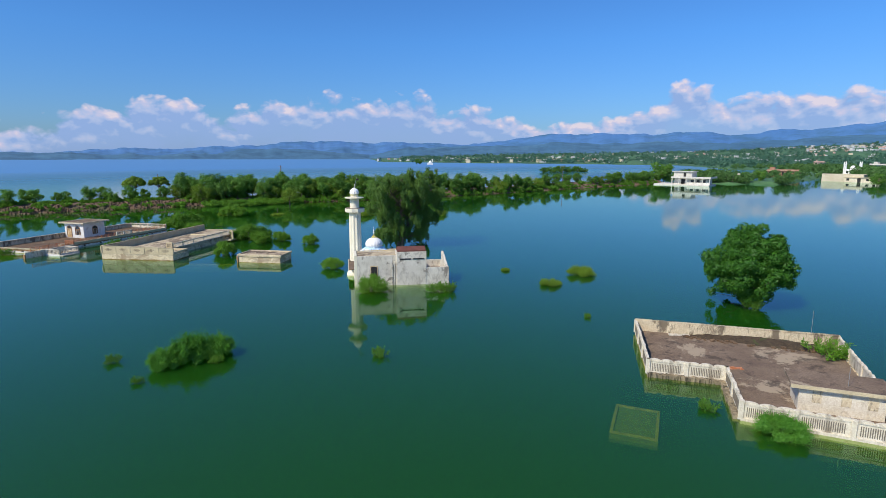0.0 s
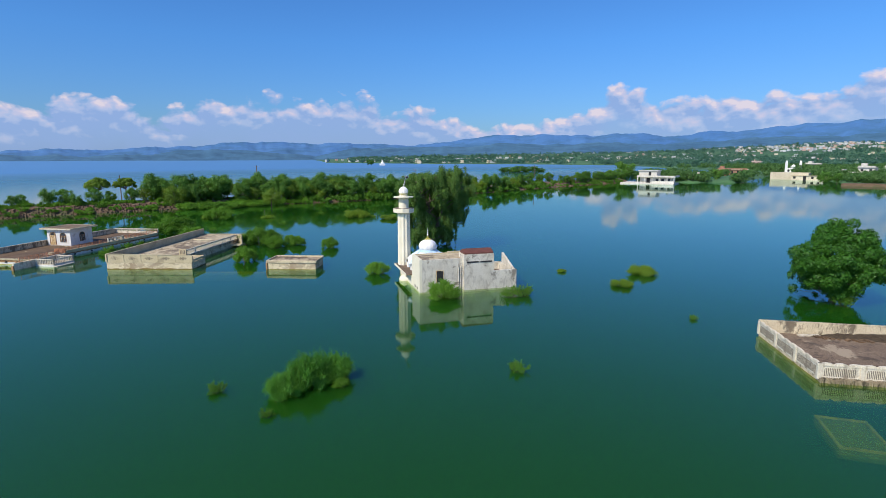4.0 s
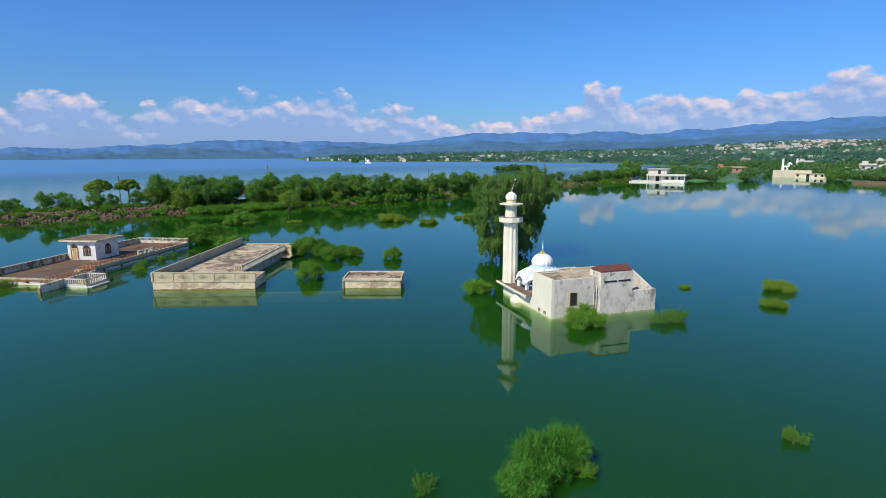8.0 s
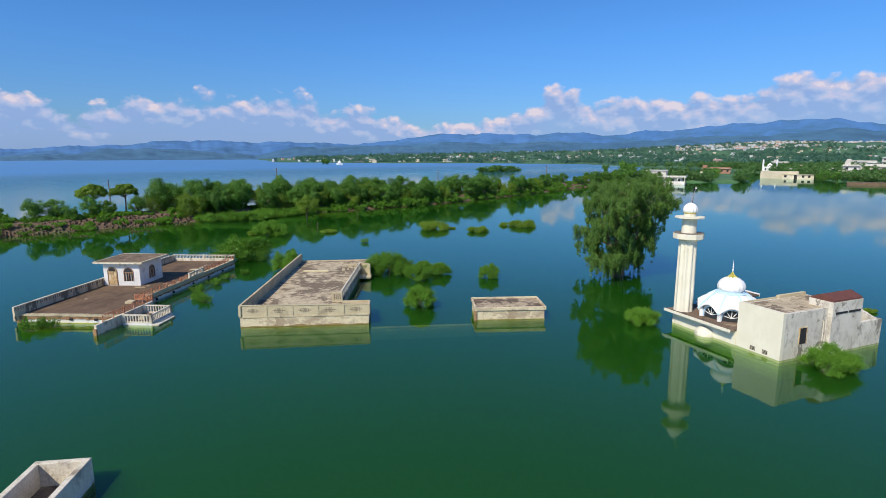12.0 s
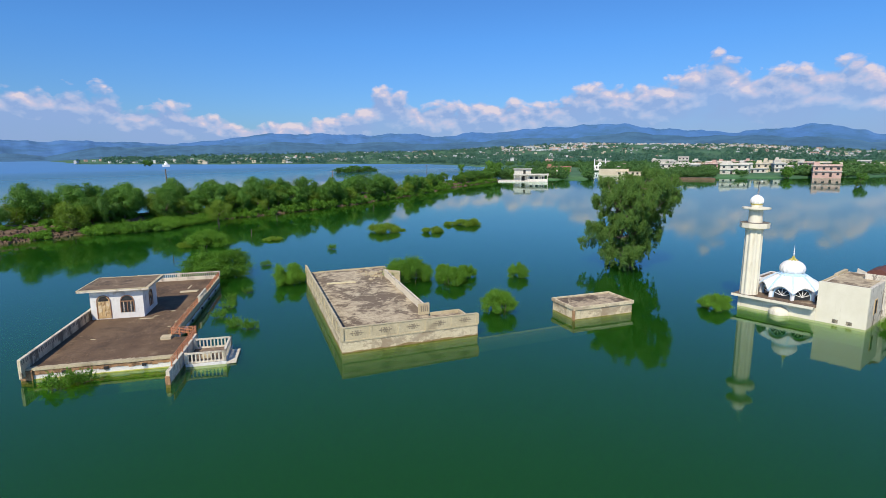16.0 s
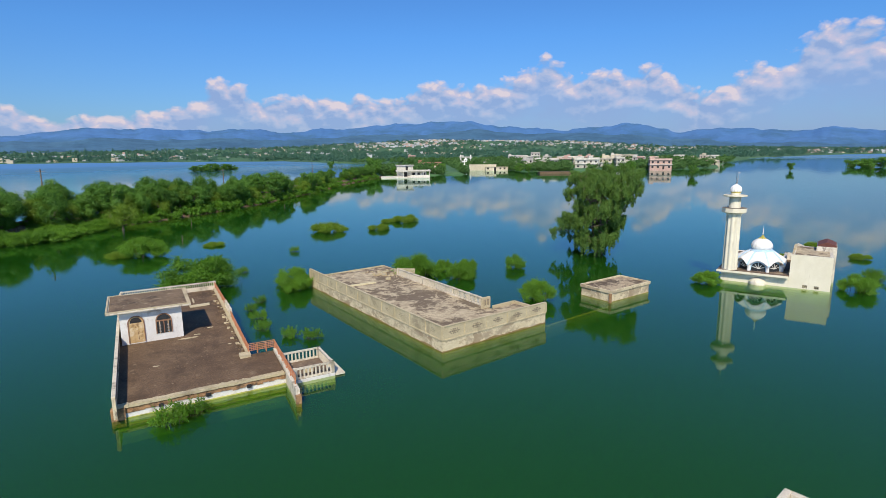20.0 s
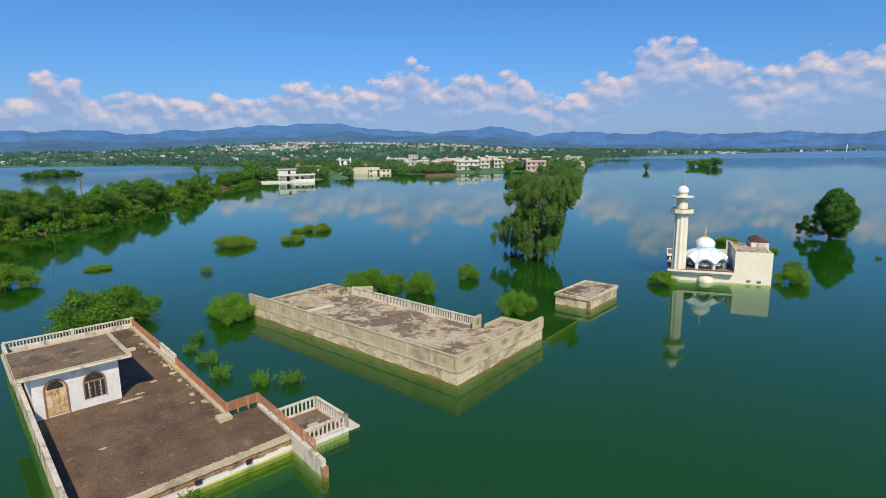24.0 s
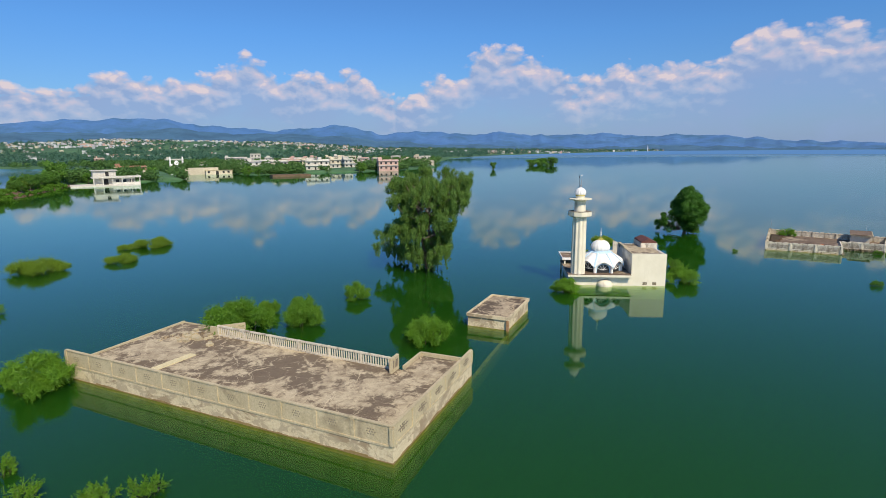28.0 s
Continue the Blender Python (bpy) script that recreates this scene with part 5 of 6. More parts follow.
        rows.append([heap.verts.new((cx - 0.17 * v * wd + 0.12 * noise.noise(Vector((cx, v * 3, 1))), cy - v * wd + 0.25 * noise.noise(Vector((cx * 0.9, v, 5))), Z - 0.02 + hh * k + (0.10 * noise.noise(Vector((cx * 2.2, v * 4, 2))) if 0 < k else 0))) for v, k in ((-0.05, 0.75), (0.2, 1.0), (0.45, 0.8), (0.72, 0.4), (1.0, 0.0))])
    for p, q in zip(rows, rows[1:]):
        for i in range(4):
            heap.faces.new((p[i], q[i], q[i + 1], p[i + 1]))
    bmesh.ops.recalc_face_normals(heap, faces=heap.faces[:])
    part("soil_bank", heap, M["soil_dark"], h, "dark crumbly soil heaped along the wall")
    for k in range(60):
        t = rr.random()
        x, y = 72.0 + 9.6 * t, -25.9 - 1.7 * t - rr.uniform(0.0, 0.5 + 1.3 * t)
        s = rr.uniform(0.05, 0.16)
        part("soil_clod", roughen(boxes((x - s, x + s, y - s, y + s, Z - 0.02, Z + s * 0.9)), 1.8, 0.10), M["roof_mud"], h)
    for k in range(10):
        x, y = 72.9 + (k % 5) * 0.22, -32.5 - (k // 5) * 0.22 + 0.05 * (k % 3)
        part("brick", boxes((x, x + 0.19, y, y + 0.09, Z, Z + 0.07)), M["rust"], h)
    part("fallen_plank", boxes((71.0, 72.6, -25.95, -25.6, Z, Z + 0.09)), M["rail_white"], h)
    for x, y in ((81.0, -26.95), (77.0, -38.6)):
        part("aerial_pole", lathe(bmesh.new(), [(0.02, 0.4), (0.015, 3.1)], 6, x, y), M["metal"], h)


build_terrace_house()


# ---- vegetation ----
def leaf_quads(rng, centres, radii, count, size, aspect=1.7, up=0.25, droop=0.0, shell=(0.72, 1.06), flat=1.0, jitter=0.32):
    """Pointed leaves in clumps: each lies near the shell of its clump and faces roughly outwards."""
    centres, radii = np.asarray(centres, float), np.asarray(radii, float)
    pick = rng.choice(len(radii), count, p=radii**2 / (radii**2).sum())
    d = rng.normal(size=(count, 3))
    d[:, 2] += up
    d /= np.linalg.norm(d, axis=1, keepdims=True)
    pos = centres[pick] + d * np.array([1, 1, flat]) * (radii[pick] * rng.uniform(*shell, count))[:, None]
    normal = d + rng.normal(size=(count, 3)) * jitter
    normal /= np.linalg.norm(normal, axis=1, keepdims=True)
    along = np.cross(normal, rng.normal(size=(count, 3)))
    along[:, 2] -= droop
    along /= np.linalg.norm(along, axis=1, keepdims=True)
    side = np.cross(normal, along)
    side /= np.linalg.norm(side, axis=1, keepdims=True) + 1e-9
    s = (size * rng.uniform(0.7, 1.35, count))[:, None]
    v = np.stack([pos - along * s * aspect / 2, pos + side * s * 0.42, pos + along * s * aspect / 2, pos - side * s * 0.42], 1)
    return v.reshape(-1, 3)


def leaf_mesh(name, verts, mat, floor=None):
    q = verts.reshape(-1, 4, 3)
    if floor is not None:
        q = q[q[:, :, 2].min(1) > floor]
    n = len(q)
    return np_mesh(name, q.reshape(-1, 3), np.arange(n * 4).reshape(n, 4), mat)


def limb(bm, a, b, r0, r1, n=6, bend=0.0, rng=None):
    a, b = Vector(a), Vector(b)
    d = (b - a).normalized()
    s = d.orthogonal().normalized()
    t = d.cross(s)
    off = Vector((0, 0, 0))
    if bend and rng is not None:
        off = Vector(rng.normal(size=3).tolist()) * bend
    rings = []
    for k in range(4):
        f = k / 3
        p = a.lerp(b, f) + off * math.sin(f * math.pi)
        r = r0 + (r1 - r0) * f
        rings.append([bm.verts.new(p + (s * math.cos(2 * math.pi * i / n) + t * math.sin(2 * math.pi * i / n)) * r) for i in range(n)])
    for p, q in zip(rings, rings[1:]):
        for i in range(n):
            bm.faces.new((p[i], p[(i + 1) % n], q[(i + 1) % n], q[i]))
    bm.faces.new(rings[-1])


def crown_clumps(rng, n, w, h, z0, inner=0.55, r=(0.16, 0.3), taper=0.0):
    """Clump centres inside an egg w across and h high whose foot is at z0."""
    cs, rs = [], []
    while len(cs) < n:
        p = rng.uniform(-1, 1, 3)
        m = np.linalg.norm(p)
        if m > 1 or m < inner * rng.random():
            continue
        k = 1 - taper * (p[2] + 1) / 2
        cs.append((p[0] * w / 2 * k * 0.8, p[1] * w / 2 * k * 0.8, z0 + h * (0.5 + p[2] * 0.42)))
        rs.append(rng.uniform(*r) * w / 2)
    return cs, rs


def make_tree(name, seed, w, h, foot, leaves, size, mat, label, category="tree", clumps=26, r=(0.2, 0.36), flat=0.85, group="", taper=0.0, droop=0.0):
    rng = np.random.default_rng(seed)
    ob = thing(name, 0, 0, -500, 0, label, category, group)
    cs, rs = crown_clumps(rng, clumps, w, h - foot, foot, 0.6, r, taper)
    bm = bmesh.new()
    fork = (rng.normal() * 0.15, rng.normal() * 0.15, foot + (h - foot) * 0.25)
    limb(bm, (0, 0, -1.2), fork, 0.05 * w * 0.55 + 0.04, 0.04 * w * 0.5 + 0.03, 8, 0.1, rng)
    for c in cs[: min(9, clumps)]:
        limb(bm, fork, c, 0.022 * w, 0.006 * w, 5, 0.12 * w * 0.3, rng)
    part("trunk", bm, M["bark"], ob)
    part("crown", leaf_mesh("crown", leaf_quads(rng, cs, rs, leaves, size, 1.7, 0.25, droop, (0.5, 1.22), flat), mat, 0.02), mat, ob)
    return ob


def frond_quads(rng, roots, dirs, length, leaflets, leaf, width=0.24):
    """Feathery sprays: leaflets set alternately along shoots that bend over at the tip."""
    n = len(roots)
    t = np.linspace(0.12, 1.0, leaflets)
    ln = (length * rng.uniform(0.6, 1.35, n))[:, None, None]
    d = dirs[:, None, :] * np.ones((1, leaflets, 1))
    d[:, :, 2] -= 0.55 * t[None, :] ** 2
    d /= np.linalg.norm(d, axis=2, keepdims=True)
    pos = roots[:, None, :] + dirs[:, None, :] * t[None, :, None] * ln
    pos[:, :, 2] -= 0.22 * (t[None, :] ** 2) * ln[:, :, 0]
    across = np.cross(d, rng.normal(size=(n, 1, 3)))
    across /= np.linalg.norm(across, axis=2, keepdims=True) + 1e-9
    sign = np.where(np.arange(leaflets) % 2, 1.0, -1.0)[None, :, None]
    along = d * 0.75 + across * sign * 0.8 + rng.normal(size=d.shape) * 0.25
    along /= np.linalg.norm(along, axis=2, keepdims=True)
    side = np.cross(along, d + rng.normal(size=d.shape) * 0.6)
    side /= np.linalg.norm(side, axis=2, keepdims=True) + 1e-9
    s = (leaf * (1.25 - 0.6 * t))[None, :, None] * rng.uniform(0.7, 1.3, (n, leaflets, 1))
    v = np.stack([pos, pos + along * s * 0.5 + side * s * width, pos + along * s, pos + along * s * 0.5 - side * s * width], 2)
    return v.reshape(-1, 3)


def make_bush(name, seed, leaves, size, mat, label, height=0.62, clumps=34, spiky=0.0):
    """A shrub one metre in half-width that rises straight out of the water: clumps of leaves and feathery shoots."""
    rng = np.random.default_rng(seed)
    ob = thing(name, 0, 0, -500, 0, label, "bush")
    cs, rs = [], []
    for _ in range(clumps):
        a, q = rng.uniform(0, 2 * math.pi), math.sqrt(rng.random()) * 0.78
        top = height * math.sqrt(max(0.05, 1 - (q / 0.95) ** 2))
        cs.append((q * math.cos(a), q * math.sin(a), rng.uniform(0.1, 1.0) * top * 0.85))
        rs.append(rng.uniform(0.10, 0.20))
    cs, rs = np.array(cs), np.array(rs)
    inner = leaf_quads(rng, cs, rs, int(leaves * 0.4), size, 2.8, 0.4, 0.0, (0.2, 1.35))
    n = int(leaves * 0.6 / 13)
    pick = rng.integers(0, clumps, n)
    d = rng.normal(size=(n, 3)) + cs[pick] * [0.7, 0.7, 0.3]
    d[:, 2] = np.abs(d[:, 2]) * 0.8 + 0.15
    d /= np.linalg.norm(d, axis=1, keepdims=True)
    outer = frond_quads(rng, cs[pick] + d * rs[pick][:, None] * 0.5, d, 0.16 + 0.2 * spiky, 13, size * 2.1, 0.15)
    v = np.concatenate([inner, outer])
    bm = bmesh.new()
    for c in cs[:10]:
        limb(bm, (c[0] * 0.25, c[1] * 0.25, -0.9), c, 0.022, 0.008, 4, 0.04, rng)
    part("branchwork", bm, M["bark"], ob)
    part("foliage", leaf_mesh("foliage", v, mat, -0.02), mat, ob)
    return ob


def make_sprig(name, seed, label):
    """Drowned shoots: thin bent stems with leaves along them, just clear of the water."""
    rng = np.random.default_rng(seed)
    ob = thing(name, 0, 0, -500, 0, label, "plant")
    bm, roots, dirs = bmesh.new(), [], []
    for _ in range(34):
        a, r = rng.uniform(0, 2 * math.pi), rng.uniform(0.0, 0.55)
        foot = np.array([math.cos(a) * r * 0.8, math.sin(a) * r * 0.8, -0.15])
        tip = foot + np.array([math.cos(a) * rng.uniform(0.1, 0.35), math.sin(a) * rng.uniform(0.1, 0.35), rng.uniform(0.3, 0.75)])
        limb(bm, foot, tip, 0.006, 0.003, 4, 0.05, rng)
        for t in np.linspace(0.4, 1.0, 6):
            roots.append(foot + (tip - foot) * t)
            d = (tip - foot) + rng.normal(size=3) * 0.22
            dirs.append(d / np.linalg.norm(d))
    part("branchwork", bm, M["bark"], ob)
    part("foliage", leaf_mesh("foliage", frond_quads(rng, np.array(roots), np.array(dirs), 0.26, 14, 0.085, 0.2), M["leaf_bush"], -0.02), M["leaf_bush"], ob)
    return ob


def put(kinds, rng, x, y, s, sz=None, z=0.0, label="", group=""):
    """A copy of one of the kinds at a place, turned by chance; the first use takes the original itself."""
    base = kinds[int(rng.integers(len(kinds)))]
    m = pose(x, y, z, 0, 0, float(rng.uniform(0, 360))) @ Matrix.Diagonal((s, s, s if sz is None else sz, 1))
    if base.matrix_basis.translation.z < -400:
        base.matrix_basis = m
        ob = base
    else:
        ob = copy_thing(base, m @ Matrix.Diagonal((*(1 / v for v in base.scale), 1)))
    return tagged(ob, label, "", group)


def drop_unused(kinds):
    for k in kinds:
        if k.matrix_basis.translation.z < -400:
            for o in (*k.children_recursive, k):
                bpy.data.objects.remove(o)


VR = np.random.default_rng(11)
bushes = [make_bush("bush", 20 + k, 30000, 0.024, M["leaf_bush"], "bright green round bush standing in the lake", 0.72 + 0.06 * k, 46, 0.45) for k in range(3)]
flats = [make_bush("bush", 30 + k, 24000, 0.024, M["leaf_flat"], "low yellow-green drowned treetop just above water", 0.36, 40, 0.45) for k in range(2)]
sprigs = [make_sprig("water_plant", 40 + k, "sparse green shoots poking out of the water") for k in range(2)]
G = "bushes in the lake"
# x, y, half-width, height factor
for x, y, s, q in ((-8.9, 33.2, 4.2, 0.72), (-1.3, 24.9, 2.15, 1.0), (11.9, 20.6, 2.7, 0.85), (17.0, 21.6, 1.15, 1.1), (16.0, 17.2, 1.75, 0.95), (18.9, 19.3, 1.3, 1.1),
                   (24.6, 17.2, 1.3, 1.05), (15.8, 5.3, 1.7, 1.1), (-10.2, 56.6, 3.2, 0.75), (-0.9, 27.6, 0.9, 0.8), (34.9, -1.9, 1.5, 0.85), (43.2, -13.2, 1.7, 0.85), (13.6, 22.4, 1.7, 1.0)):
    put(bushes, VR, x, y, s * 1.12, s * q * 1.4, 0, "", G)
for x, y, s, q in ((20.6, 61.2, 3.2, 0.9), (29.2, 57.0, 2.2, 0.8), (39.6, 63.6, 2.9, 0.8), (0.2, 59.2, 1.7, 0.55), (-13.2, 57.6, 2.0, 0.7), (67.0, -1.8, 1.75, 1.0), (62.8, -8.0, 1.3, 0.9), (57.6, -0.7, 0.6, 1.0), (36.2, 65.5, 1.7, 0.7), (24.5, 62.0, 0.9, 0.6)):
    put(flats, VR, x, y, s * 1.05, s * q * 1.25, 0, "", G)
tam = make_bush("tamarisk_bush", 61, 26000, 0.032, M["leaf_tam"], "large feathery bright green bush, partly drowned", 0.55, 44, 1.0)
put([tam], VR, 35.5, -34.9, 1.45, 2.9, 0, "", G)
put([tam], VR, 36.7, -33.6, 1.2, 2.3, 0, "", G)
put([tam], VR, 34.4, -36.3, 1.15, 2.0, 0, "", G)
put([tam], VR, 72.7, -40.9, 1.3, 1.5, 0, "leafy green bush growing against the terrace wall", G)
for x, y, s in ((-7.3, 19.7, 0.9), (-8.4, 13.5, 1.1), (-7.1, 10.4, 1.1), (-6.0, 9.0, 1.1), (-17.8, 1.3, 1.5), (-16.6, 1.5, 1.2), (50.3, -12.9, 1.5), (48.8, -32.2, 0.9), (30.1, -36.0, 0.8), (34.2, -39.0, 0.6), (37.3, -34.9, 0.8), (65.4, -20.4, 0.55),
                (7.8, 45.8, 1.1), (-2.6, 36.4, 1.0), (-7.6, 16.6, 1.1), (69.9, -38.2, 0.8), (81.6, -15.4, 1.5), (51.5, -12.2, 1.4), (-5.6, 22.0, 0.9), (80.9, -29.3, 1.9)):
    put(sprigs, VR, x, y, s, None, 0.36 if (x, y) == (80.9, -29.3) else 0.0, "green weeds growing on the terrace soil" if (x, y) == (80.9, -29.3) else "", "drowned shoots")


def build_eucalyptus():
    rng = np.random.default_rng(71)
    ob = thing("eucalyptus_tree", 40.2, 16.2, 0, 0, "tall drooping eucalyptus tree standing in the lake", "tree")
    bm = bmesh.new()
    cs, rs = [], []
    # how far the crown reaches either way along three bearings, by height
    zs = [0.3, 2.3, 4.0, 6.0, 8.0, 10.0, 11.2, 12.6]
    reach = (((0.99, 0.13), [-1.6, -3.4, -3.6, -5.0, -4.7, -3.6, -2.2, 0.5], [4.5, 4.8, 5.8, 7.0, 7.4, 7.2, 6.8, 6.3]),
             ((0.88, -0.47), [-3.0, -5.7, -6.4, -5.4, -4.4, -5.3, -4.9, -2.4], [2.0, 3.2, 3.4, 4.7, 5.6, 6.8, 5.7, 4.7]),
             ((0.39, -0.92), [-3.0, -6.1, -6.2, -3.8, -4.6, -5.3, -3.8, -0.5], [1.5, 2.7, 2.7, 3.5, 4.8, 5.6, 5.5, 3.6]))

    def inside(p, margin):
        return all(np.interp(p[2], zs, lo) + margin < p[0] * u + p[1] * v < np.interp(p[2], zs, hi) - margin for (u, v), lo, hi in reach)

    heads = []
    while len(heads) < 80:
        p = rng.uniform((-7, -7, 0.9), (8.5, 7, 12.0))
        if inside(p, 0.45) and all(np.linalg.norm((p - q) * (1, 1, 0.8)) > 1.35 for q in heads):
            heads.append(p)
    forks = [(0.1, 0.0, 1.4), (-0.7, 0.1, 2.0), (0.7, -0.2, 2.2)]
    for k, f in enumerate(forks):
        limb(bm, (f[0] * 0.5, f[1] * 0.5, -1.5), f, 0.28, 0.2, 8, 0.08, rng)
        limb(bm, f, (f[0] * 3.2, f[1] * 2, 8.5), 0.2, 0.06, 8, 0.3, rng)
    for k, c in enumerate(heads):
        f = forks[k % 3]
        t = min(0.9, max(0.05, (c[2] - 3.0) / 8.0))
        st = (f[0] * (1 + 2.2 * t), f[1] * (1 + t), 1.8 + 6.2 * t)
        if c[2] < 3.0:
            st = (f[0], f[1], 1.4)
        limb(bm, st, c, 0.09, 0.025, 6, 0.3, rng)
        for j in range(11):
            p = np.array(c) + rng.normal(size=3) * np.array([0.52, 0.52, 0.42])
            limb(bm, c, p, 0.02, 0.006, 4, 0.08, rng)
            cs.append(p)
            rs.append(rng.uniform(0.34, 0.58))
            drop = rng.uniform(0.5, 1.5) * (1.25 if c[2] < 5 else 0.9)
            for d in np.arange(0.3, drop, 0.24):
                cs.append(p + np.array([0, 0, -d]) + rng.normal(size=3) * 0.09)
                rs.append(rng.uniform(0.20, 0.32) * (1 - 0.45 * d / drop))
    part("trunk", bm, M["bark"], ob)
    part("crown", leaf_mesh("crown", leaf_quads(rng, cs, rs, 230000, 0.070, 3.0, 0.1, 1.6, (0.35, 1.12), 1.0, 0.42), M["leaf_euc"], 0.0), M["leaf_euc"], ob)


build_eucalyptus()


def build_broad_tree():
    rng = np.random.default_rng(81)
    ob = thing("broadleaf_tree", 81.6, -14.0, 0, 0, "dense round dark green tree standing in the lake", "tree")
    bm = bmesh.new()
    cs, rs = [], []
    for _ in range(240):
        p = rng.normal(size=3)
        p /= np.linalg.norm(p)
        k = rng.uniform(0.5, 0.93)
        lump = 1 + 0.16 * noise.noise(Vector((p * 1.6).tolist()))
        z = p[2] * (3.9 if p[2] > 0 else 3.7) * k * lump
        w = 1.0 if p[2] < 0.2 else 0.92
        cs.append((p[0] * 4.25 * k * lump * w, p[1] * 3.0 * k * lump * w - 0.5, 4.3 + z))
        rs.append(rng.uniform(0.45, 0.8))
    limb(bm, (0, 0, -1.5), (0.1, 0, 2.6), 0.34, 0.24, 10, 0.1, rng)
    for c in cs[:16]:
        limb(bm, (0.1, 0, 2.2), c, 0.12, 0.03, 6, 0.25, rng)
    side = []
    for k in range(34):
        c = np.array([-0.6 + rng.normal() * 1.0, 2.0 + 0.07 * k + rng.normal() * 0.3, 1.2 + rng.uniform(-0.9, 1.9)])
        limb(bm, (0, 0.6, 0.6), c, 0.035, 0.012, 5, 0.25, rng)
        cs.append(c)
        rs.append(rng.uniform(0.28, 0.48))
    part("trunk", bm, M["bark"], ob)
    part("crown", leaf_mesh("crown", leaf_quads(rng, cs, rs, 85000, 0.125, 1.7, 0.2, 0.3, (0.6, 1.15), 1.0, 0.4), M["leaf_big"], 0.1), M["leaf_big"], ob)


build_broad_tree()

# ---- the embankment ----
BANK = [(-150, -12), (-110, 20), (-70, 50), (-46, 71), (-20, 91), (6, 105), (28, 122), (60, 154), (90, 189), (122, 220), (140, 238)]


def bank_at(s):
    """A point on the water's edge of the bank and the way across it, s from 0 to 1."""
    n = len(BANK) - 1
    i = min(int(s * n), n - 1)
    f = s * n - i
    a, b = Vector(BANK[i]), Vector(BANK[i + 1])
    d = (b - a).normalized()
    return a.lerp(b, f), Vector((-d.y, d.x))


def build_bank():
    rows, prof = [], [(-6.0, -2.5), (-2.5, -0.6), (-0.3, 0.05), (1.2, 0.7), (2.6, 1.35), (4.0, 1.75), (6.5, 2.0), (9.5, 2.0), (11.5, 1.6), (13.0, 0.7), (14.5, -0.4), (17.0, -2.5)]
    n = 420
    for i in range(n + 1):
        p, w = bank_at(i / n)
        for o, z in prof:
            q = p + w * o
            k = noise.fractal(Vector((q.x / 5, q.y / 5, z)), 1.0, 2.0, 4)
            rows.append((q.x + w.x * k * 0.6, q.y + w.y * k * 0.6, z + (k * 0.45 if z > -1 else 0)))
    m = len(prof)
    idx = np.arange(len(rows)).reshape(n + 1, m)
    f = np.stack([idx[:-1, :-1], idx[:-1, 1:], idx[1:, 1:], idx[1:, :-1]], -1).reshape(-1, 4)[:, ::-1]
    tagged(new("embankment", np_mesh("embankment", np.array(rows), f, M["rubble"])), "brown stony embankment overgrown with green scrub", "embankment", "", "structure")
    rng, vs, fs = np.random.default_rng(5), [], []
    cube = np.array([(x, y, z) for x in (-1, 1) for y in (-1, 1) for z in (-1, 1)], float)
    faces = np.array([(0, 1, 3, 2), (4, 6, 7, 5), (0, 4, 5, 1), (2, 3, 7, 6), (0, 2, 6, 4), (1, 5, 7, 3)])
    for k in range(2600):
        s = rng.uniform(0.12, 0.42) if k % 4 else rng.uniform(0.4, 0.95)
        p, w = bank_at(s)
        o = rng.uniform(-0.8, 3.6)
        z = np.interp(o, [-2.5, -0.3, 1.2, 2.6, 4.0], [-0.6, 0.05, 0.7, 1.35, 1.75])
        q = p + w * float(o)
        r = rng.uniform(0.12, 0.36)
        c = cube * rng.uniform(0.6, 1.1, 3) * r + rng.normal(size=(8, 3)) * r * 0.16
        vs.append(c + np.array([q.x, q.y, z]))
        fs.append(faces + 8 * k)
    tagged(new("stones", np_mesh("stones", np.concatenate(vs), np.concatenate(fs), M["rubble"])), "loose brown stones on the bank slope", "stones", "", "stuff")


build_bank()
bank_trees = [make_tree("tree", 90 + k, 6.2, 6.6, 1.0, 9500, 0.135, M["leaf_tree"], "dark green bushy tree on the embankment", clumps=34, r=(0.2, 0.36)) for k in range(4)]
bank_acacia = [make_tree("acacia_tree", 100 + k, 6.4, 4.8, 0.5, 11000, 0.09, M["leaf_acacia"], "rounded yellow-green acacia on the bank", clumps=34, r=(0.2, 0.34)) for k in range(2)]
bank_scrub = [make_bush("shrub", 110 + k, 4500, 0.05, M["leaf_bush"], "green scrub growing along the embankment", 0.72, 26, 0.2) for k in range(4)]
shallow_scrub = [make_bush("shrub", 116 + k, 8000, 0.036, M["leaf_bush"], "bright feathery green scrub standing in the shallows", 0.6, 30, 0.6) for k in range(2)]
VR = np.random.default_rng(12)
for k in range(96):
    s = 0.34 + 0.64 * (k + VR.uniform(0, 1)) / 96
    p, w = bank_at(s)
    o = float(VR.uniform(1.0, 12.5))
    size = float(VR.uniform(0.72, 1.15)) * (1.0 if s < 0.68 else 0.78)
    if s > 0.70 and VR.random() < 0.25:
        size *= 0.6
    put(bank_trees if VR.random() < 0.82 else bank_acacia, VR, p.x + w.x * o, p.y + w.y * o, size, None, 1.2, "", "trees on the embankment")
for x, y, s in ((-8.6, 87.6, 1.05), (27.5, 124.0, 0.95), (-19.0, 96.0, 0.9)):
    put(bank_acacia, VR, x, y, s, None, 0.2, "", "trees on the embankment")
scrub_spots = []
for k in range(170):
    s = 0.12 + 0.86 * (k + VR.uniform(0, 1)) / 170
    p, w = bank_at(s)
    o = float(VR.uniform(-0.6, 1.2) if VR.random() < 0.45 else VR.uniform(4.0, 12.5))
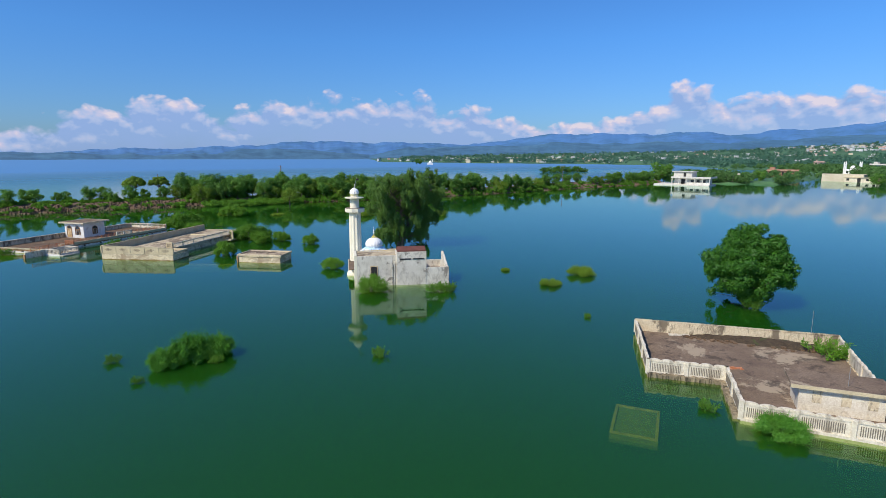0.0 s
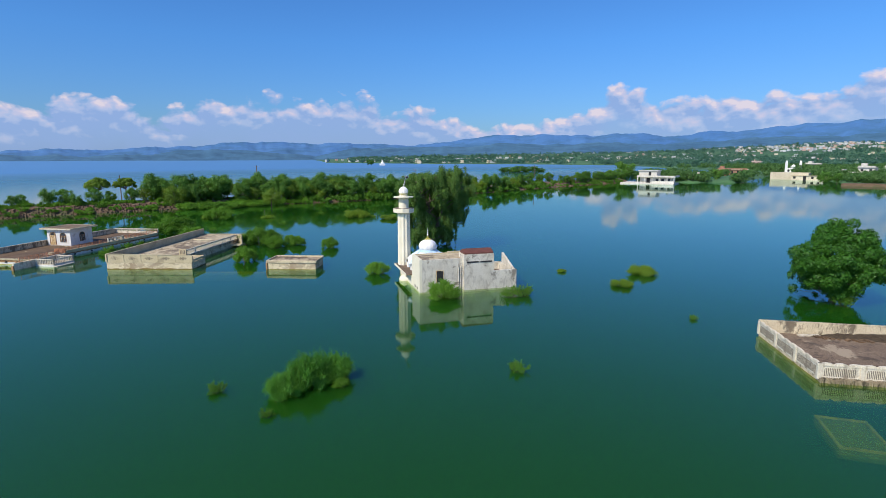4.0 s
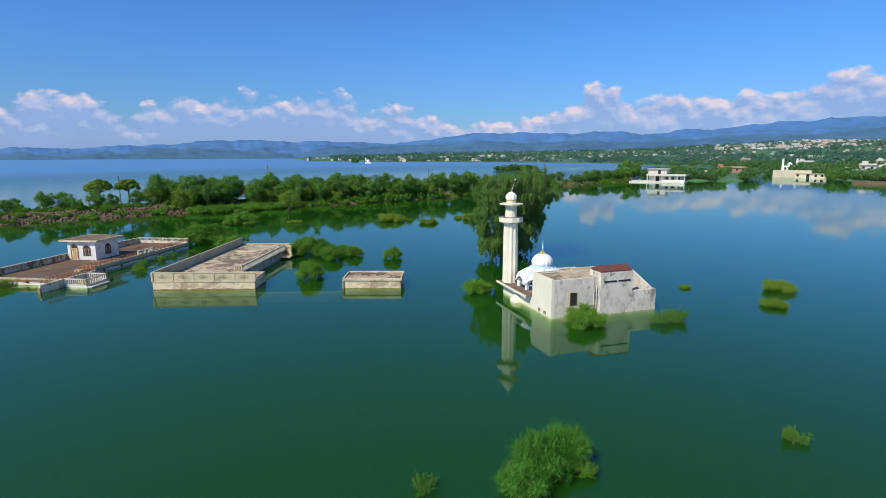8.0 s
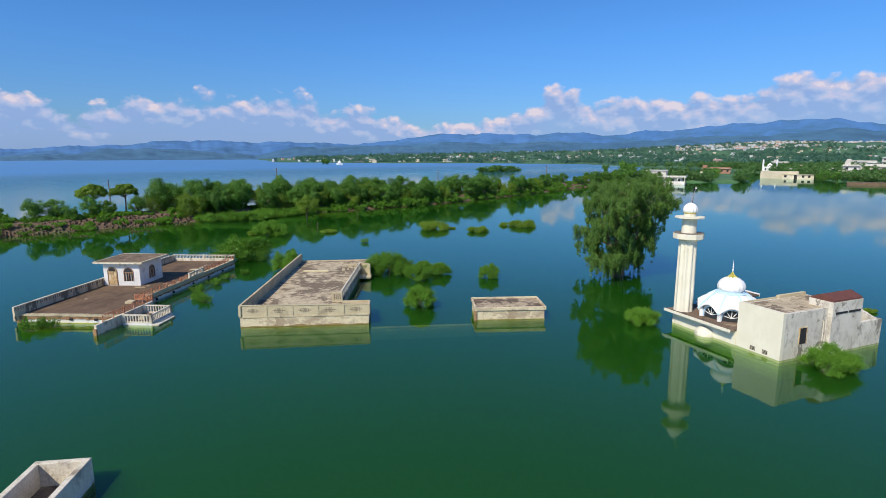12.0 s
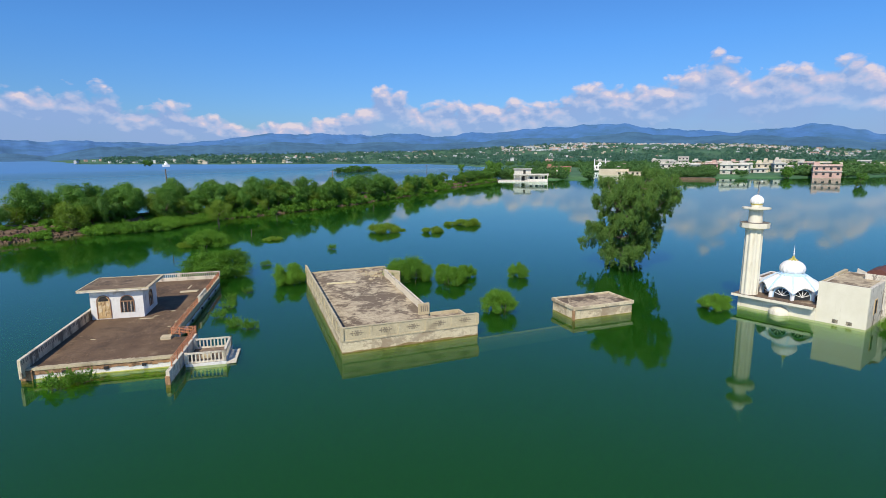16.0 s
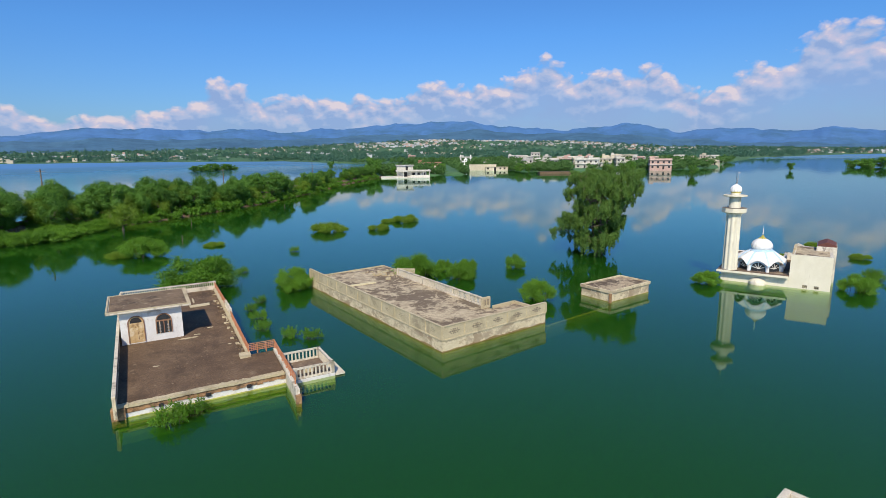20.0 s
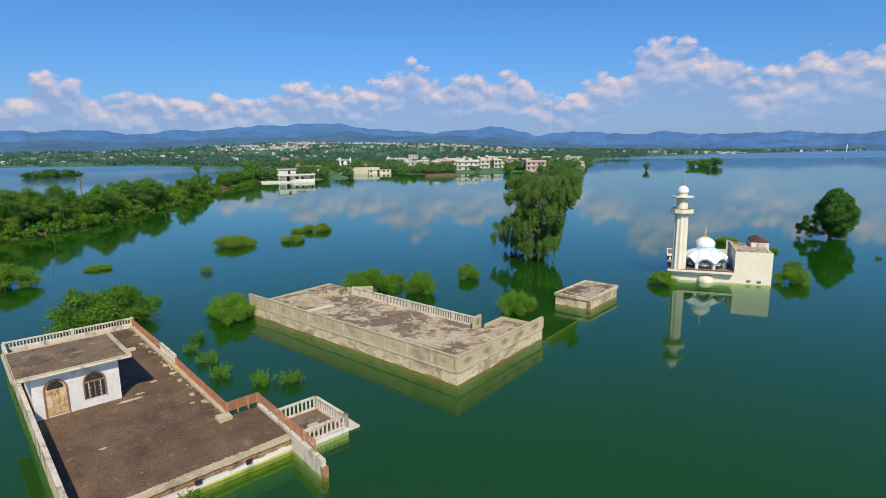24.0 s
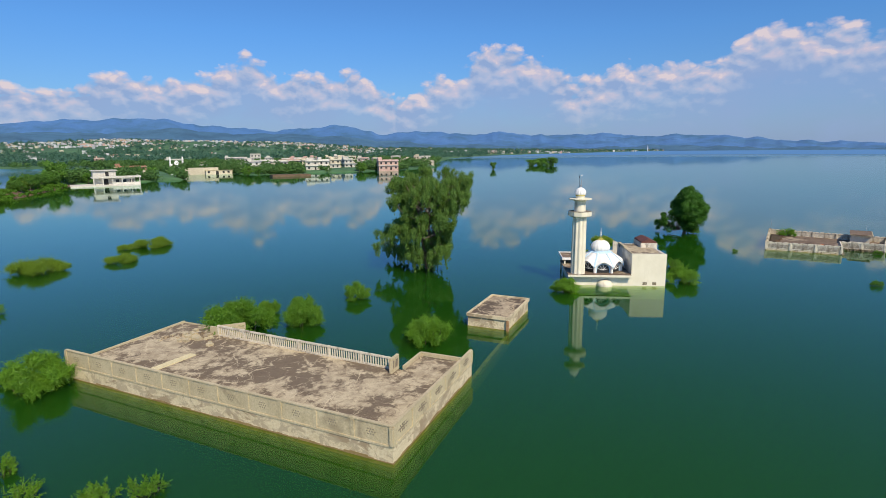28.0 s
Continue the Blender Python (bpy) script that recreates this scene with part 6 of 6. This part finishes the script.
    if s < 0.36 and o < 3 and VR.random() < 0.6:
        continue
    q = float(VR.uniform(1.0, 2.5))
    scrub_spots.append((p.x + w.x * o, p.y + w.y * o, q, q * float(VR.uniform(0.8, 1.2)), 0.0 if o < 1.5 else 1.4))
for k in range(150):
    s = 0.33 + 0.65 * (k + float(VR.uniform(0, 1))) / 150
    p, w = bank_at(s)
    o = float(VR.uniform(-0.4, 4.5))
    q = float(VR.uniform(1.0, 2.1)) * (1.15 if s < 0.6 else 0.9)
    if s < 0.5 and o < 2.5 and k % 3:
        continue
    scrub_spots.append((p.x + w.x * o, p.y + w.y * o, q, q * float(VR.uniform(0.9, 1.5)), max(0.0, o * 0.4 - 0.2)))
for k in range(46):
    s = float(VR.uniform(0.355, 0.44))
    p, w = bank_at(s)
    o = -float(VR.uniform(0, 1)) * float(np.interp(s, [0.35, 0.365, 0.38, 0.40, 0.44], [2, 7, 11, 7, 1]))
    q = float(VR.uniform(1.3, 3.0))
    scrub_spots.append((p.x + w.x * o, p.y + w.y * o, q, q * 1.1, 0.0))
for k in range(110):
    s = 0.06 + 0.31 * (k + float(VR.uniform(0, 1))) / 110
    p, w = bank_at(s)
    o = float(VR.uniform(3.0, 12.5)) if k % 3 else float(VR.uniform(-0.3, 3.0))
    q = float(VR.uniform(1.0, 2.0))
    scrub_spots.append((p.x + w.x * o, p.y + w.y * o, q, q * float(VR.uniform(0.8, 1.4)), float(np.interp(o, [0, 4, 13], [0.1, 1.6, 1.2]))))
# rounded bushes crowding the water's edge
for k in range(70):
    s = 0.36 + 0.42 * (k + float(VR.uniform(0, 1))) / 70
    p, w = bank_at(s)
    o = float(VR.uniform(-1.2, 2.2))
    q = float(VR.uniform(1.3, 2.6))
    scrub_spots.append((p.x + w.x * o, p.y + w.y * o, q, q * float(VR.uniform(1.0, 1.5)), max(0.0, o * 0.4 - 0.2)))
# left arm of the bank, thick with scrub
for k in range(60):
    s = float(VR.uniform(0.10, 0.36))
    p, w = bank_at(s)
    o = float(VR.uniform(4.0, 12.5))
    q = float(VR.uniform(0.9, 1.8))
    scrub_spots.append((p.x + w.x * o, p.y + w.y * o, q, q * float(VR.uniform(0.8, 1.3)), float(np.interp(o, [0, 4, 13], [0.1, 1.6, 1.2]))))
scrub_spots.sort(key=lambda v: math.hypot(v[0] + 20, v[1] - 20))
for x, y, q, qz, z in scrub_spots[:285]:
    put(shallow_scrub if z < 0.05 else bank_scrub, VR, x, y, q, qz, z, "", "scrub on the embankment")
far_scrub = []
for x, y, q, qz, z in scrub_spots[285:]:
    cs = VR.normal(size=(9, 3)) * [0.42 * q, 0.42 * q, 0.16 * qz] + [x, y, z + 0.35 * qz]
    far_scrub.append(leaf_quads(VR, cs, np.full(9, 0.3 * q), 700, 0.14 * q ** 0.5, 1.8, 0.4))
tagged(new("far_scrub", leaf_mesh("far_scrub", np.concatenate(far_scrub), M["leaf_bush"])), "green scrub thicket along the far embankment", "scrub", "", "stuff")
for k in range(34):
    s = 0.33 + 0.20 * (k + float(VR.uniform(0, 1))) / 34
    p, w = bank_at(s)
    o = float(VR.uniform(4.0, 12))
    put(bank_trees if k % 3 else bank_acacia, VR, p.x + w.x * o, p.y + w.y * o, float(VR.uniform(0.85, 1.3)), None, 1.2, "", "trees on the embankment")
for k in range(22):
    s = 0.08 + 0.24 * (k + float(VR.uniform(0, 1))) / 22
    p, w = bank_at(s)
    o = float(VR.uniform(4.5, 12))
    put(bank_trees, VR, p.x + w.x * o, p.y + w.y * o, float(VR.uniform(0.5, 0.8)), None, 1.4, "", "trees on the embankment")


for k in range(26):
    s = 0.345 + 0.42 * (k + float(VR.uniform(0, 1))) / 26
    p, w = bank_at(s)
    o = float(VR.uniform(0.5, 4.5))
    put(bank_trees if k % 4 else bank_acacia, VR, p.x + w.x * o, p.y + w.y * o, float(VR.uniform(0.7, 1.05)), float(VR.uniform(0.8, 1.1)), 0.4, "", "trees on the embankment")


def build_umbrella(x, y, s, seed):
    rng = np.random.default_rng(seed)
    ob = thing("umbrella_acacia", x, y, 3.0, 0, "flat-topped yellow-green acacia on the bank", "tree", "umbrella acacias")
    bm, cs, rs = bmesh.new(), [], []
    for k in range(70):
        a, q = rng.uniform(0, 2 * math.pi), math.sqrt(rng.random())
        cs.append((q * 2.9 * s * math.cos(a), q * 2.9 * s * math.sin(a), s * (5.5 - 1.5 * q * q - rng.uniform(0.0, 1.1))))
        rs.append(rng.uniform(0.6, 0.95) * s)
    limb(bm, (0, 0, -2.2), (0.2, 0, 2.4 * s), 0.2, 0.15, 8, 0.1, rng)
    for c in cs[:14]:
        limb(bm, (0.2, 0, 2.3 * s), c, 0.09, 0.025, 5, 0.2, rng)
    part("trunk", bm, M["bark"], ob)
    part("crown", leaf_mesh("crown", leaf_quads(rng, cs, rs, 22000, 0.12, 1.8, 0.3, flat=0.75), M["leaf_acacia"]), M["leaf_acacia"], ob)


build_umbrella(-54.4, 80.8, 0.96, 1)
build_umbrella(-50.6, 87.0, 0.92, 2)
build_umbrella(-86.0, 62.0, 1.0, 3)
drop_unused(bushes + flats + sprigs + bank_trees + bank_acacia + bank_scrub + shallow_scrub)


# ---- poles, and the sunken wall ----
def build_pole(x, y, top, arms):
    ob = thing("utility_pole", x, y, 0, 0, "thin dark utility pole standing in the lake", "pole", "utility poles")
    part("shaft", lathe(bmesh.new(), [(0.17, -2), (0.12, top)] if top > 2 else [(0.06, -2), (0.05, top)], 8), M["bark"], ob)
    if arms:
        part("crossarm", boxes((-0.8, 0.8, -0.05, 0.05, top - 0.5, top - 0.38)), M["metal"], ob)


for x, y, top, arms in ((-19.6, 107, 11.5, True), (28.0, 150.0, 9.5, True), (-62.0, 103.0, 8.5, False), (83.0, 205.0, 10.0, True), (3.5, 88.0, 1.2, False), (31.0, 108.0, 1.0, False), (52.0, 139.0, 1.0, False), (-3.0, 66.0, 1.2, False)):
    build_pole(x, y, top, arms)
sw = thing("sunken_wall", 0, 0, 0, 0, "pale garden wall just below the water", "wall")
part("wall", seg(bmesh.new(), (11.2, 0.12), (20.3, 0.3), 0.24, -1.6, -0.35), M["algae"], sw)


# ---- village and town on the far shore ----
def land_z(x, y):
    dx, dy = x - ORIGIN[0], y - ORIGIN[1]
    return float(max(0.0, land_height(np.array(math.degrees(math.atan2(dx, dy))), np.array(math.hypot(dx, dy)))))


M["wall_white"] = material("whitewashed_wall", ((0.48, 0.45, 0.39), (0.62, 0.59, 0.52)), 0.3, 0.85, 0.0, 2, (0.45, 0.40, 0.34), 0.12, (0.58, 0.75), per_object=0.2)
M["wall_cream"] = material("cream_house_wall", ((0.50, 0.43, 0.31), (0.62, 0.55, 0.41)), 0.3, 0.85, 0.0, 2, (0.42, 0.34, 0.25), 0.12, (0.58, 0.75), per_object=0.2)
M["wall_pale"] = material("pale_grey_house_wall", ((0.46, 0.47, 0.48), (0.62, 0.62, 0.60)), 0.02, 0.85, 0.0, 2, (0.36, 0.36, 0.38), 0.02, (0.5, 0.6))
M["wall_pink"] = material("pink_house_wall", ((0.46, 0.29, 0.24), (0.56, 0.38, 0.32)), 0.3, 0.85, 0.0, 2, per_object=0.2)
M["wall_brick"] = material("raw_brick_wall", ((0.26, 0.13, 0.085), (0.36, 0.20, 0.13)), 0.3, 0.9, 0.0, 2, per_object=0.2)


def build_house(x, y, rz, w, d, storeys, mat, label, seed, z=None, upper=0.0):
    """A flat-roofed village house: storeys, roof slabs with an edge, windows and a door on the side to the lake."""
    rng = random.Random(seed)
    ob = thing("village_house", x, y, land_z(x, y) if z is None else z, rz, label, "house", "village houses")
    for s in range(storeys):
        k = 1.0 if s == 0 else (1.0 - upper)
        x0, x1 = -w / 2, -w / 2 + w * k
        z0 = s * 3.2
        part("wall", boxes((x0, x1, -d / 2, d / 2, z0 - (2.0 if s == 0 else 0), z0 + 3.0)), mat, ob)
        part("roof", boxes((x0 - 0.5, x1 + 0.5, -d / 2 - 0.9, d / 2 + 0.4, z0 + 3.001, z0 + 3.2)), M["wall_white"] if mat != M["wall_brick"] else M["concrete"], ob)
        n = max(2, int((x1 - x0) / 3.2))
        for i in range(n):
            cx = x0 + (x1 - x0) * (i + 0.5) / n
            if s == 0 and i == n // 2:
                part("door", boxes((cx - 0.6, cx + 0.6, -d / 2 - 0.05, -d / 2 + 0.02, z0, z0 + 2.2)), M["dark"], ob)
            else:
                part("window", boxes((cx - 0.65, cx + 0.65, -d / 2 - 0.05, -d / 2 + 0.02, z0 + 0.9, z0 + 2.2)), M["glass"], ob)
        for i in range(2):
            cy = -d / 4 + i * d / 2
            part("window", boxes((x0 - 0.05, x0 + 0.02, cy - 0.6, cy + 0.6, z0 + 0.9, z0 + 2.2)), M["glass"], ob)
    zt = storeys * 3.2
    part("parapet", boxes((-w / 2, -w / 2 + w * (1 - upper if storeys > 1 else 1), -d / 2, -d / 2 + 0.2, zt, zt + 0.8)), mat, ob)
    if rng.random() < 0.5:
        part("stair_head", boxes((-w / 2 + 0.5, -w / 2 + 3.5, d / 2 - 3.5, d / 2 - 0.3, zt, zt + 2.2)), mat, ob)
    return ob


def build_shore_house():
    ob = thing("lakeside_house", 148.6, 221.5, 0, -31.5, "white flooded two-storey house with verandas at the shore", "house")
    ob.matrix_basis = ob.matrix_basis @ Matrix.Scale(1.08, 4)
    part("plinth", boxes((-15, 9.5, -6.5, 7, -2, 0.55)), M["wall_white"], ob, "pale flooded terrace slab")
    part("wall", boxes((-6.5, 8.0, -3.2, 6, 0.55, 3.3)), M["wall_white"], ob)
    part("roof", boxes((-7.5, 10.0, -5.6, 6.6, 3.301, 3.62)), M["wall_white"], ob, "broad overhanging roof slab")
    part("parapet", boxes((-7.4, 9.9, -5.5, -5.3, 3.621, 4.1), (9.7, 9.9, -5.29, 6.5, 3.621, 4.1)), M["wall_white"], ob)
    part("upper_room", boxes((-7.0, 1.2, -3.0, 5, 3.62, 6.2)), M["wall_white"], ob)
    part("upper_roof", boxes((-7.6, 1.8, -3.7, 5.6, 6.201, 6.45)), M["wall_white"], ob)
    part("door", boxes((-2.6, -1.4, -3.06, -2.95, 3.7, 5.8)), M["dark"], ob)
    part("door", boxes((-3.4, -1.8, -3.26, -3.15, 0.6, 2.9)), M["dark"], ob)
    for x in (0.8, 3.4, 6.0):
        part("window", boxes((x, x + 1.3, -3.26, -3.15, 1.3, 2.6)), M["glass"], ob)
    for x in (-7.0, -3.8, -0.4, 3.0, 6.4, 9.4):
        part("column", boxes((x - 0.18, x + 0.18, -5.4, -5.04, 0.55, 3.3)), M["wall_white"], ob)
    part("low_wall", boxes((-0.3, 9.4, -5.3, -5.15, 0.55, 1.5)), M["wall_white"], ob)


build_shore_house()
ruin = thing("ruined_compound", 253, 272, 0, -40, "cream roofless compound walls standing in the water", "building")
part("wall", boxes((-14, 6, -4, -3.6, -2, 4.4), (-14, -13.6, -3.59, 6, -2, 4.4), (5.6, 6, -3.59, 6, -2, 4.0), (-13.59, 5.59, 5.6, 6, -2, 4.2)), M["wall_cream"], ruin)
part("front_block", boxes((-2, 14, -9, -4.01, -2, 2.5)), M["wall_cream"], ruin)
part("block_roof", boxes((-2.4, 14.4, -9.4, -3.98, 2.501, 2.7)), M["concrete"], ruin)
part("doorway", boxes((4, 5.6, -9.06, -8.9, 0, 2.4)), M["dark"], ruin)
for x in (-1, 8, 11):
    part("window", boxes((x, x + 1.3, -9.06, -8.9, 0.9, 2.2)), M["dark"], ruin)
plat = thing("flooded_roof", 240, 195, 0, -40, "brown flat roof just above the lake", "roof")
part("slab", boxes((-11, 11, -5, 5, -1.5, 1.1)), M["rubble"], plat)
part("covering", boxes((-10.6, 10.6, -4.6, 4.6, 1.0, 1.2)), M["roof_mud"], plat)
tower = thing("ruined_gate", 174, 240, 0, -35, "broken yellowish gate pillars at the shore", "gate")
for x, hh in ((-4.5, 5.2), (-1.5, 4.0), (1.5, 4.4), (4.5, 5.6)):
    part("pillar", boxes((x - 0.6, x + 0.6, -0.6, 0.6, -2, hh), bevel=0.1), M["wall_cream"], tower)
part("beam", boxes((-5.2, 5.2, -0.5, 0.5, 2.2, 2.7)), M["wall_cream"], tower)


def build_village_mosque():
    x, y = 297, 350
    ob = thing("village_mosque", x, y, land_z(x, y) + 1.0, -38, "small white mosque with four slim minarets", "mosque")
    ob.matrix_basis = ob.matrix_basis @ Matrix.Scale(0.64, 4)
    part("hall", boxes((-7, 7, -5, 5, -2, 5)), M["white"], ob)
    part("dome", lathe(bmesh.new(), [(2.6, 4.9), (2.9, 6), (2.4, 7.4), (1.2, 8.4), (0.1, 9.2)], 16), M["white"], ob)
    for u, v in ((-7, -5), (7, -5), (-7, 5), (7, 5)):
        part("minaret", lathe(bmesh.new(), [(0.8, -1), (0.7, 10), (1.0, 10.2), (0.7, 10.6), (0.6, 12), (0.05, 14)], 10, u, v), M["white"], ob)
    for u in (-4, 0, 4):
        p = part("window", arch_bm(1.8, 3.0, 0.1, -0.06), M["glass"], ob)
        p.matrix_basis = pose(u, -5, 0.6)


build_village_mosque()
HR = random.Random(3)
walls = ["wall_white", "wall_cream", "wall_white", "wall_pink", "wall_white"]
words = {"wall_white": "whitewashed flat-roofed village house", "wall_cream": "cream plastered flat-roofed village house", "wall_pink": "pinkish plastered village house with roof slabs", "wall_brick": "bare red-brown brick village house"}
build_house(326, 177, -52, 14, 10, 2, M["wall_pink"], "pink two-storey house at the water's edge", 1, 0.9)
build_house(447, 297, -52, 22, 12, 2, M["wall_cream"], "large cream two-storey village house", 2, None, 0.25)
build_house(245, 335, -33, 19, 9, 1, M["wall_brick"], words["wall_brick"], 4, 1.6)
build_house(390, 566, -33, 16, 10, 2, M["wall_pink"], words["wall_pink"], 3, 2.0, 0.4)
build_house(449, 402, -45, 16, 10, 3, M["wall_white"], "white three-storey village house with roof slabs", 6, 1.8, 0.35)
build_house(430, 415, -45, 22, 9, 2, M["wall_white"], words["wall_white"], 7, 1.8)
build_house(452, 350, -50, 17, 9, 1, M["wall_cream"], words["wall_cream"], 8, 1.8)
build_house(500, 330, -52, 16, 9, 2, M["wall_white"], words["wall_white"], 9, 2.2, 0.3)
build_house(478, 306, -54, 15, 9, 2, M["wall_cream"], words["wall_cream"], 10, 2.0)
build_house(540, 262, -61, 13, 8, 1, M["wall_cream"], "small yellow-walled village house by the shore", 11, 1.2)
build_house(455, 212, -60, 13, 9, 1, M["wall_cream"], words["wall_cream"], 5)
for k in range(46):
    for _ in range(40):
        az, r = HR.uniform(37, 63), HR.uniform(372, 640)
        x, y = place(az, r)
        if land_height(np.array(az), np.array(r)) > 0.6 and r > float(np.interp(az, SHORE_AZ, SHORE_R)) + 34:
            break
    mt = HR.choice(walls)
    build_house(float(x), float(y), -az + HR.uniform(-18, 18), HR.uniform(9, 17), HR.uniform(7, 11), HR.choice((1, 1, 2, 2)), M[mt], words[mt], 20 + k, None, HR.choice((0.0, 0.3, 0.5)))
for k in range(26):
    az = HR.uniform(42, 62)
    r = float(np.interp(az, SHORE_AZ, SHORE_R)) + HR.uniform(28, 150)
    x, y = place(az, r)
    mt = HR.choice(("wall_cream", "wall_white", "wall_cream"))
    build_house(float(x), float(y), -az + HR.uniform(-12, 12), HR.uniform(7, 11), HR.uniform(6, 8), 1 + (k % 4 == 0), M[mt], words[mt], 90 + k)


def build_town():
    """Hundreds of small far houses, too many to count: plain blocks with roof slabs, joined."""
    rng = np.random.default_rng(21)
    cube = np.array([(x, y, z) for x in (-0.5, 0.5) for y in (-0.5, 0.5) for z in (0, 1)], float)
    faces = np.array([(0, 1, 3, 2), (4, 6, 7, 5), (0, 4, 5, 1), (2, 3, 7, 6), (0, 2, 6, 4), (1, 5, 7, 3)])
    sets = {"wall_pale": [], "wall_cream": [], "wall_pink": []}
    keys = ["wall_pale", "wall_pale", "wall_cream", "wall_pale", "wall_pink", "wall_pale"]
    spots = []
    for az0, az1, r0, r1, n in ((28, 54, 2000, 2750, 700), (-12, 30, 1120, 1900, 190), (16, 44, 1300, 2100, 130), (50, 72, 1500, 2600, 420), (70, 92, 1500, 2900, 260), (-10, 12, 1300, 2300, 60), (-44, -14, 4000, 4400, 60), (12, 60, 2400, 3000, 110)):
        while n > 0:
            a, r = rng.uniform(az0, az1), rng.uniform(r0, r1)
            if noise.noise(Vector((a / 4, r / 220, 0.3))) < -0.05 + rng.normal() * 0.2:
                continue
            h = float(land_height(np.array(a), np.array(r)))
            if h < 0.5:
                continue
            spots.append((a, r, h))
            n -= 1
    for i, (a, r, h) in enumerate(spots):
        x, y = place(a, r)
        w, d, t = rng.uniform(5, 11), rng.uniform(5, 8), rng.choice([3.0, 3.4, 4.2, 6.2])
        th = rng.uniform(0, math.pi)
        c = cube * [w, d, t + 3]
        q = np.stack([c[:, 0] * math.cos(th) - c[:, 1] * math.sin(th) + x, c[:, 0] * math.sin(th) + c[:, 1] * math.cos(th) + y, c[:, 2] + h - 3], 1)
        sets[keys[i % 6]].append(q)
    for key, rows in sets.items():
        f = np.concatenate([faces + 8 * i for i in range(len(rows))])
        tagged(new("town_houses", np_mesh("town_houses", np.concatenate(rows), f, M[key])), "dense hillside town of small pale houses", "houses", "", "stuff")


build_town()


# azimuth, half-angle and distance of the buildings that stand free at the shore
CLEAR = [(29.3, 3.6, 322), (39.0, 2.2, 402), (45.2, 2.6, 352), (35.0, 1.0, 332), (55.5, 1.8, 396), (52.0, 1.8, 450), (34.5, 1.2, 580)]


def build_far_woods():
    """Trees of the plain and the far shores, past counting: leafy clumps, joined."""
    rng = np.random.default_rng(31)
    out, hazy = [], []
    zones = ((37, 66, 345, 700, 1300, 4.8), (38, 62, 340, 400, 260, 3.6), (30, 37, 316, 345, 200, 3.2), (36, 42, 390, 440, 160, 3.6), (40, 50, 360, 392, 240, 3.4), (50, 63, 372, 425, 260, 3.0), (44, 64, 366, 420, 260, 2.4), (25.5, 34, 312, 360, 120, 4.8), (31, 42, 325, 660, 900, 4.6), (26, 40, 620, 1000, 260, 5), (-14, 28, 900, 1500, 900, 7), (20, 64, 700, 1700, 2200, 7), (62, 96, 900, 2900, 1400, 8), (-10, 70, 1500, 2600, 2200, 9))
    for az0, az1, r0, r1, n, size in zones:
        k = tries = 0
        while k < n and tries < n * 30:
            tries += 1
            a, r = rng.uniform(az0, az1), rng.uniform(r0, r1)
            if noise.noise(Vector((a / 3, r / 150, 4.3))) < -0.12 + rng.normal() * 0.15:
                continue
            h = float(land_height(np.array(a), np.array(r)))
            if h < 0.15:
                continue
            if any(abs(a - b) < half and r < far for b, half, far in CLEAR):
                continue
            k += 1
            x, y = place(a, r)
            s = size * rng.uniform(0.55, 1.25)
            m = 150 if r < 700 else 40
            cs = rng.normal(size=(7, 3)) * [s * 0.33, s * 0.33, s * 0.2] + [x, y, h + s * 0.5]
            # trees past 700 m take the leaves with haze in their colour
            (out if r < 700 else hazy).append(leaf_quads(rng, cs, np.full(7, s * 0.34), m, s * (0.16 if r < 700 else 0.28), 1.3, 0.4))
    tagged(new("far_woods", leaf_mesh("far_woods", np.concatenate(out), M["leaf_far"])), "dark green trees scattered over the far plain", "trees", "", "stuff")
    tagged(new("distant_woods", leaf_mesh("distant_woods", np.concatenate(hazy), M["leaf_haze"])), "green woods on the distant plain, haze put into the leaf colour", "trees", "", "stuff")


build_far_woods()
far_trees = [make_tree("tree", 130 + k, 7.0, 7.4, 0.2, 1800, 0.34, M["leaf_tree"], "round green tree at the flooded shore", clumps=24, r=(0.24, 0.4)) for k in range(2)]
VR = np.random.default_rng(14)
for x, y, s in ((138, 247, 1.8), (143, 251, 1.5), (238, 225, 1.0), (242, 221, 0.8), (304, 184, 1.05), (309, 190, 1.0), (262, 120, 0.85), (246, 112, 0.45), (466, 96, 1.4), (474, 90, 1.5), (480, 100, 1.3), (458, 104, 1.2), (185, 393, 1.0),
                (88, 436, 1.0), (95, 440, 1.2), (103, 446, 1.25), (111, 452, 1.2), (119, 458, 1.1), (126, 466, 0.9), (150, 240, 0.8), (158, 246, 1.0), (166, 252, 0.9), (186, 250, 0.9), (196, 254, 1.0), (366, 110, 0.8), (394, 76, 0.6), (-110, 918, 1.6), (-116, 924, 1.4)):
    low = 80 < x < 130 and y > 430 or 450 < x < 485
    put(far_trees, VR, x, y, s * (1.5 if low else 1.0), s * (0.85 if low else 1.0), -1.4 if low else -0.2, "", "trees at the flooded shore")
drop_unused(far_trees)
hut = thing("lake_shrine", -82, 860, 0, 20, "small white domed shrine standing in the lake", "shrine")
part("base", boxes((-4, 4, -4, 4, -1, 3.2)), M["white"], hut)
part("dome", lathe(bmesh.new(), [(2.6, 3.1), (2.8, 4.2), (2.0, 5.6), (0.6, 6.6), (0.1, 8.2)], 14), M["white"], hut)
far_min = thing("far_minaret", 2420, 85, 0, 0, "slim white minaret on the far shore", "minaret")
part("shaft", lathe(bmesh.new(), [(1.8, -2), (1.5, 16), (2.4, 16.5), (1.5, 17), (1.2, 21), (0.1, 25)], 10), M["white"], far_min)
